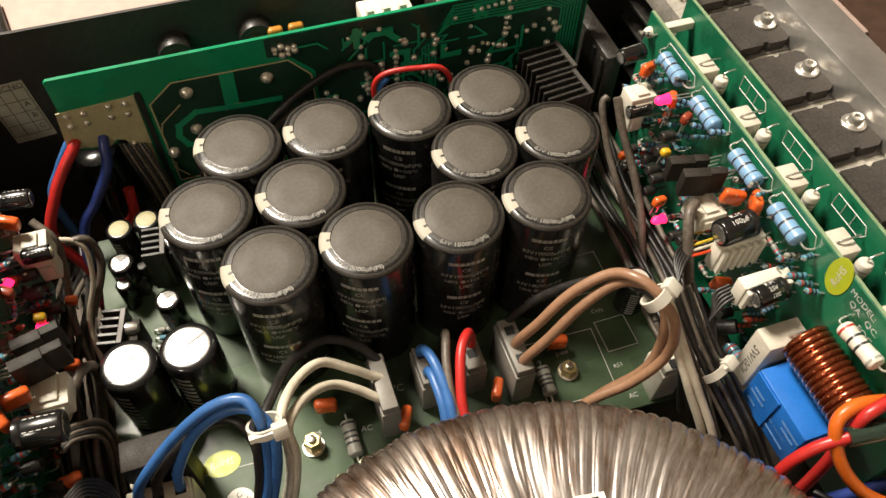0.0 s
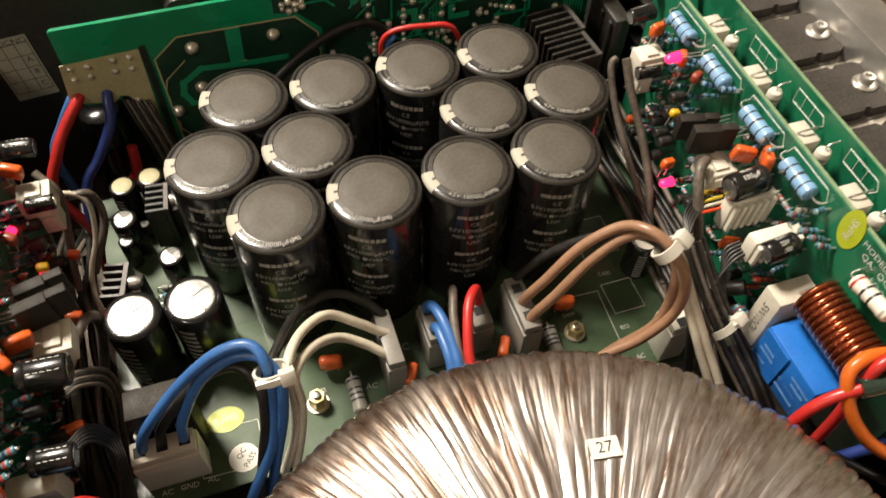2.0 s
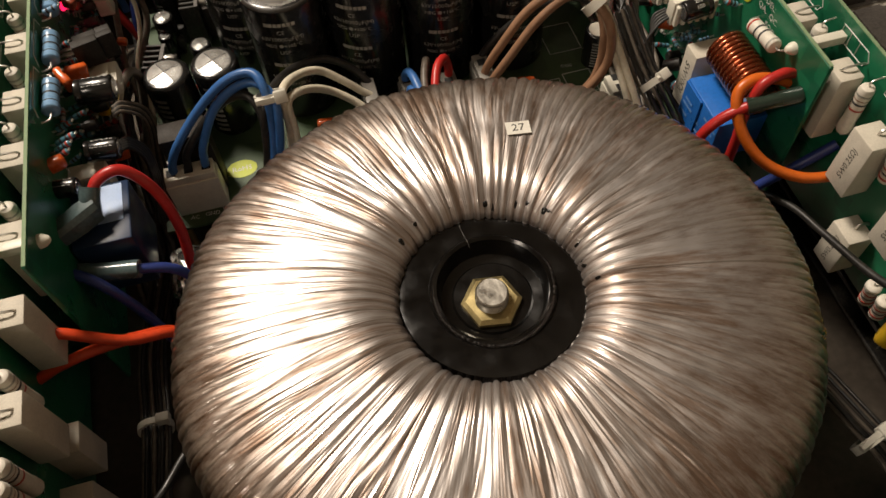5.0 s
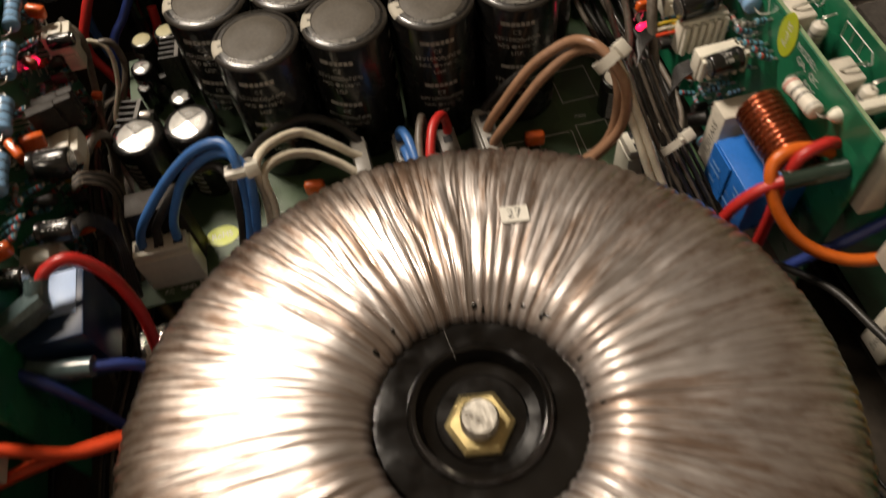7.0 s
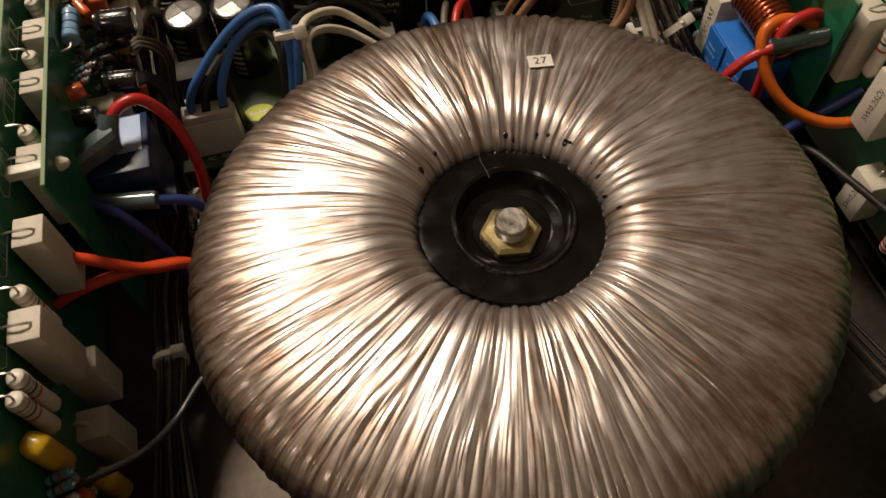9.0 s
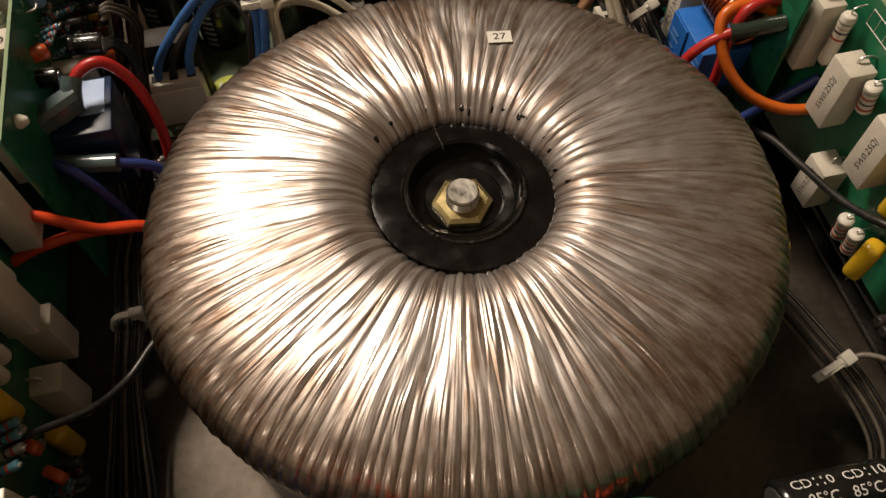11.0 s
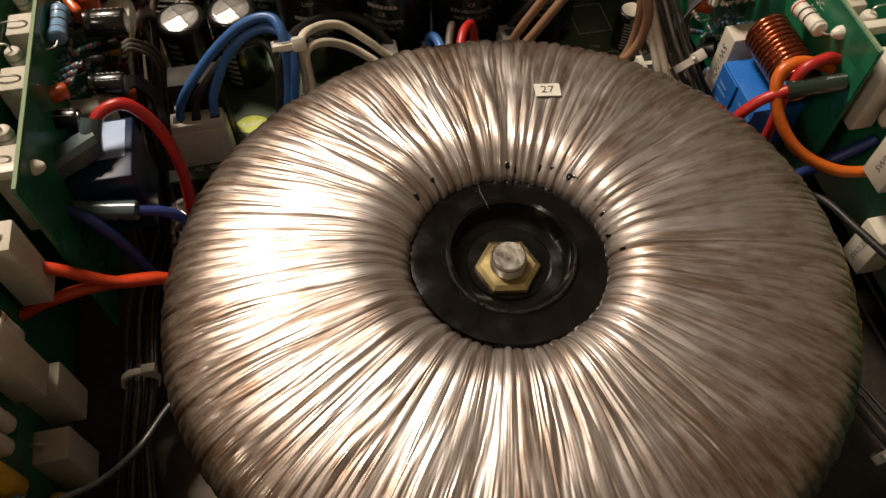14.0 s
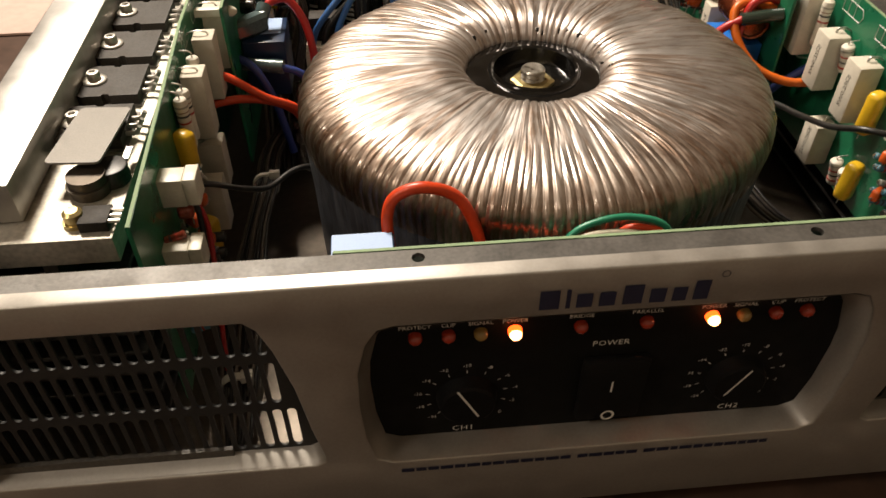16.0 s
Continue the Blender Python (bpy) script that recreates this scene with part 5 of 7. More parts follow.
part("broad_track", bm, GREEN_TRACK, rear_board, "broad light green copper track")
right_field = [(-0.0230, 0.0030), (-0.0040, 0.0150), (-0.0040, 0.0640), (-0.0140, 0.0745), (-0.0235, 0.0760), (-0.0235, 0.0855), (0.1262, 0.0855), (0.1262, 0.0030)]
part("dark_field", plate(bmesh.new(), right_field, [], 0.00015, upright(0.2724)), GREEN_DARK, rear_board, "dark green field between tracks")
rt = random.Random(11)
bm = bmesh.new()
for k in range(7):
    o = 0.0016 * k
    rear_line(bm, [(0.060, 0.0838 - o), (0.112 - o * 0.6, 0.0838 - o), (0.1235 - o, 0.0740 - o * 0.3), (0.1235 - o, 0.030)], 0.0008)
    if k < 5:
        rear_line(bm, [(0.052 - o, 0.030 + 3 * o), (0.052 - o, 0.0700 - o), (0.060, 0.0830 - o * 1.2)], 0.0008)
for k in range(70):
    x, z = rt.uniform(-0.018, 0.108), rt.uniform(0.006, 0.080)
    pts = [(x, z)]
    for s in range(rt.randint(2, 4)):
        dx, dz = rt.choice(((1, 0), (0, 1), (0.7, 0.7), (0.7, -0.7), (-1, 0), (0, -1)))
        L = rt.uniform(0.003, 0.012)
        nx, nz = pts[-1][0] + dx * L, pts[-1][1] + dz * L
        if -0.019 < nx < 0.110 and 0.005 < nz < 0.084 and not (nx < -0.004 and nz < 0.074):
            pts.append((nx, nz))
    if len(pts) > 1 and not (x < -0.002 and z < 0.076):
        rear_line(bm, pts, rt.choice((0.0009, 0.0009, 0.0014, 0.0030)), 0.00038 + 0.000013 * k)
tagged(part("copper_track", bm, GREEN_TRACK, rear_board, "light green copper tracks"), kind="stuff")
bm = bmesh.new()
spots = [(-0.0198 + 0.0028 * (k % 4), 0.0800 - 0.0030 * (k // 4) + 0.001 * math.sin(k * 2)) for k in range(8)]
for x0, z0, n, dx, dz in ((0.012, 0.078, 3, 0.007, 0.0008), (0.026, 0.060, 10, 0.0, -0.0031), (0.033, 0.066, 9, 0.0, -0.0033), (0.070, 0.0795, 8, 0.0033, 0.0003), (0.019, 0.056, 5, 0.0, -0.003), (0.086, 0.072, 4, 0.0, -0.003), (0.046, 0.050, 4, 0.003, 0), (0.060, 0.045, 6, 0.0, -0.004), (-0.0005, 0.050, 3, 0.004, -0.004), (0.004, 0.040, 4, 0.0, -0.004), (0.075, 0.060, 5, 0.0028, -0.001), (0.108, 0.066, 3, 0.003, -0.003)):
    spots += [(x0 + dx * k, z0 + dz * k) for k in range(n)]
for k in range(95):
    spots.append((rt.uniform(-0.001, 0.116), rt.uniform(0.008, 0.078)))
for x, z in spots:
    r = rt.choice((0.0011, 0.0013, 0.0015, 0.0019))
    bmesh.ops.create_icosphere(bm, subdivisions=1, radius=r, matrix=Matrix.Translation(on_rear(x, z, 0.0008)) @ Matrix.Diagonal((1, 0.9, 1.05, 1)))
tagged(part("solder_joints", bm, SOLDER, rear_board, "many small bright solder joints", 80), kind="stuff")
rear_line_bm = bmesh.new()
rear_line(rear_line_bm, [((-0.0639, 0.2722, 0.0609)[0], (-0.0639, 0.2722, 0.0609)[2]), ((-0.0736, 0.2722, 0.0523)[0], (-0.0736, 0.2722, 0.0523)[2]), ((-0.0752, 0.2722, 0.0467)[0], (-0.0752, 0.2722, 0.0467)[2]), ((-0.0749, 0.2722, 0.0405)[0], (-0.0749, 0.2722, 0.0405)[2])], 0.0006, 0.0006)
rear_line(rear_line_bm, [((-0.0742, 0.2722, 0.0277)[0], (-0.0742, 0.2722, 0.0277)[2]), ((-0.0744, 0.2722, 0.0230)[0], (-0.0744, 0.2722, 0.0230)[2]), ((-0.0703, 0.2722, 0.0175)[0], (-0.0703, 0.2722, 0.0175)[2])], 0.0006, 0.0006)
part("thin_track", rear_line_bm, BARE, rear_board, "thin bare tinned track")
for x, _, z in ((-0.0596, 0.2722, 0.0666), (-0.0253, 0.2722, 0.0658), (-0.0603, 0.2722, 0.0449), (-0.0731, 0.2722, 0.0339)):
    bm = turned(bmesh.new(), on_rear(x, z), on_rear(x, z, 0.004), [(0, 0.0030), (0.0010, 0.0028), (0.0018, 0.0021), (0.0026, 0.0014), (0.0030, 0.0006)], 16)
    part("terminal_joint", bm, SOLDER, rear_board, "large cone of solder")
part("track_print", writing("GND", 0.0044, bmesh.new(), upright(0.27200) @ Matrix.Translation((-0.0425, 0.0535, 0))), BARE, rear_board, "faint letters GND")

# rear panel fittings between board and panel
for x, z in ((-0.0605, 0.066), (-0.0245, 0.067)):
    ob = thing("speaker_terminal", (x, 0.2900, z - 0.0075), "black binding post on the rear panel with a nut", "terminal", "binding posts on the rear panel")
    part("collar", rod(bmesh.new(), (x, 0.3050, z), (x, 0.2960, z), 0.0078, 28, 0.0008), BLACK, ob)
    part("nut", turned(bmesh.new(), (x, 0.2960, z - 0.002), (x, 0.2870, z - 0.002), [(0, 0.0052), (0.003, 0.0052), (0.0032, 0.0036), (0.009, 0.0034)], 6), BRASS, ob, "brass nut", 20)
for x in (-0.0158, -0.0065):
    dipped((x * 1.02, 0.2960, 0.0690), 0.0070, 0.0060, 0.0040, TAN_CAP, "small tan-orange dipped capacitor behind the rear board", "orange capacitors behind the rear board")
ob = thing("jack_block", (0.0330, 0.2900, 0.055), "white plastic jack block behind the rear board", "connector")
part("body", box(bmesh.new(), 0.022, 0.046, 0.2820, 0.2980, 0.050, 0.0760, 0.0008), WHITE, ob)
for k in range(3):
    part("lug", box(bmesh.new(), 0.024 + 0.0075 * k, 0.0275 + 0.0075 * k, 0.284, 0.288, 0.0761, 0.0800, 0.0005), WHITE, ob)
ob = thing("slide_switch", (0.062, 0.2890, 0.055), "metal cased switch behind the rear board", "switch")
part("case", box(bmesh.new(), 0.055, 0.069, 0.2800, 0.2990, 0.055, 0.0815, 0.0006), STEEL_GREY, ob)
label_m = Matrix(((1, 0, 0, -0.1345), (0, 0, -1, 0.3050), (0, 1, 0, 0.0460), (0, 0, 0, 1))) @ Matrix.Rotation(radians(4), 4, "Z")
bm = box(bmesh.new(), -0.0090, 0.0090, -0.0170, 0.0170, 0.00005, 0.00025)
bmesh.ops.transform(bm, matrix=label_m, verts=bm.verts)
qlabel = single("inspection_label", bm, STICKER_DIM, "cream inspection label coloured as in shade, with a printed grid", "label")
bm = bmesh.new()
for k in range(-2, 3):
    flat_bar(bm, label_m @ Matrix.Translation((0, 0.0066 * k, 0.0003)), 0.0165, 0.0003, n=1)
for k in (-1.5, -0.5, 0.5, 1.5):
    flat_bar(bm, label_m @ Matrix.Translation((0.0054 * k, 0, 0.0003)), 0.0003, 0.0264, n=1)
for s, x, y in (("NO", 0.0054, 0.0145), ("QC", -0.001, 0.0145), ("A", 0.0054, 0.0040), ("B", 0.0054, -0.0030), ("C", 0.0054, -0.0100)):
    writing(s, 0.0040, bm, label_m @ Matrix.Translation((x, y, 0.0003)))
part("label_print", bm, INK_BLACK, qlabel, "printed grid and letters")

# ---- driver boards: parts in rows ----
BOARD_Y = (0.2105, 0.1830, 0.1530, 0.1255)
for sx in (-1, 1):
    zr = 0.0800 if sx > 0 else 0.0775
    for y in BOARD_Y:
        resistor((sx * 0.1358, y + 0.0083, zr), (sx * 0.1358, y - 0.0083, zr), 0.0034, RESBLUE, ((0.24, BAND_DARK), (0.5, BAND_DARK), (0.76, BAND_DARK)), "pale blue power resistor on the driver board", "blue resistors on the driver boards", 0.0045, (sx, 0, 0))
    # ceramic blocks and brown-banded resistors between the boards
    row = (0.2100, 0.1776, 0.1450, 0.1130, 0.0805, 0.0480) if sx > 0 else (0.1900, 0.1580, 0.1260, 0.0985, 0.0626, 0.0325, -0.0010)
    for y in row:
        cx = 0.1505 if sx > 0 else 0.1480
        ob = thing("cement_resistor", (sx * cx, y, 0.048), "white cement power resistor standing between the boards", "resistor", "white cement resistors by the heat sinks")
        part("body", box(bmesh.new(), sx * (cx - 0.0047), sx * (cx + 0.0050), y - 0.0056, y + 0.0056, 0.0480, 0.0795, 0.0007), CERAMIC, ob)
        part("lead", tube(bmesh.new(), [(sx * (cx - 0.0020), y, 0.0795), (sx * (cx - 0.0010), y - 0.001, 0.0812), (sx * (cx + 0.0035), y - 0.001, 0.0816), (sx * (cx + 0.0079), y, 0.0800)], 0.00045, 6, 5), TIN, ob, "bent tinned lead")
        part("lower_lead", tube(bmesh.new(), [(sx * (cx + 0.0015), y, 0.0482), (sx * (cx + 0.0025), y, 0.0440), (sx * (cx + 0.0080), y, 0.0430)], 0.0005, 6, 4), TIN, ob)
    for y in ([y - 0.0105 for y in row] if sx > 0 else (0.1740, 0.1420, 0.1120, 0.0750, 0.0105, -0.0174, -0.0242)):
        rx = 0.1535 if sx > 0 else 0.1500
        resistor((sx * rx, y, 0.0560), (sx * rx, y, 0.0800), 0.0029, RESWHITE, ((0.55, BAND_RED), (0.68, BAND_DARK), (0.77, W_BROWN), (0.86, RESGREY)), "upright banded resistor between the boards", "banded resistors by the heat sinks", 0.003, (sx, 0, 0))
    # white push-through spacers holding the two boards apart
    for y in (0.0640 if sx > 0 else 0.0578, 0.2360):
        ob = thing("board_spacer", (sx * 0.1500, y, 0.0765), "white nylon spacer joining two upright boards", "spacer", "white board spacers")
        part("bar", box(bmesh.new(), sx * 0.1410, bowed(sx, 0.1584, y), y - 0.0020, y + 0.0020, 0.0765, 0.0805, 0.0006), WHITE, ob)
        part("inner_catch", turned(bmesh.new(), (sx * 0.1392, y, 0.0785), (sx * 0.1356, y, 0.0785), [(0, 0.0026), (0.0012, 0.0025), (0.0030, 0.0015), (0.0036, 0.0008)], 14), WHITE, ob, "tapered catch")
        part("outer_catch", turned(bmesh.new(), (bowed(sx, 0.1602, y), y, 0.0785), (bowed(sx, 0.1625, y), y, 0.0785), [(0, 0.0032), (0.0014, 0.0030), (0.0022, 0.0012)], 14), WHITE, ob, "tapered catch")
    # white screen print on both boards
    bm = bmesh.new()
    for y in (0.1900, 0.1580, 0.1250, 0.0930, 0.0610, 0.0300, -0.001):
        for a, b in (((y - 0.0110, 0.083), (y + 0.0050, 0.083)), ((y - 0.0110, 0.0765), (y + 0.0050, 0.0765)), ((y - 0.0110, 0.083), (y - 0.0130, 0.0797)), ((y - 0.0130, 0.0797), (y - 0.0110, 0.0765)), ((y + 0.0050, 0.083), (y + 0.0050, 0.0765)), ((y - 0.0055, 0.083), (y - 0.0055, 0.0765)), ((y, 0.083), (y, 0.0765))):
            pa, pb = Vector((bowed(sx, 0.15832, a[0]), a[0], a[1])), Vector((bowed(sx, 0.15832, b[0]), b[0], b[1]))
            tube(bm, [pa, pb], 0.00022, 4, 1, raw=True)
    part("screen_print", bm, INK, driver[(sx + 1) // 2][1], "white printed transistor outlines")
    bm = bmesh.new()
    for y in BOARD_Y:
        pts = [(y + 0.0120, 0.0800), (y + 0.0105, 0.0845), (y - 0.0105, 0.0845), (y - 0.0125, 0.0800)]
        for a, b in zip(pts, pts[1:]):
            tube(bm, [(sx * 0.13912, *a), (sx * 0.13912, *b)], 0.0002, 4, 1, raw=True)
    part("screen_print", bm, INK, driver[(sx + 1) // 2][0], "white printed part outlines")

RED_BAND = ((0.25, BAND_RED), (0.5, BAND_DARK), (0.75, BAND_RED))
# upper stretch of the driver boards, mirrored: lamps, plugs, dipped capacitors, transistors
def sided(sx, p):
    return (sx * p[0], p[1], p[2])


for sx in (-1, 1):
    dz = 0.0 if sx > 0 else -0.004
    for p, size, spin, m in (((0.1300, 0.2185, 0.0746), 0.0078, 20, ORANGE_CAP), ((0.1290, 0.1965, 0.0773), 0.0072, 60, ORANGE_CAP), ((0.1310, 0.1870, 0.0751), 0.0058, 30, RUST_CAP), ((0.1240, 0.1766, 0.0363), 0.0064, 10, ORANGE_CAP), ((0.1240, 0.2094, 0.0317), 0.0050, 10, ORANGE_CAP), ((0.1300, 0.1473, 0.0717), 0.0090, -20, ORANGE_CAP), ((0.1330, 0.1390, 0.0767), 0.0095, 60, ORANGE_CAP), ((0.1260, 0.1294, 0.0392), 0.0080, -15, ORANGE_CAP), ((0.1280, 0.1882, 0.0546), 0.0045, 0, YELLOW), ((0.1310, 0.1554, 0.0407), 0.0055, 0, YELLOW), ((0.1340, 0.2016, 0.0625), 0.0045, 20, RUST_CAP)):
        if sx < 0 and p[1] == 0.1965:
            continue
        dipped(sided(sx, (p[0], p[1], p[2] + dz)), size, size * 0.78, 0.0036, m, "dipped capacitor on the driver board", "dipped capacitors on the driver boards", sx * spin, 12, 0.005)
    for p in (((0.1220, 0.1948, 0.0806), (0.1240, 0.1736, 0.0266)) if sx > 0 else ((0.1345, 0.1975, 0.0670), (0.1270, 0.1860, 0.0500))):
        q = Vector(sided(sx, (p[0], p[1], p[2] + dz)))
        ob = thing("led_lamp", q - Vector((0, 0, 0.002)), "glowing magenta-red indicator LED on the driver board", "lamp", "red LEDs on the driver boards")
        part("lens", turned(bmesh.new(), q + Vector((sx * 0.0035, 0, 0)), q - Vector((sx * 0.0030, 0, 0)), [(0, 0.0023), (0.0008, 0.0023), (0.0009, 0.0020), (0.0042, 0.0020), (0.0056, 0.0014), (0.0064, 0.0004)], 16), LED_ON, ob)
        for s in (-0.0009, 0.0009):
            part("lead", tube(bmesh.new(), [q + Vector((sx * 0.0034, s, 0)), q + Vector((sx * 0.0140, s, -0.001))], 0.0003, 5, 2), TIN, ob)
    for p, wd, hh in (((0.1210, 0.1563, 0.0737), 0.0170, 0.0120), ((0.1240, 0.1694, 0.0663), 0.0160, 0.0110)):
        q = Vector(sided(sx, (p[0], p[1], p[2] + dz)))
        ob = thing("flat_transistor", q - Vector((0, 0, hh / 2)), "black flat-pack transistor standing off the driver board", "transistor", "flat transistors on the driver boards")
        m = Matrix.Translation(q) @ Matrix.Rotation(radians(sx * -14), 4, "Z")
        bm = box(bmesh.new(), -wd * 0.5, wd * 0.12, -0.0022, 0.0022, -hh / 2, hh / 2, 0.0004)
        box(bm, wd * 0.12, wd * 0.5, -0.0012, 0.0022, -hh / 2, hh / 2, 0.0003)
        bmesh.ops.transform(bm, matrix=m, verts=bm.verts)
        part("body", bm, PACKAGE, ob)
        for s in (-0.0025, 0, 0.0025):
            part("lead", tube(bmesh.new(), [q + Vector((sx * wd * 0.4, 0, s)), Vector((sx * 0.139, q.y, q.z + s))], 0.0004, 5, 2), TIN, ob)
    # white plug sockets with combs
    for p, dx, dy, h, comb in (((0.1260, 0.2142, 0.0615), 0.0120, 0.0095, 0.0110, False), ((0.1240, 0.2123, 0.0546), 0.0070, 0.0080, 0.0120, False), ((0.1220, 0.1500, 0.0624), 0.0120, 0.0120, 0.0080, False), ((0.1260, 0.1320, 0.0600), 0.0190, 0.0055, 0.0160, True), ((0.1250, 0.1137, 0.0618), 0.0200, 0.0055, 0.0120, True)):
        if comb and sx < 0:
            continue
        q = Vector(sided(sx, (p[0], p[1], p[2] + dz)))
        ob = thing("plug_socket", q - Vector((0, 0, h / 2)), "cream nylon plug socket on the driver board", "connector", "cream sockets on the driver boards")
        part("body", box(bmesh.new(), q.x - dx / 2, q.x + dx / 2, q.y - dy / 2, q.y + dy / 2, q.z - h / 2, q.z + h / 2, 0.0006), WHITE, ob)
        if comb:
            for k in range(6):
                x = q.x - sx * dx / 2 + sx * (0.0016 + k * (dx - 0.0032) / 5)
                part("tooth", box(bmesh.new(), x - 0.0009, x + 0.0009, q.y - dy / 2 - 0.0022, q.y - dy / 2, q.z - h / 2 + 0.001, q.z + h / 2 - 0.001, 0.0003, 1), WHITE, ob)
        else:
            part("ridge", box(bmesh.new(), q.x - dx * 0.35, q.x + dx * 0.35, q.y - dy / 2 - 0.0012, q.y - dy / 2, q.z - h * 0.3, q.z + h * 0.3, 0.0004), WHITE, ob)
            part("top_key", box(bmesh.new(), q.x - dx * 0.22, q.x + dx * 0.25, q.y - dy * 0.35, q.y + dy * 0.35, q.z + h / 2, q.z + h / 2 + 0.0012, 0.0004), WHITE, ob)
        for s in (-0.25, 0.25):
            part("pin", rod(bmesh.new(), (q.x + sx * dx / 2, q.y, q.z + h * s), (sx * 0.1392, q.y, q.z + h * s), 0.0005, 8), TIN, ob)
    # lying electrolytics
    for a, L, r, text in (((0.1150, 0.1328, 0.0728), 0.0145, 0.0053, "R.M|100\u00b5F"), ((0.1170, 0.1073, 0.0659), 0.0125, 0.0043, "R.M|25V|100"), ((0.1220, 0.2288, 0.0743), 0.0115, 0.0036, "110 CD110")):
        q = Vector(sided(sx, (a[0], a[1], a[2] + dz)))
        lying_cap(q, q + Vector((sx * L, 0.0008, 0.0006)), r, "small black electrolytic capacitor lying on its side", "lying capacitors on the driver boards", text if sx > 0 else "")
    lying_cap(Vector(sided(sx, (0.1190, 0.2088, 0.0612))), Vector(sided(sx, (0.1190, 0.2088, 0.0612))) + Vector((sx * 0.010, 0, 0)), 0.0030, "small black electrolytic capacitor lying on its side", "lying capacitors on the driver boards")
    # fine resistors and diodes fill the board face
    rs = random.Random(21)
    fill = [(rs.uniform(0.112, 0.232), rs.uniform(0.010, 0.070)) for _ in range(64)] + [(0.1360, 0.1014, 0.0694)[1:], (0.1360, 0.1086, 0.0698)[1:], (0.1360, 0.1221, 0.0655)[1:], (0.1360, 0.1167, 0.0685)[1:], (0.1360, 0.1050, 0.0696)[1:]]
    for k, (y, z) in enumerate(fill):
        mt = (RESTEAL, RESTEAL, RESTEAL, RESGREY, BLACK, RUST_CAP)[k % 6] if k < 64 else RESTEAL
        tall = rs.uniform(0.005, 0.0085)
        x1 = sx * (0.1388 - 0.0012)
        if k % 3 == 0:
            resistor((x1 - sx * 0.001, y + 0.003, z), (x1 - sx * 0.001, y - 0.003, z), 0.0011, mt, ((0.3, BAND_RED), (0.6, BAND_DARK)), "small banded resistor on the driver board", "small resistors on the driver boards", 0.0015, (sx, 0, 0))
        else:
            resistor((x1, y, z), (x1 - sx * tall, y + 0.001, z + 0.002), 0.0012, mt, ((0.3, BAND_DARK), (0.6, BAND_DARK), (0.8, BAND_RED)), "small banded resistor standing off the driver board", "small resistors on the driver boards", 0.0012, (0, -0.4, 0.5))
    for k in range(70 if sx > 0 else 20):
        y, z = rs.uniform(0.108, 0.234), rs.uniform(0.030, 0.083)
        x1, tall = 0.1376, rs.uniform(0.004, 0.0075)
        resistor((sx * x1, y, z), (sx * (x1 - tall), y + rs.uniform(-0.002, 0.002), z + rs.uniform(0, 0.003)), rs.choice((0.0009, 0.0011, 0.0012)), (RESTEAL, RESBLUE, RESGREY, BLACK, RESTEAL)[k % 5], ((0.3, BAND_DARK), (0.7, BAND_DARK)), "small banded resistor standing off the driver board", "small resistors on the driver boards", 0.0014, (0, -0.5, 0.6))
    for k in range(14):
        y, z = rs.uniform(0.120, 0.228), rs.uniform(0.012, 0.060)
        single("small_transistor", turned(bmesh.new(), (sx * 0.1390, y, z), (sx * 0.1270, y, z + 0.001), [(0, 0.0004), (0.006, 0.0004), (0.0061, 0.0024), (0.0112, 0.0024), (0.0120, 0.0020)], 10), BLACK, "small black moulded transistor on the driver board", "transistor", "small transistors on the driver boards")
# big parts at the front end of the right driver board: relay, coil, cement resistor
G_BIG = "big parts at the front of the driver boards"
ob = thing("power_relay", (0.1275, 0.0750, 0.0235), "bright blue boxed relay with white printed text", "relay", G_BIG)
bm = box(bmesh.new(), 0.1165, 0.1385, 0.0605, 0.0890, 0.0235, 0.0455, 0.0007)
case = part("case", bm, BLUE_RELAY, ob)
part("rib", box(bmesh.new(), 0.1157, 0.1164, 0.0750, 0.0888, 0.0245, 0.0450, 0.0003, 1), BLUE_RELAY, case, "raised step")
bm = bmesh.new()
fm = facing(0.1162, -1)
writing("SLA-D-12VDC", 0.0022, bm, fm @ Matrix.Translation((-0.0720, 0.0330, 0.0)))
for y, z, w in ((0.0660, 0.0400, 0.010), (0.0660, 0.0370, 0.007), (0.0830, 0.0380, 0.006), (0.0830, 0.0350, 0.008), (0.0700, 0.0290, 0.012), (0.0840, 0.0300, 0.005)):
    flat_bar(bm, facing(0.1155 if y > 0.075 else 0.1162, -1) @ Matrix.Translation((-y, z, 0.0)), w, 0.0013, n=1)
part("case_print", bm, INK_BLUE, case, "pale printed ratings")
for y in (0.064, 0.075, 0.086):
    part("pin", rod(bmesh.new(), (0.1383, y, 0.034), (0.1394, y, 0.034), 0.0008, 8), TIN, ob)
ob = thing("air_coil", (0.1285, 0.075, 0.0490), "air-cored coil of thick lacquered copper wire", "coil", G_BIG)
turns, pts = 13, []
for k in range(turns * 20 + 1):
    a = 2 * math.pi * k / 20
    pts.append((0.1306 + 0.0079 * math.cos(a), 0.0905 - 0.0305 * k / (turns * 20), 0.0575 + 0.0079 * math.sin(a)))
part("winding", tube(bmesh.new(), [(0.1385, 0.0905, 0.056)] + pts + [(0.1385, 0.0600, 0.056)], 0.00118, 8, 1, raw=True), COPPER, ob, "", 80)
part("former", rod(bmesh.new(), (0.1306, 0.0900, 0.0575), (0.1306, 0.0605, 0.0575), 0.0066, 24), COPPER, ob)
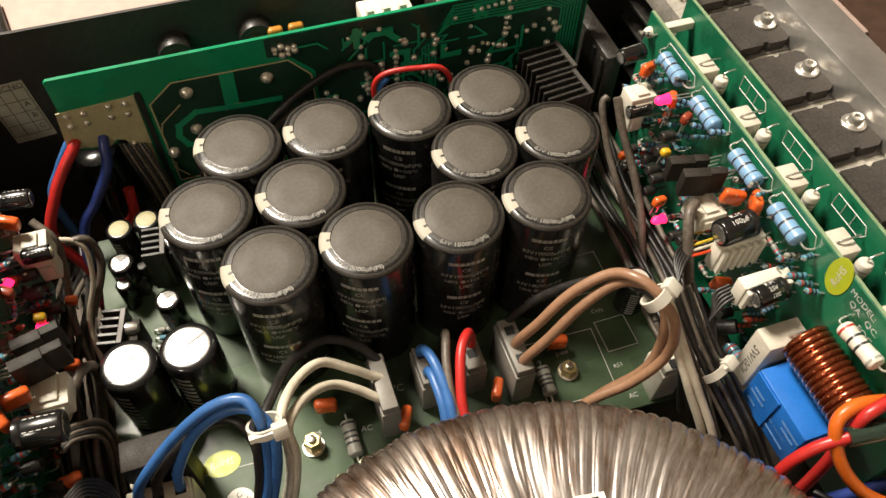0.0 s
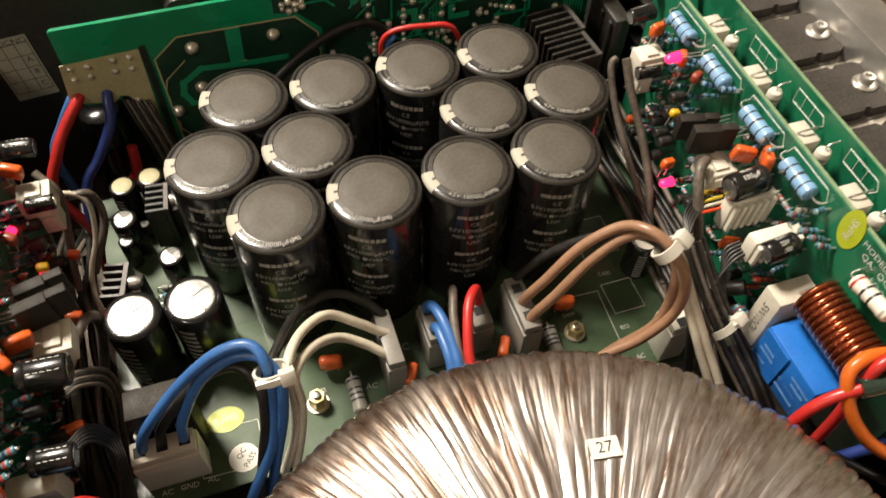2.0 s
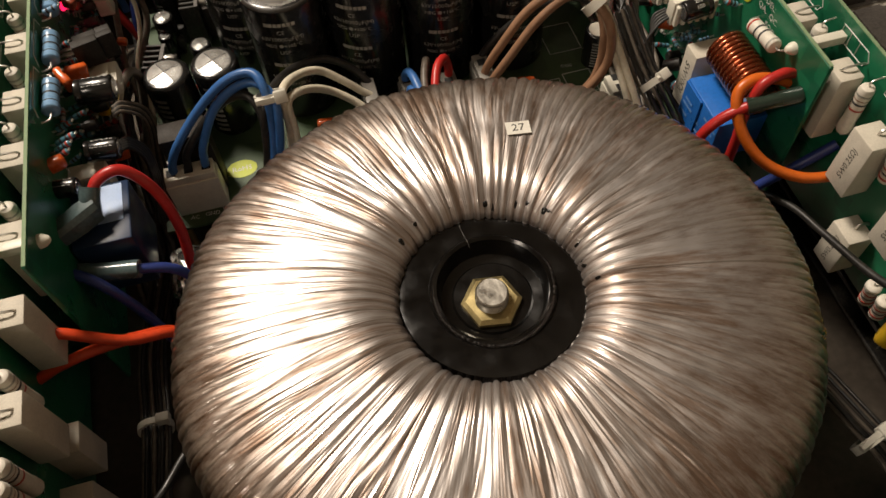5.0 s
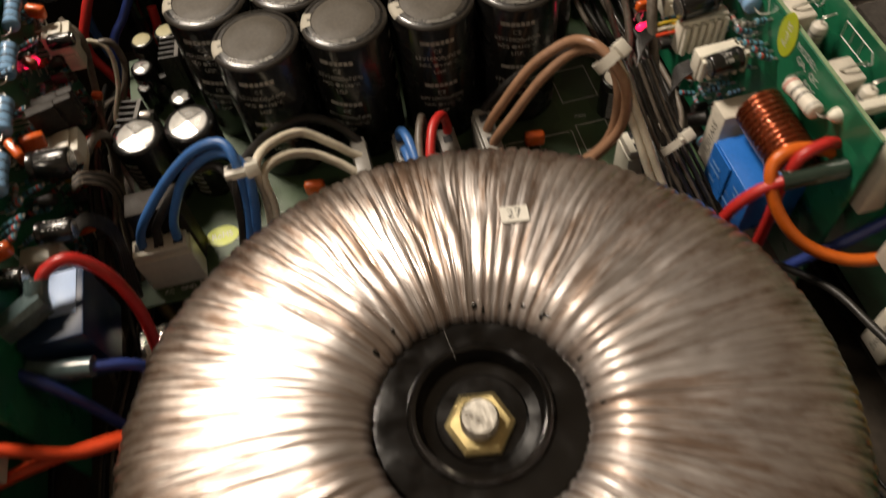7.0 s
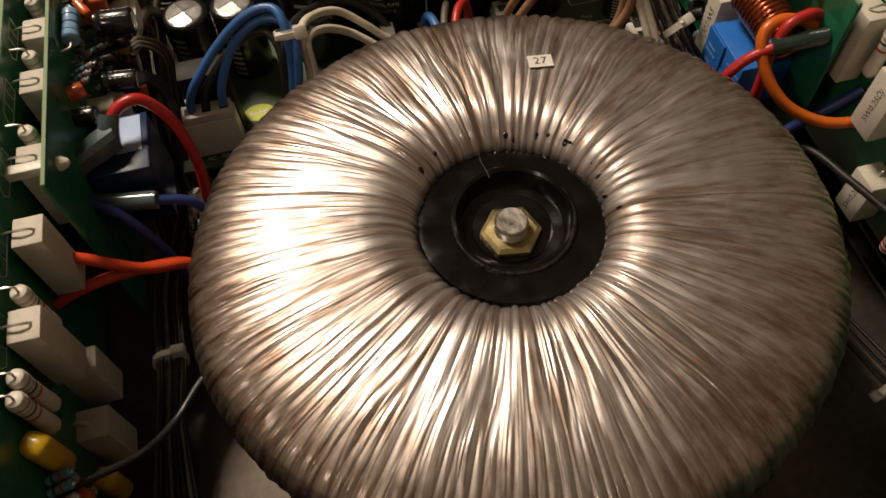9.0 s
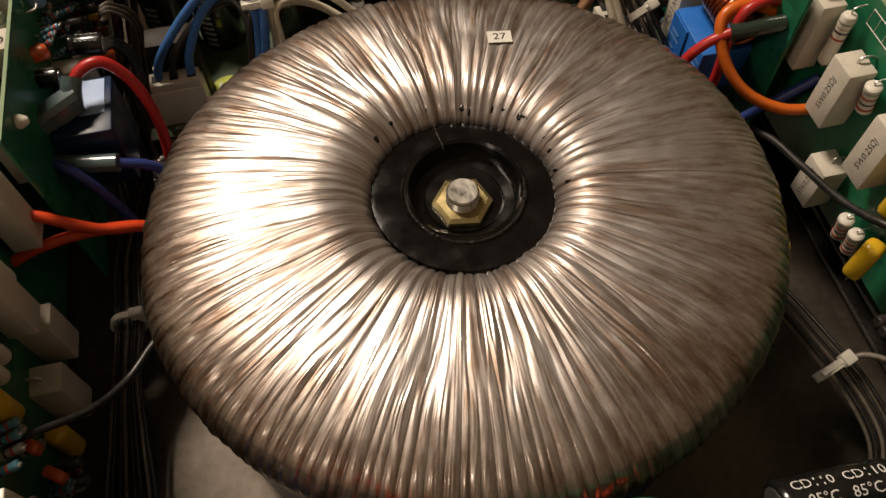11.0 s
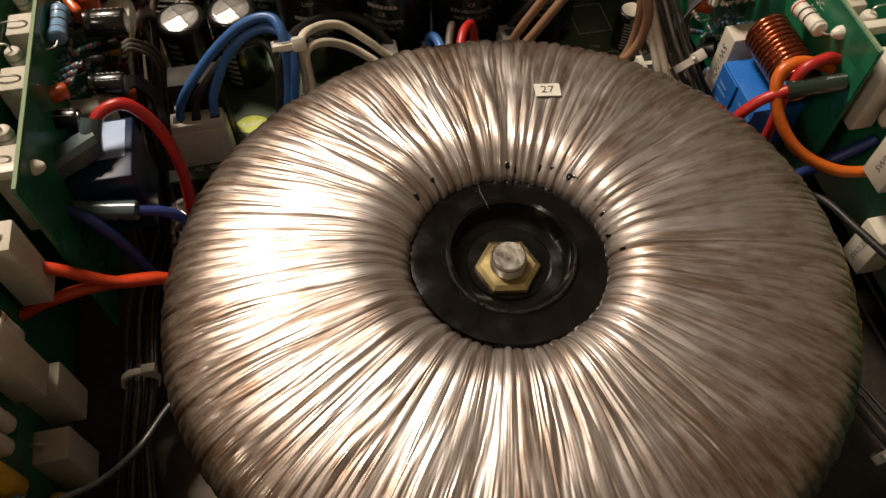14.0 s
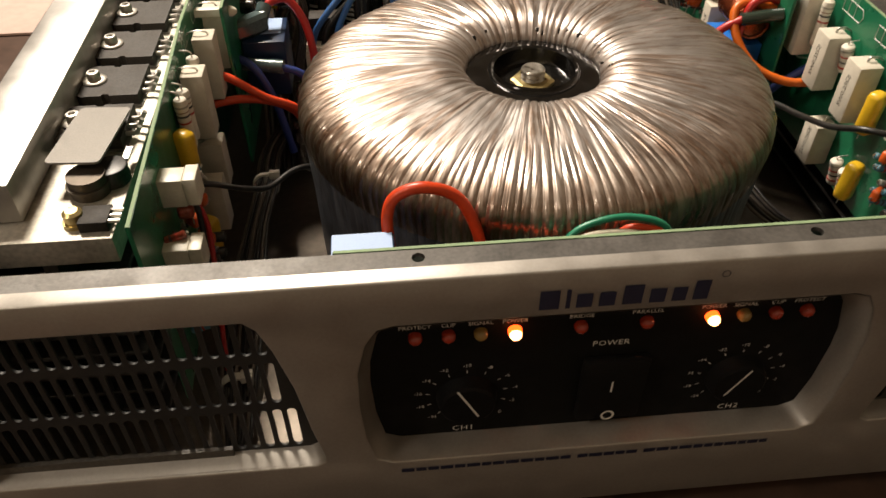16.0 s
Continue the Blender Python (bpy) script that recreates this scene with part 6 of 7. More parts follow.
resistor((0.1350, 0.0857, 0.0734), (0.1350, 0.0687, 0.0759), 0.0031, RESWHITE, ((0.12, BAND_RED), (0.35, BAND_DARK), (0.55, BAND_DARK), (0.9, RESGREY)), "white power resistor with red and black bands", "banded resistors by the heat sinks", 0.003, (1, 0, 0))
ob = thing("cement_resistor", (0.1285, 0.0970, 0.0225), "white cement resistor printed 5W10\u03a9J beside the relay", "resistor", "white cement resistors by the heat sinks")
part("body", box(bmesh.new(), 0.1195, 0.1370, 0.0920, 0.1015, 0.0225, 0.0530, 0.0007), CERAMIC, ob)
bm = writing("5W10\u03a9J", 0.0050, bmesh.new(), facing(0.1194, -1) @ Matrix.Translation((-0.0968, 0.0380, 0)) @ Matrix.Rotation(radians(-90), 4, "Z"))
part("print", bm, INK_BLACK, ob, "black print 5W10\u03a9J")
part("lead", tube(bmesh.new(), [(0.1290, 0.0950, 0.0530), (0.1300, 0.0945, 0.0545), (0.1340, 0.0945, 0.0545), (0.1392, 0.0945, 0.053)], 0.0005, 6, 4), TIN, ob)
resistor((0.1280, 0.1122, 0.0159), (0.1280, 0.1036, 0.0177), 0.0030, RESTEAL, RED_BAND, "blue-grey resistor low on the driver board", "small resistors on the driver boards", 0.002)
single("diode", rod(bmesh.new(), (0.1240, 0.1190, 0.0218), (0.1300, 0.1152, 0.0260), 0.0032, 18, 0.0005), BLACK, "fat black axial diode low on the driver board", "diode")
bm = turned(bmesh.new(), (0, 0, 0), (0, 0, 0.0002), [(0, 1), (0.0002, 1)], 28)
bmesh.ops.transform(bm, matrix=facing(0.1391, -1) @ Matrix.Translation((-(0.1390, 0.0996, 0.0816)[1], (0.1390, 0.0996, 0.0816)[2], 0)) @ Matrix.Diagonal((0.0050, 0.0090, 1, 1)), verts=bm.verts)
lime2 = single("lime_sticker", bm, STICKER_LIME, "oval lime sticker on the upright board", "sticker")
part("sticker_text", writing("RoHS", 0.0042, bmesh.new(), facing(0.13880, -1) @ Matrix.Translation((-(0.1390, 0.0996, 0.0816)[1], (0.1390, 0.0996, 0.0816)[2], 0)) @ Matrix.Rotation(radians(90), 4, "Z")), INK, lime2, "white letters RoHS")
bm = bmesh.new()
for s, y, z in (("MODEL:", 0.0870, 0.0825), ("QA.  QC.", 0.0840, 0.0785), ("FQC.", 0.0800, 0.0740)):
    writing(s, 0.0036, bm, facing(0.13912, -1) @ Matrix.Translation((-y, z, 0)))
part("model_print", bm, INK, driver[1][0], "white board print MODEL QA QC")

# left relay under clear boots
ob = thing("power_relay", (-0.1270, 0.0790, 0.0250), "dark blue boxed relay with a pale blue label", "relay", G_BIG)
case = part("case", box(bmesh.new(), -0.1385, -0.1165, 0.0680, 0.0960, 0.0250, 0.0562, 0.0007), BLUE_DARK, ob)
part("paper_label", box(bmesh.new(), -0.1325, -0.1190, 0.0770, 0.0945, 0.0563, 0.0566), STICKER_BLUE, case, "pale blue paper label")
ob = thing("insulating_boot", (-0.1330, 0.0780, 0.0560), "translucent teal boot over a spade terminal", "insulation", "insulating boots and sleeves")
bm = bmesh.new()
rings = []
for px, py, pz, hw, hh in ((-0.1455, 0.0715, 0.0600, 0.0030, 0.0036), (-0.1400, 0.0730, 0.0610, 0.0040, 0.0046), (-0.1330, 0.0765, 0.0620, 0.0042, 0.0052), (-0.1262, 0.0800, 0.0630, 0.0040, 0.0052)):
    q = Vector((px, py, pz))
    d = Vector((0.9, 0.43, 0)).normalized()
    n = Vector((-d.y, d.x, 0))
    rings.append([q + n * (hw * a) + Vector((0, 0, hh * b)) for a, b in ((-1, -0.6), (-0.6, -1), (0.6, -1), (1, -0.6), (1, 0.6), (0.6, 1), (-0.6, 1), (-1, 0.6))])
part("shell", skin(bm, rings), SHRINK_PALE, ob, "", 30)
part("collar", tube(bmesh.new(), [(-0.1290, 0.0790, 0.0600), (-0.1275, 0.0815, 0.0655), (-0.1262, 0.0850, 0.0685)], 0.0038, 14, 4), SHRINK_PALE, ob, "", 60)
single("shrink_sleeve", tube(bmesh.new(), [(-0.1180, 0.0610, 0.0455), (-0.1330, 0.0636, 0.0460), (-0.1480, 0.0684, 0.0460)], 0.0036, 14, 6), SHRINK_PALE, "shiny pale shrink sleeve over a blue wire joint", "insulation", "insulating boots and sleeves", angle=70)
dipped((-0.1375, 0.0982, 0.0703), 0.0075, 0.0058, 0.0045, ORANGE_CAP, "orange dipped capacitor near the board edge", "dipped capacitors on the driver boards", 20, 0, 0.004)
a = Vector((-0.1312, 0.0889, 0.0660))
lying_cap(a, a + Vector((-0.0130, 0.0015, 0.0)), 0.0036, "small black electrolytic capacitor lying on its side", "lying capacitors on the driver boards")
block("cream_housing", -0.1400, -0.1250, 0.1010, 0.1090, 0.0400, 0.0560, WHITE, "cream plug housing beside the relay", "connector", "cream sockets on the driver boards")
bm = box(bmesh.new(), -0.1180, -0.1040, 0.0700, 0.0960, -0.0295, 0.0060, 0.004, 3)
bmesh.ops.subdivide_edges(bm, edges=bm.edges, cuts=3, use_grid_fill=True)
rf = random.Random(8)
for v in bm.verts:
    v.co += Vector((rf.uniform(-1, 1), rf.uniform(-1, 1), rf.uniform(-1, 1))) * 0.0011
single("shiny_bag", bm, ALU_CAN, "crumpled shiny foil-wrapped part on the floor", "foil wrap", angle=5)

# front ends of the output boards
for x0, y, z0, z1 in ((0.1465, 0.0225, 0.0420, 0.0705), (0.1465, -0.0075, 0.0420, 0.0710), (0.1480, 0.0085, 0.0065, 0.0290)):
    ob = thing("cement_resistor", (x0 + 0.006, y, z0), "white cement power resistor printed 5W on the output board", "resistor", "white cement resistors by the heat sinks")
    part("body", box(bmesh.new(), x0, x0 + 0.0112, y - 0.0062, y + 0.0062, z0, z1, 0.0008), CERAMIC, ob)
    bm = writing("5W0.25\u03a9J", 0.0038, bmesh.new(), facing(x0 - 0.0001, -1) @ Matrix.Translation((-y, (z0 + z1) / 2, 0)) @ Matrix.Rotation(radians(90), 4, "Z"))
    part("print", bm, INK_BLACK, ob, "black printed rating")
    part("lead", tube(bmesh.new(), [(x0 + 0.006, y, z1), (x0 + 0.007, y, z1 + 0.002), (x0 + 0.0105, y, z1 + 0.002), (0.1600, y, z1 + 0.0005)], 0.0006, 6, 4), TIN, ob)
for x, y, z in ((0.1555, 0.0125, 0.0620), (0.1545, -0.0130, 0.0136), (0.1560, -0.0195, 0.0120), (0.1545, -0.0380, 0.0560)):
    resistor((x + 0.0015, y, z - 0.007), (x - 0.001, y, z + 0.007), 0.0031, RESWHITE, ((0.2, BAND_RED), (0.4, BAND_DARK), (0.6, BAND_RED), (0.82, RESGREY)), "upright banded resistor on the output board", "banded resistors by the heat sinks", 0.002, (1, 0, 0))
for x, y, z, h in ((0.1500, -0.0265, 0.0560, 0.0210), (0.1490, -0.0325, 0.0225, 0.0200), (-0.1500, -0.0335, 0.0590, 0.0230), (-0.1500, -0.0300, 0.0120, 0.0200)):
    dipped((x, y, z), 0.0085, h, 0.0075, YELLOW, "yellow film capacitor standing on the output board", "yellow film capacitors", 30 if x > 0 else -30, 4, 0.002)
for sx in (-1, 1):
    rs = random.Random(5 + sx)
    for y, z in ((-0.0420, 0.0430), (-0.0465, 0.0250), (-0.0590, 0.0180), (-0.0620, 0.0480)):
        dipped((bowed(sx, 0.1530, y), y, z), 0.0080, 0.0060, 0.0040, ORANGE_CAP, "orange dipped capacitor on the output board", "dipped capacitors on the driver boards", sx * 35, 10, 0.003)
    for k in range(26):
        y, z = rs.uniform(-0.100, -0.036), rs.uniform(0.006, 0.062)
        mt = (RESTEAL, RESTEAL, RUST_CAP, RESGREY, RESTEAL)[k % 5]
        resistor((bowed(sx, 0.1578, y), y, z), (bowed(sx, 0.1500, y), y + 0.001, z + 0.002), 0.0016, mt, ((0.3, BAND_DARK), (0.6, BAND_RED)), "small banded resistor standing off the output board", "small resistors on the output boards", 0.001, (0, -0.4, 0.5))
    for k in range(8):
        y, z = rs.uniform(-0.095, -0.042), rs.uniform(0.010, 0.060)
        single("small_transistor", turned(bmesh.new(), (bowed(sx, 0.1584, y), y, z), (bowed(sx, 0.1460, y), y, z + 0.001), [(0, 0.0004), (0.006, 0.0004), (0.0061, 0.0024), (0.0112, 0.0024), (0.0120, 0.0020)], 10), BLACK, "small black moulded transistor on the output board", "transistor", "small transistors on the output boards")
for x0, x1, y, z0, z1, g in ((-0.1550, -0.1430, 0.0030, 0.018, 0.042, "grey"), (-0.1550, -0.1430, -0.0150, 0.006, 0.032, "grey")):
    ob = thing("cement_resistor", (-0.149, y, z0), "grey-white cement resistor low on the output board", "resistor", "white cement resistors by the heat sinks")
    part("body", box(bmesh.new(), x0, x1, y - 0.0055, y + 0.0055, z0, z1, 0.0007), CERAMIC, ob)
    part("lead", tube(bmesh.new(), [(-0.1500, y, z1), (-0.1510, y, z1 + 0.002), (-0.1545, y, z1 + 0.002), (-0.1585, y, z1)], 0.0007, 6, 4), TIN, ob)
for y, z in ((-0.0705, 0.0700), (-0.0880, 0.0520)):
    ob = thing("plug_socket", (-0.150, y, z - 0.006), "cream nylon plug and socket on the output board", "connector", "cream sockets on the driver boards")
    o = bowed(-1, 0.0, y)
    part("socket", box(bmesh.new(), -0.1584 + o, -0.1490 + o, y - 0.0045, y + 0.0045, z - 0.0060, z + 0.0060, 0.0006), WHITE, ob)
    part("plug", box(bmesh.new(), -0.1489 + o, -0.1440 + o, y - 0.0050, y + 0.0050, z - 0.0052, z + 0.0066, 0.0006), WHITE, ob)
dipped((-0.1440, -0.0740, 0.0610), 0.0060, 0.0050, 0.0040, RUST_CAP, "brown-red dipped capacitor on the output board", "dipped capacitors on the driver boards", 10)

# thermal switch with its grey plate on the left ledge
ob = thing("thermal_switch", (-0.1740, -0.0760, LEDGE), "round thermal switch with a tilted grey plate on top", "switch")
part("can", turned(bmesh.new(), (-0.1755, -0.0720, LEDGE), (-0.1755, -0.0720, LEDGE + 0.0080), [(0, 0.0070), (0.003, 0.0070), (0.0031, 0.0078), (0.0045, 0.0078), (0.0046, 0.0070), (0.008, 0.0068)], 28), STEEL_GREY, ob)
part("base", rod(bmesh.new(), (-0.1690, -0.0660, LEDGE), (-0.1690, -0.0660, LEDGE + 0.007), 0.0065, 24, 0.0006), BLACK, ob)
bm = plate(bmesh.new(), rounded(-0.0098, 0.0098, -0.0200, 0.0200, 0.0022, 4), [], 0.0009, Matrix.Translation((-0.1782, -0.0505, 0.0815)) @ Matrix.Rotation(radians(-4), 4, "Z") @ Matrix.Rotation(radians(-3), 4, "X"))
part("grey_plate", bm, MICA, ob, "rounded grey speckled plate")
part("spade", box(bmesh.new(), -0.1660, -0.1635, -0.0600, -0.0520, 0.0760, 0.0768), TIN, ob, "bright spade tab")
ob = thing("ledge_transistor", (-0.1720, -0.0910, LEDGE), "small black transistor held by a brass screw", "transistor")
part("body", box(bmesh.new(), -0.1740, -0.1640, -0.0955, -0.0855, LEDGE, LEDGE + 0.0042, 0.0004), PACKAGE, ob)
part("screw", turned(bmesh.new(), (-0.1765, -0.0900, LEDGE), (-0.1765, -0.0900, LEDGE + 0.0060), [(0, 0.0042), (0.0015, 0.0042), (0.0016, 0.0034), (0.0050, 0.0034), (0.006, 0.0022)], 18), BRASS, ob, "brass screw head")
for k in (-0.0030, 0, 0.0030):
    part("lead", tube(bmesh.new(), [(-0.1640, -0.0905 + k, LEDGE + 0.003), (-0.1600, -0.0905 + k, LEDGE + 0.003)], 0.0008, 6, 2), TIN, ob)

# behind the front panel
ob = thing("blue_module", (-0.0640, -0.1120, 0.0), "dark blue boxed module with a pale blue label behind the panel", "relay")
part("case", box(bmesh.new(), -0.0895, -0.0672, -0.1228, -0.0978, 0.0150, 0.0656, 0.0008), BLUE_DARK, ob)
part("paper_label", box(bmesh.new(), -0.0890, -0.0680, -0.1205, -0.0985, 0.0658, 0.0661), STICKER_BLUE, ob, "pale blue paper label")
for k in (-0.0840, -0.0720):
    part("pin", rod(bmesh.new(), (k, -0.1228, 0.035), (k, -0.1233, 0.035), 0.0010, 8), TIN, ob)
lying_cap((0.0640, -0.1125, 0.0500), (0.0990, -0.1140, 0.0500), 0.0080, "black electrolytic capacitor lying behind the front panel", "capacitors behind the front panel", "CD110  CD110|85\u00b0C   85\u00b0C|W\u202202  W\u202202")

# ---- wires and ties ----
G1 = "wires from the transformer to the main board"
wire([(-0.1063, 0.1180, 0.024), (-0.1055, 0.1190, 0.032), (-0.1004, 0.1207, 0.041), (-0.0870, 0.1243, 0.055), (-0.0726, 0.1259, 0.066), (-0.0616, 0.1241, 0.069), (-0.0580, 0.1169, 0.065), (-0.0590, 0.1121, 0.050), (-0.0640, 0.1055, 0.030), (-0.0764, 0.0990, 0.005), (-0.0850, 0.0950, -0.024)], 0.0019, W_BLUE, "blue insulated transformer wire in an arch", G1)
wire([(-0.0926, 0.1180, 0.024), (-0.0920, 0.1188, 0.031), (-0.0898, 0.1207, 0.039), (-0.0807, 0.1241, 0.054), (-0.0697, 0.1248, 0.0625), (-0.0606, 0.1220, 0.065), (-0.0555, 0.1150, 0.061), (-0.0570, 0.1091, 0.047), (-0.0640, 0.1050, 0.020), (-0.0720, 0.1020, -0.010), (-0.0800, 0.0990, -0.026)], 0.0019, W_BLUE, "blue insulated transformer wire in an arch", G1)
wire([(-0.1000, 0.1180, 0.024), (-0.0995, 0.1190, 0.030), (-0.0970, 0.1209, 0.037), (-0.0838, 0.1250, 0.050), (-0.0719, 0.1250, 0.0575), (-0.0640, 0.1200, 0.0585), (-0.0625, 0.1120, 0.046), (-0.0690, 0.1050, 0.020), (-0.0780, 0.1000, -0.020)], 0.0018, W_BLACK, "black insulated transformer wire", G1)
wire([(-0.0120, 0.1366, 0.0265), (-0.0180, 0.1380, 0.0310), (-0.0240, 0.1395, 0.0370), (-0.0349, 0.1412, 0.046), (-0.0456, 0.1313, 0.055), (-0.0520, 0.1180, 0.0600), (-0.0524, 0.1134, 0.045), (-0.0560, 0.1090, 0.025), (-0.0640, 0.1060, 0.0), (-0.0700, 0.1040, -0.026)], 0.0018, W_WHITE, "ivory insulated transformer wire in an arch", G1)
wire([(-0.0120, 0.1285, 0.0240), (-0.0180, 0.1300, 0.0280), (-0.0240, 0.1328, 0.0330), (-0.0329, 0.1344, 0.0400), (-0.0428, 0.1277, 0.0500), (-0.0505, 0.1165, 0.0560), (-0.0510, 0.1120, 0.040), (-0.0560, 0.1080, 0.015), (-0.0650, 0.1050, -0.020)], 0.0018, W_WHITE, "ivory insulated transformer wire in an arch", G1)
wire([(-0.0130, 0.1446, 0.0280), (-0.0208, 0.1500, 0.0360), (-0.0315, 0.1520, 0.0420), (-0.0445, 0.1442, 0.048), (-0.0545, 0.1260, 0.0575), (-0.0605, 0.1160, 0.0560), (-0.0650, 0.1090, 0.034), (-0.0720, 0.1040, 0.005), (-0.0760, 0.1020, -0.025)], 0.0018, W_BLACK, "black insulated transformer wire in an arch", G1)
cable_tie((-0.0570, 0.1160, 0.0620), (0.05, -0.55, -0.83), 0.0050, 0.0034, "white nylon cable tie round blue and ivory wires", 0.010)
G2 = "wires into the middle plugs"
wire([(0.0037, 0.1430, 0.0230), (0.0037, 0.1430, 0.0300), (0.0048, 0.1390, 0.0350), (0.0060, 0.1320, 0.0365), (0.0067, 0.1213, 0.0345), (0.0062, 0.1110, 0.0300), (0.0060, 0.1045, 0.0150), (0.0060, 0.1035, -0.020)], 0.0020, W_BLUE, "blue wire curving out of a grey plug", G2)
wire([(0.0037, 0.1335, 0.0230), (0.0037, 0.1335, 0.0295), (0.0042, 0.1290, 0.0325), (0.0043, 0.1171, 0.0315), (0.0030, 0.1085, 0.0250), (0.0030, 0.1050, 0.0100), (0.0030, 0.1040, -0.020)], 0.0020, W_BLUE, "blue wire curving out of a grey plug", G2)
wire([(0.0140, 0.1480, 0.0060), (0.0148, 0.1470, 0.0280), (0.0135, 0.1420, 0.0370), (0.0101, 0.1312, 0.0370), (0.0080, 0.1180, 0.0330), (0.0085, 0.1080, 0.0260), (0.0085, 0.1045, 0.0)], 0.0017, W_GREY, "grey-brown wire in a low arch", G2)
wire([(0.0235, 0.1400, 0.0220), (0.0240, 0.1420, 0.0300), (0.0216, 0.1400, 0.0380), (0.0165, 0.1330, 0.0395), (0.0120, 0.1200, 0.0350), (0.0105, 0.1110, 0.0290), (0.0105, 0.1055, 0.0120), (0.0105, 0.1045, -0.020)], 0.0020, W_RED, "red wire in a tight arch over a grey plug", G2)
cable_tie((0.0072, 0.1105, 0.0285), (0.0, -0.8, -0.6), 0.0048, 0.0040, "white nylon cable tie behind the transformer", 0.0)
G3 = "brown and ivory wires beside the capacitors"
wire([(0.0398, 0.1340, 0.0240), (0.0400, 0.1335, 0.0320), (0.0458, 0.1314, 0.0460), (0.0572, 0.1317, 0.0620), (0.0698, 0.1297, 0.0720), (0.0757, 0.1225, 0.0770), (0.0805, 0.1152, 0.0750), (0.0850, 0.1070, 0.0660), (0.0838, 0.1030, 0.0500), (0.0745, 0.1030, 0.0350), (0.0600, 0.1050, 0.0240), (0.0480, 0.1050, 0.0120), (0.0400, 0.1060, -0.010)], 0.0020, W_BROWN, "tan-brown insulated wire in a wide arch", G3)
wire([(0.0402, 0.1262, 0.0240), (0.0405, 0.1260, 0.0310), (0.0482, 0.1255, 0.0440), (0.0599, 0.1271, 0.0590), (0.0711, 0.1269, 0.0690), (0.0781, 0.1213, 0.0740), (0.0820, 0.1143, 0.0715), (0.0836, 0.1085, 0.0600), (0.0799, 0.1050, 0.0400), (0.0650, 0.1060, 0.0250), (0.0520, 0.1060, 0.0100)], 0.0020, W_BROWN, "tan-brown insulated wire in a wide arch", G3)
wire([(0.0400, 0.1445, 0.0240), (0.0429, 0.1450, 0.0320), (0.0530, 0.1428, 0.0450), (0.0648, 0.1370, 0.0580), (0.0745, 0.1284, 0.0680), (0.0800, 0.1168, 0.0725), (0.0870, 0.1090, 0.0600), (0.0930, 0.1020, 0.0400), (0.0980, 0.0950, 0.0100)], 0.0019, W_BLACK, "black insulated wire in a wide arch", G3)
wire([(0.0760, 0.1260, 0.0740), (0.0830, 0.1132, 0.0735), (0.0884, 0.1044, 0.0580), (0.0935, 0.0909, 0.0400), (0.0985, 0.0760, 0.0200), (0.1010, 0.0680, -0.010)], 0.0016, W_WHITE, "ivory wire running down beside the transformer", G3)
wire([(0.0750, 0.1270, 0.0720), (0.0818, 0.1136, 0.0705), (0.0869, 0.1042, 0.0550), (0.0908, 0.0904, 0.0380), (0.0952, 0.0790, 0.0200), (0.0980, 0.0720, -0.010)], 0.0016, W_WHITE, "ivory wire running down beside the transformer", G3)
cable_tie((0.0800, 0.1150, 0.0735), (0.45, -0.62, -0.50), 0.0044, 0.0040, "white nylon cable tie round brown and black wires", 0.0)
G4 = "ribbons of thin black wire"
for k in range(8):
    o = 0.0015 * (k - 3.5)
    zz = 0.0012 * (k % 2)
    wire([(0.0961 + o, 0.1200 + o * 0.4, 0.062 + zz), (0.1009 + o, 0.1028 + o * 0.4, 0.045 + zz), (0.1056 + o, 0.0899 + o * 0.4, 0.034 + zz), (0.1118 + o, 0.0751 + o * 0.4, 0.020 + zz), (0.1190 + o, 0.0600, 0.0 + zz), (0.1230 + o, 0.0300, -0.012 + zz), (0.1240 + o, -0.0100, -0.010 + zz), (0.1275 + o, -0.0361, -0.004 + zz), (0.1305 + o, -0.0566, 0.0 + zz), (0.1370 + o, -0.0708, -0.004 + zz), (0.1403 + o, -0.0919, -0.010 + zz), (0.1340 + o, -0.1100, -0.020 + zz)], 0.00082, W_BLACK if k % 3 else W_GREY, "thin black wire in a ribbon beside the transformer", G4, 6, 6)
    wire([(-0.1180 + o, 0.1500, -0.012 + zz), (-0.1260 + o, 0.1000, -0.014 + zz), (-0.1300 + o, 0.0500, 0.0 + zz), (-0.1294 + o, 0.0134, 0.004 + zz), (-0.1340 + o, -0.0057, -0.005 + zz), (-0.1370 + o * 1.4, -0.0266, -0.014 + zz), (-0.1385 + o * 1.8, -0.0509, -0.020 + zz), (-0.1380 + o * 1.4, -0.0900, -0.024 + zz), (-0.1360 + o, -0.1200, -0.026 + zz)], 0.00085, W_BLACK if k % 3 else W_GREY, "thin black wire in a ribbon beside the transformer", G4, 6, 6)
cable_tie((0.1030, 0.0960, 0.0395), (0.36, -0.78, -0.50), 0.0049, 0.0030, "white nylon cable tie round a black ribbon", 0.004)
cable_tie((-0.1296, 0.0150, 0.0045), (0.0, -1, 0.1), 0.0058, 0.0026, "cream nylon cable tie round a black ribbon", 0.0)
cable_tie((0.1290, -0.0640, 0.0), (0.3, -0.9, -0.1), 0.0058, 0.0034, "cream nylon cable tie round a black ribbon", 0.012)
cable_tie((-0.1384, -0.0900, -0.0235), (0.0, -1, -0.05), 0.0060, 0.0034, "cream nylon cable tie round a black ribbon", 0.0)
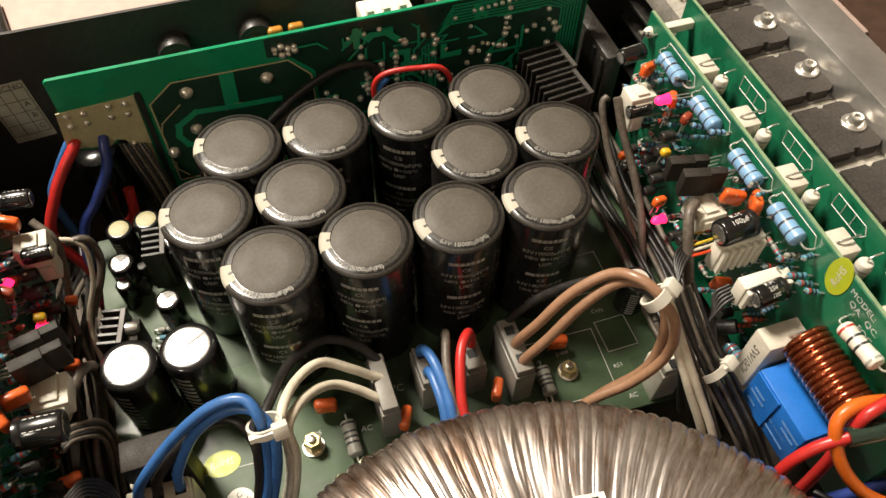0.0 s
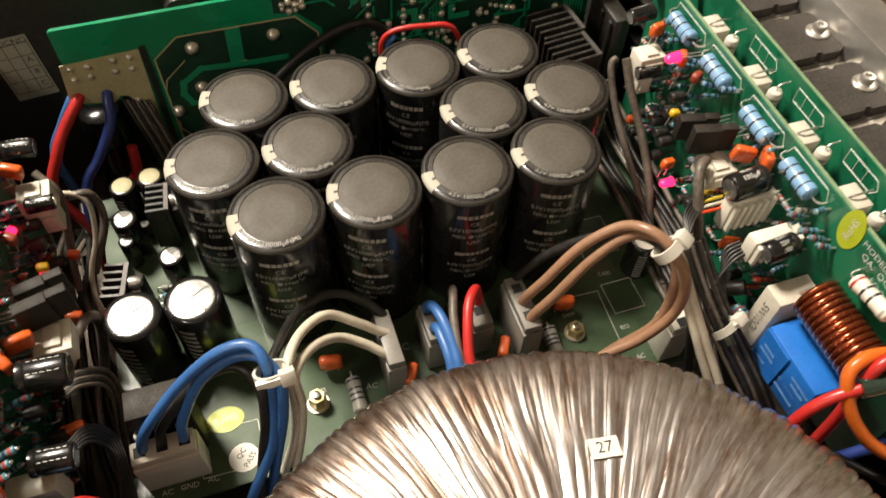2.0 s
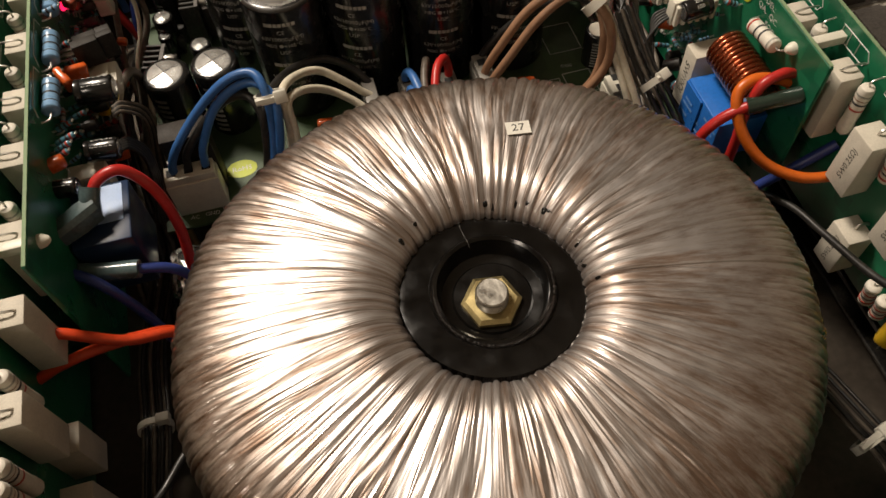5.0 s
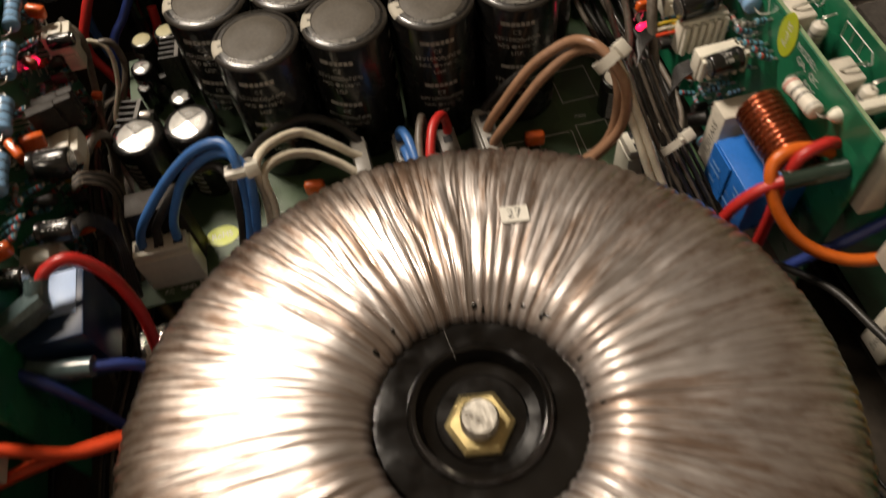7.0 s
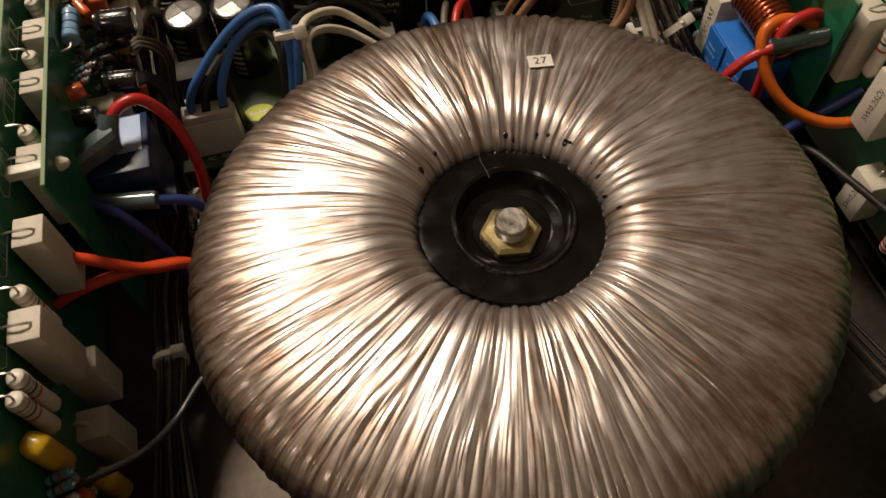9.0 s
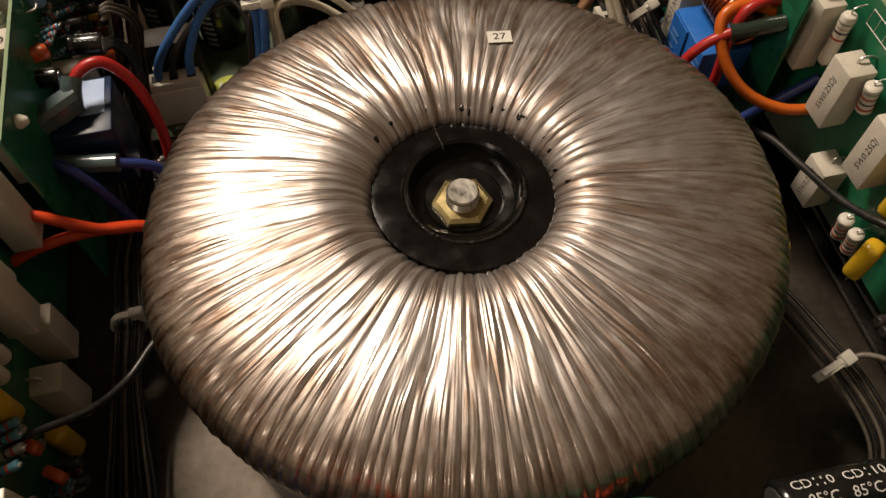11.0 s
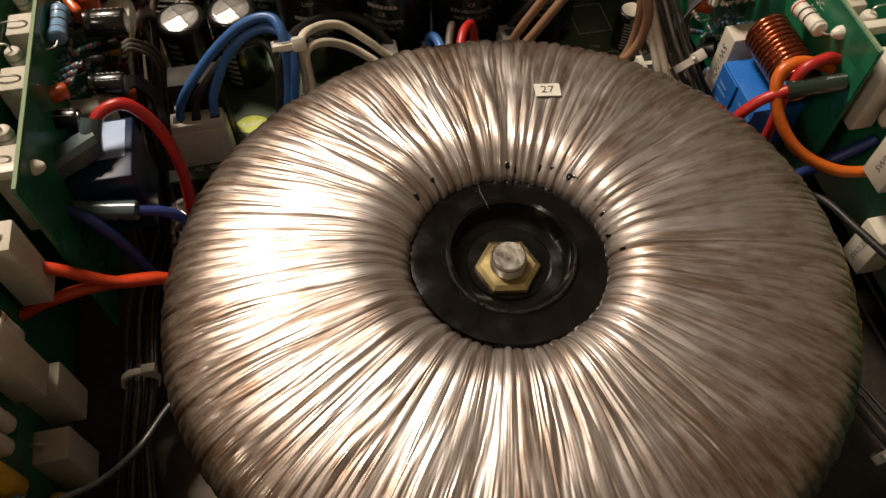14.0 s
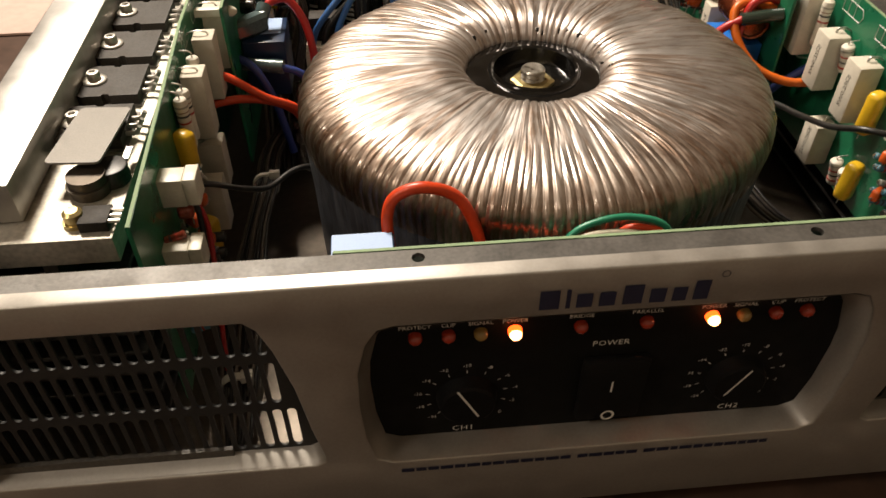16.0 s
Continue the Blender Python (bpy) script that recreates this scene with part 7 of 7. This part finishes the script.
for k in range(5):
    o = 0.0013 * (k - 2)
    wire([(0.1160, 0.1385 + o, 0.0560), (0.1080, 0.1370 + o, 0.0600), (0.1010, 0.1310 + o, 0.0600), (0.0970 + o * 0.5, 0.1200, 0.0560), (0.0985 + o, 0.1080, 0.0460)], 0.0007, W_BLACK, "thin black ribbon wire to the driver board", "ribbon wires to the driver boards", 6, 6)
    wire([(0.1160, 0.1160 + o, 0.0590), (0.1100, 0.1150 + o, 0.0560), (0.1050 + o, 0.1080, 0.0480), (0.1040 + o, 0.1000, 0.0400)], 0.0007, W_BLACK, "thin black ribbon wire to the driver board", "ribbon wires to the driver boards", 6, 6)
    wire([(-0.1210, 0.1330 + o, 0.0560), (-0.1170, 0.1370 + o, 0.0540), (-0.1110 + o * 0.3, 0.1400 + o, 0.0420), (-0.1130 + o, 0.1300, 0.0200), (-0.1180 + o, 0.1150, -0.005)], 0.0008, W_BLACK if k % 2 else W_GREY, "thin black ribbon wire to the driver board", "ribbon wires to the driver boards", 6, 6)
    wire([(-0.1210, 0.1120 + o, 0.0560), (-0.1160, 0.1180 + o, 0.0520), (-0.1125 + o * 0.3, 0.1180 + o, 0.0380), (-0.1170 + o, 0.1080, 0.0100)], 0.0008, W_BLACK, "thin black ribbon wire to the driver board", "ribbon wires to the driver boards", 6, 6)
wire([(0.1160, 0.2220, 0.0600), (0.1130, 0.2200, 0.0560), (0.1130, 0.2062, 0.0400), (0.1145, 0.1875, 0.0250), (0.1170, 0.1740, 0.0120), (0.1150, 0.1500, 0.0060), (0.1060, 0.1300, 0.0080)], 0.0016, W_GREY, "grey sleeved cable down the driver board", "grey signal cables")
wire([(0.1180, 0.2180, 0.0620), (0.1190, 0.2093, 0.0500), (0.1220, 0.1971, 0.0350), (0.1220, 0.1820, 0.0200), (0.1150, 0.1600, 0.0080), (0.1080, 0.1350, 0.0080)], 0.0019, W_GREY, "grey sleeved cable down the driver board", "grey signal cables")
wire([(0.1160, 0.1500, 0.0700), (0.1110, 0.1460, 0.0710), (0.1085, 0.1400, 0.0660), (0.1080, 0.1330, 0.0560), (0.1060, 0.1220, 0.0420), (0.1040, 0.1120, 0.0250)], 0.0021, W_GREY, "grey sleeved cable with a split end", "grey signal cables")
for k, m in enumerate((W_YELLOW, W_WHITE, W_VERMILION)):
    wire([(0.1085, 0.1370 - 0.0015 * k, 0.0625 - 0.0012 * k), (0.1130, 0.1365 - 0.0015 * k, 0.0635 - 0.0014 * k), (0.1185, 0.1375 - 0.0015 * k, 0.0620 - 0.0012 * k)], 0.0007, m, "thin coloured signal wire to a cream plug", "thin coloured signal wires", 6)
for pts, r, m, lab in (
    ([(-0.1281, 0.2312, 0.0550), (-0.1215, 0.2235, 0.0480), (-0.1246, 0.2171, 0.0300), (-0.1270, 0.2021, 0.0120), (-0.1180, 0.1700, 0.0)], 0.0017, W_GREY, "grey sleeved cable bundle at the board's edge"),
    ([(-0.1308, 0.2251, 0.0460), (-0.1209, 0.2293, 0.0420), (-0.1147, 0.2273, 0.0360), (-0.1167, 0.2199, 0.0220), (-0.1228, 0.2076, 0.0100), (-0.1190, 0.1800, 0.0)], 0.0012, W_WHITE, "thin ivory signal cable at the board's edge"),
    ([(-0.1210, 0.2293, 0.0400), (-0.1128, 0.2297, 0.0380), (-0.1121, 0.2261, 0.0240), (-0.1214, 0.2115, 0.0100)], 0.0017, W_GREY, "grey sleeved cable bundle at the board's edge"),
    ([(-0.1228, 0.1605, 0.0560), (-0.1184, 0.1566, 0.0520), (-0.1203, 0.1512, 0.0460), (-0.1257, 0.1469, 0.0400)], 0.0010, W_WHITE, "thin ivory wire at the driver board"),
    ([(-0.1201, 0.1559, 0.0500), (-0.1213, 0.1536, 0.0440), (-0.1252, 0.1498, 0.0380)], 0.0009, W_YELLOW, "thin yellow wire at the driver board"),
    ([(-0.1199, 0.1546, 0.0480), (-0.1156, 0.1634, 0.0480), (-0.1133, 0.1668, 0.0400), (-0.1183, 0.1625, 0.0200), (-0.1230, 0.1563, 0.0040)], 0.0020, W_GREY, "grey sleeved cable at the driver board")):
    wire(pts, r, m, lab, "signal cables on the left side", 8)
wire([(-0.1095, 0.2750, 0.0520), (-0.1113, 0.2700, 0.0514), (-0.1192, 0.2640, 0.0439), (-0.1250, 0.2580, 0.0366), (-0.1314, 0.2500, 0.0217), (-0.1230, 0.2420, 0.0000), (-0.1240, 0.2350, -0.020)], 0.0024, W_RED, "thick red wire from the rear board", "thick wires at the rear board")
wire([(-0.0985, 0.2750, 0.0520), (-0.0992, 0.2700, 0.0499), (-0.1013, 0.2640, 0.0413), (-0.1104, 0.2580, 0.0291), (-0.1182, 0.2520, 0.0216), (-0.1220, 0.2440, 0.0060), (-0.1240, 0.2400, -0.020)], 0.0023, W_NAVY, "thick blue wire from the rear board", "thick wires at the rear board")
wire([(-0.1120, 0.2780, 0.0500), (-0.1155, 0.2760, 0.0465), (-0.1224, 0.2740, 0.0370), (-0.1304, 0.2720, 0.0225), (-0.1290, 0.2680, 0.0000)], 0.0020, W_BLUE, "thick blue wire from the rear board", "thick wires at the rear board")
wire([(-0.0960, 0.2600, 0.0300), (-0.0975, 0.2560, 0.0180), (-0.1030, 0.2540, 0.0100), (-0.1060, 0.2520, -0.010)], 0.0024, W_RED, "short red wire loop near the rear board", "thick wires at the rear board")
for k in range(7):
    o = 0.0016 * k
    wire([(-0.0935 + o, 0.2712, 0.0470 - o * 0.3), (-0.0915 + o, 0.2670, 0.0400), (-0.0880 + o, 0.2620, 0.0250), (-0.0860 + o * 0.9, 0.2585, 0.0080)], 0.0007, W_GREY if k % 2 else W_BLACK, "thin dark ribbon wire from the rear board", "ribbon wires at the rear board", 6, 5)
single("dark_can", turned(bmesh.new(), (-0.1080, 0.2860, FZ), (-0.1080, 0.2860, 0.0330), [(0, 0.0105), (0.055, 0.0105), (0.061, 0.0090), (0.063, 0.0060)], 28), BLACK_GLOSS, "glossy black moulded part behind the wires", "filter")
wire([(-0.0420, 0.2550, 0.0400), (-0.0300, 0.2600, 0.0500), (-0.0140, 0.2660, 0.0580), (0.0040, 0.2695, 0.0640), (0.0180, 0.2700, 0.0640), (0.0240, 0.2690, 0.0560), (0.0260, 0.2660, 0.0400)], 0.0019, W_BLACK, "black insulated cable behind the capacitors", "cables behind the capacitors")
wire([(-0.0420, 0.2590, 0.0340), (-0.0250, 0.2640, 0.0450), (-0.0100, 0.2690, 0.0500)], 0.0016, W_GREY, "grey insulated cable behind the capacitors", "cables behind the capacitors")
wire([(0.0185, 0.2530, 0.0500), (0.0180, 0.2545, 0.0640), (0.0235, 0.2545, 0.0700), (0.0369, 0.2510, 0.0725), (0.0480, 0.2480, 0.0710), (0.0560, 0.2490, 0.0500)], 0.0012, W_RED, "thin red wire over the capacitors", "cables behind the capacitors")
wire([(0.0205, 0.2535, 0.0500), (0.0205, 0.2540, 0.0630), (0.0240, 0.2535, 0.0680)], 0.0012, W_BLUE, "thin blue wire over the capacitors", "cables behind the capacitors")
G5 = "coloured wires at the sides of the transformer"
wire([(0.1000, 0.0520, 0.0300), (0.1030, 0.0545, 0.0480), (0.1105, 0.0550, 0.0580), (0.1199, 0.0535, 0.0640), (0.1240, 0.0530, 0.0650)], 0.0021, W_RED, "red wire running into a green sleeve", G5)
single("shrink_sleeve", tube(bmesh.new(), [(0.1190, 0.0537, 0.0638), (0.1304, 0.0518, 0.0660), (0.1390, 0.0508, 0.0670)], 0.0034, 14, 6), SHRINK, "dark green translucent shrink sleeve over a joint", "insulation", "insulating boots and sleeves", angle=70)
wire([(0.1390, 0.0588, 0.0705), (0.1329, 0.0578, 0.0730), (0.1243, 0.0565, 0.0700), (0.1205, 0.0545, 0.0580), (0.1195, 0.0520, 0.0450), (0.1180, 0.0500, 0.0200)], 0.0021, W_RED, "red wire looping over a green sleeve", G5)
wire([(0.1390, 0.0590, 0.0655), (0.1336, 0.0600, 0.0680), (0.1234, 0.0605, 0.0700), (0.1167, 0.0579, 0.0660), (0.1176, 0.0489, 0.0550), (0.1251, 0.0391, 0.0450), (0.1391, 0.0309, 0.0400), (0.1560, 0.0273, 0.0400)], 0.0023, W_ORANGE, "orange wire in a wide loop to the output board", G5)
wire([(0.1580, 0.0396, 0.0440), (0.1442, 0.0407, 0.0330), (0.1300, 0.0450, 0.0150), (0.1200, 0.0500, -0.010)], 0.0022, W_NAVY, "dark blue wire to the output board", G5)
wire([(-0.1275, 0.0830, 0.0640), (-0.1231, 0.0870, 0.0690), (-0.1144, 0.0892, 0.0690), (-0.1068, 0.0870, 0.0570), (-0.1035, 0.0810, 0.0400), (-0.1050, 0.0740, 0.0200), (-0.1080, 0.0680, -0.005)], 0.0022, W_RED, "red wire arching out of a teal boot", G5)
wire([(-0.1200, 0.0613, 0.0455), (-0.1100, 0.0618, 0.0410), (-0.1045, 0.0623, 0.0330), (-0.1020, 0.0640, 0.0150), (-0.1020, 0.0650, -0.010)], 0.0020, W_NAVY, "dark blue wire from a shrink sleeve", G5)
wire([(-0.1480, 0.0660, 0.0500), (-0.1400, 0.0615, 0.0510), (-0.1320, 0.0570, 0.0470), (-0.1240, 0.0530, 0.0300), (-0.1180, 0.0500, 0.0)], 0.0021, W_NAVY, "dark blue wire bending to the floor", G5)
wire([(-0.1560, 0.0355, 0.0550), (-0.1531, 0.0360, 0.0560), (-0.1427, 0.0349, 0.0560), (-0.1254, 0.0326, 0.0450), (-0.1110, 0.0369, 0.0350), (-0.1050, 0.0400, 0.0200), (-0.1020, 0.0420, 0.0)], 0.0021, W_VERMILION, "orange-red wire from transformer to output board", G5)
wire([(-0.1560, 0.0270, 0.0430), (-0.1480, 0.0290, 0.0450), (-0.1353, 0.0318, 0.0450), (-0.1210, 0.0356, 0.0400), (-0.1115, 0.0400, 0.0300), (-0.1040, 0.0420, 0.0100)], 0.0021, W_VERMILION, "orange-red wire from transformer to output board", G5)
wire([(-0.1030, 0.0010, 0.0250), (-0.1080, -0.0040, 0.0280), (-0.1133, -0.0089, 0.0290), (-0.1220, -0.0207, 0.0300), (-0.1305, -0.0326, 0.0390), (-0.1430, -0.0400, 0.0480), (-0.1560, -0.0430, 0.0480)], 0.0013, W_BLACK, "black wire from transformer to output board", G5)
wire([(0.1240, 0.0480, 0.0200), (0.1339, 0.0266, 0.0300), (0.1366, 0.0060, 0.0360), (0.1377, -0.0190, 0.0450), (0.1414, -0.0376, 0.0550), (0.1560, -0.0480, 0.0560)], 0.0015, W_BLACK, "black wire along the output board", G5)
wire([(0.1300, -0.0640, 0.0020), (0.1400, -0.0640, 0.0080), (0.1500, -0.0740, 0.0120), (0.1560, -0.0820, 0.0120)], 0.0012, W_GREY, "grey wire from the ribbon to the output board", G5)
wire([(-0.1440, -0.0690, 0.0720), (-0.1400, -0.0720, 0.0600), (-0.1400, -0.0800, 0.0300), (-0.1420, -0.0900, 0.0)], 0.0011, W_BLACK, "thin black wire from a cream plug", G5)
wire([(-0.1440, -0.0680, 0.0690), (-0.1380, -0.0720, 0.0520), (-0.1390, -0.0820, 0.0200), (-0.1400, -0.0920, -0.010)], 0.0011, W_RED, "thin red wire from a cream plug", G5)
G6 = "wires behind the front panel"
wire([(-0.0687, -0.1030, 0.0434), (-0.0690, -0.0990, 0.0594), (-0.0692, -0.0950, 0.0704), (-0.0657, -0.0930, 0.0774), (-0.0557, -0.0935, 0.0809), (-0.0436, -0.0935, 0.0749), (-0.0365, -0.0990, 0.0594), (-0.0360, -0.1040, 0.0414)], 0.0022, W_VERMILION, "orange-red wire looping behind the front panel", G6)
wire([(-0.0500, -0.1130, 0.0624), (-0.0400, -0.1110, 0.0634), (-0.0200, -0.1110, 0.0614), (0.0, -0.1120, 0.0534), (0.0080, -0.1150, 0.0334)], 0.0019, W_VERMILION, "orange-red wire behind the front panel", G6)
wire([(-0.0150, -0.1130, 0.0514), (-0.0063, -0.1070, 0.0654), (0.0038, -0.1052, 0.0704), (0.0160, -0.1050, 0.0714), (0.0283, -0.1070, 0.0674), (0.0340, -0.1120, 0.0534)], 0.0013, W_GREEN, "green wire looping behind the front panel", G6)
wire([(0.0000, -0.1130, 0.0514), (0.0117, -0.1050, 0.0634), (0.0191, -0.1060, 0.0674), (0.0317, -0.1090, 0.0634), (0.0360, -0.1140, 0.0514)], 0.0013, W_VERMILION, "orange wire looping behind the front panel", G6)
wire([(-0.0170, -0.1150, 0.0494), (-0.0061, -0.1090, 0.0634), (0.0059, -0.1080, 0.0674), (0.0228, -0.1090, 0.0644), (0.0300, -0.1140, 0.0494)], 0.0013, W_WHITE, "ivory wire looping behind the front panel", G6)

# ---- behind the amplifier on the table ----
CLOTH = mat("pinkish_white_cloth", (0.50, 0.37, 0.32), 0.85, 0, 0.08, 14, 0.3, 300)
single("white_cloth", box(bmesh.new(), -0.42, 0.40, 0.330, 0.66, -0.0598, -0.0570, 0.0012), CLOTH, "pinkish white cloth spread behind the amplifier", "cloth")
for k, x in enumerate((-0.1500, -0.1380)):
    wire([(x, 0.3080, 0.030), (x - 0.004, 0.3300, 0.020), (x - 0.016, 0.3700, -0.020), (x - 0.030, 0.4300, -0.050), (x - 0.050, 0.5400, -0.0530)], 0.0042, W_BLACK, "black mains cable behind the amplifier", "cables behind the amplifier")
for k, m in enumerate((W_BLACK, W_RED, W_BLUE)):
    wire([(-0.0560 + 0.006 * k, 0.3080, 0.010), (-0.0560 + 0.008 * k, 0.3400, 0.0), (-0.0500 + 0.012 * k, 0.4000, -0.045), (-0.0400 + 0.02 * k, 0.5000, -0.0545)], 0.0022, m, "thin speaker wire behind the amplifier", "cables behind the amplifier")

# dark cable runs that fill the gaps beside the boards
G7 = "dark cable runs beside the main board"
rc = random.Random(31)
for k in range(9):
    x = -0.1215 - 0.0022 * k + rc.uniform(-0.001, 0.001)
    wire([(x, 0.2600, rc.uniform(-0.025, 0.0)), (x + rc.uniform(-0.003, 0.003), 0.2200, rc.uniform(-0.005, 0.012)), (x + rc.uniform(-0.003, 0.003), 0.1800, rc.uniform(0.0, 0.020)), (x + rc.uniform(-0.002, 0.003), 0.1400, rc.uniform(-0.005, 0.018)), (x + 0.002, 0.1050, rc.uniform(-0.02, 0.004)), (x + 0.004, 0.0700, -0.0265)], 0.0013, W_BLACK if k % 4 else W_GREY, "black insulated cable running beside the board", G7, 8, 6)
    x = 0.1080 + 0.0030 * k + rc.uniform(-0.001, 0.001)
    wire([(x, 0.2850, 0.012), (x + rc.uniform(-0.003, 0.003), 0.2500, rc.uniform(0.010, 0.026)), (x + rc.uniform(-0.004, 0.003), 0.2100, rc.uniform(0.008, 0.018)), (x * 0.99 + rc.uniform(-0.003, 0.002), 0.1700, rc.uniform(0.008, 0.016)), (x * 0.975, 0.1350, rc.uniform(0.008, 0.014)), (0.1060 + 0.001 * k, 0.1050, 0.010), (0.1100 + 0.0008 * k, 0.0850, -0.010)], 0.0013, W_BLACK if k % 4 else W_GREY, "black insulated cable running beside the board", G7, 8, 6)
# made-up black ribbed box, added to keep the rear right corner dark
ob = thing("fan_shroud", (0.1330, 0.2740, FZ), "dark ribbed filler added to darken the rear corner", "fan")
part("shell", box(bmesh.new(), 0.1290, 0.1380, 0.2480, 0.3040, FZ, 0.0560, 0.002), BLACK, ob)
for k in range(6):
    part("rib", box(bmesh.new(), 0.1278, 0.1289, 0.2500 + 0.009 * k, 0.2530 + 0.009 * k, FZ + 0.002, 0.0540, 0.0004, 1), BLACK, ob)
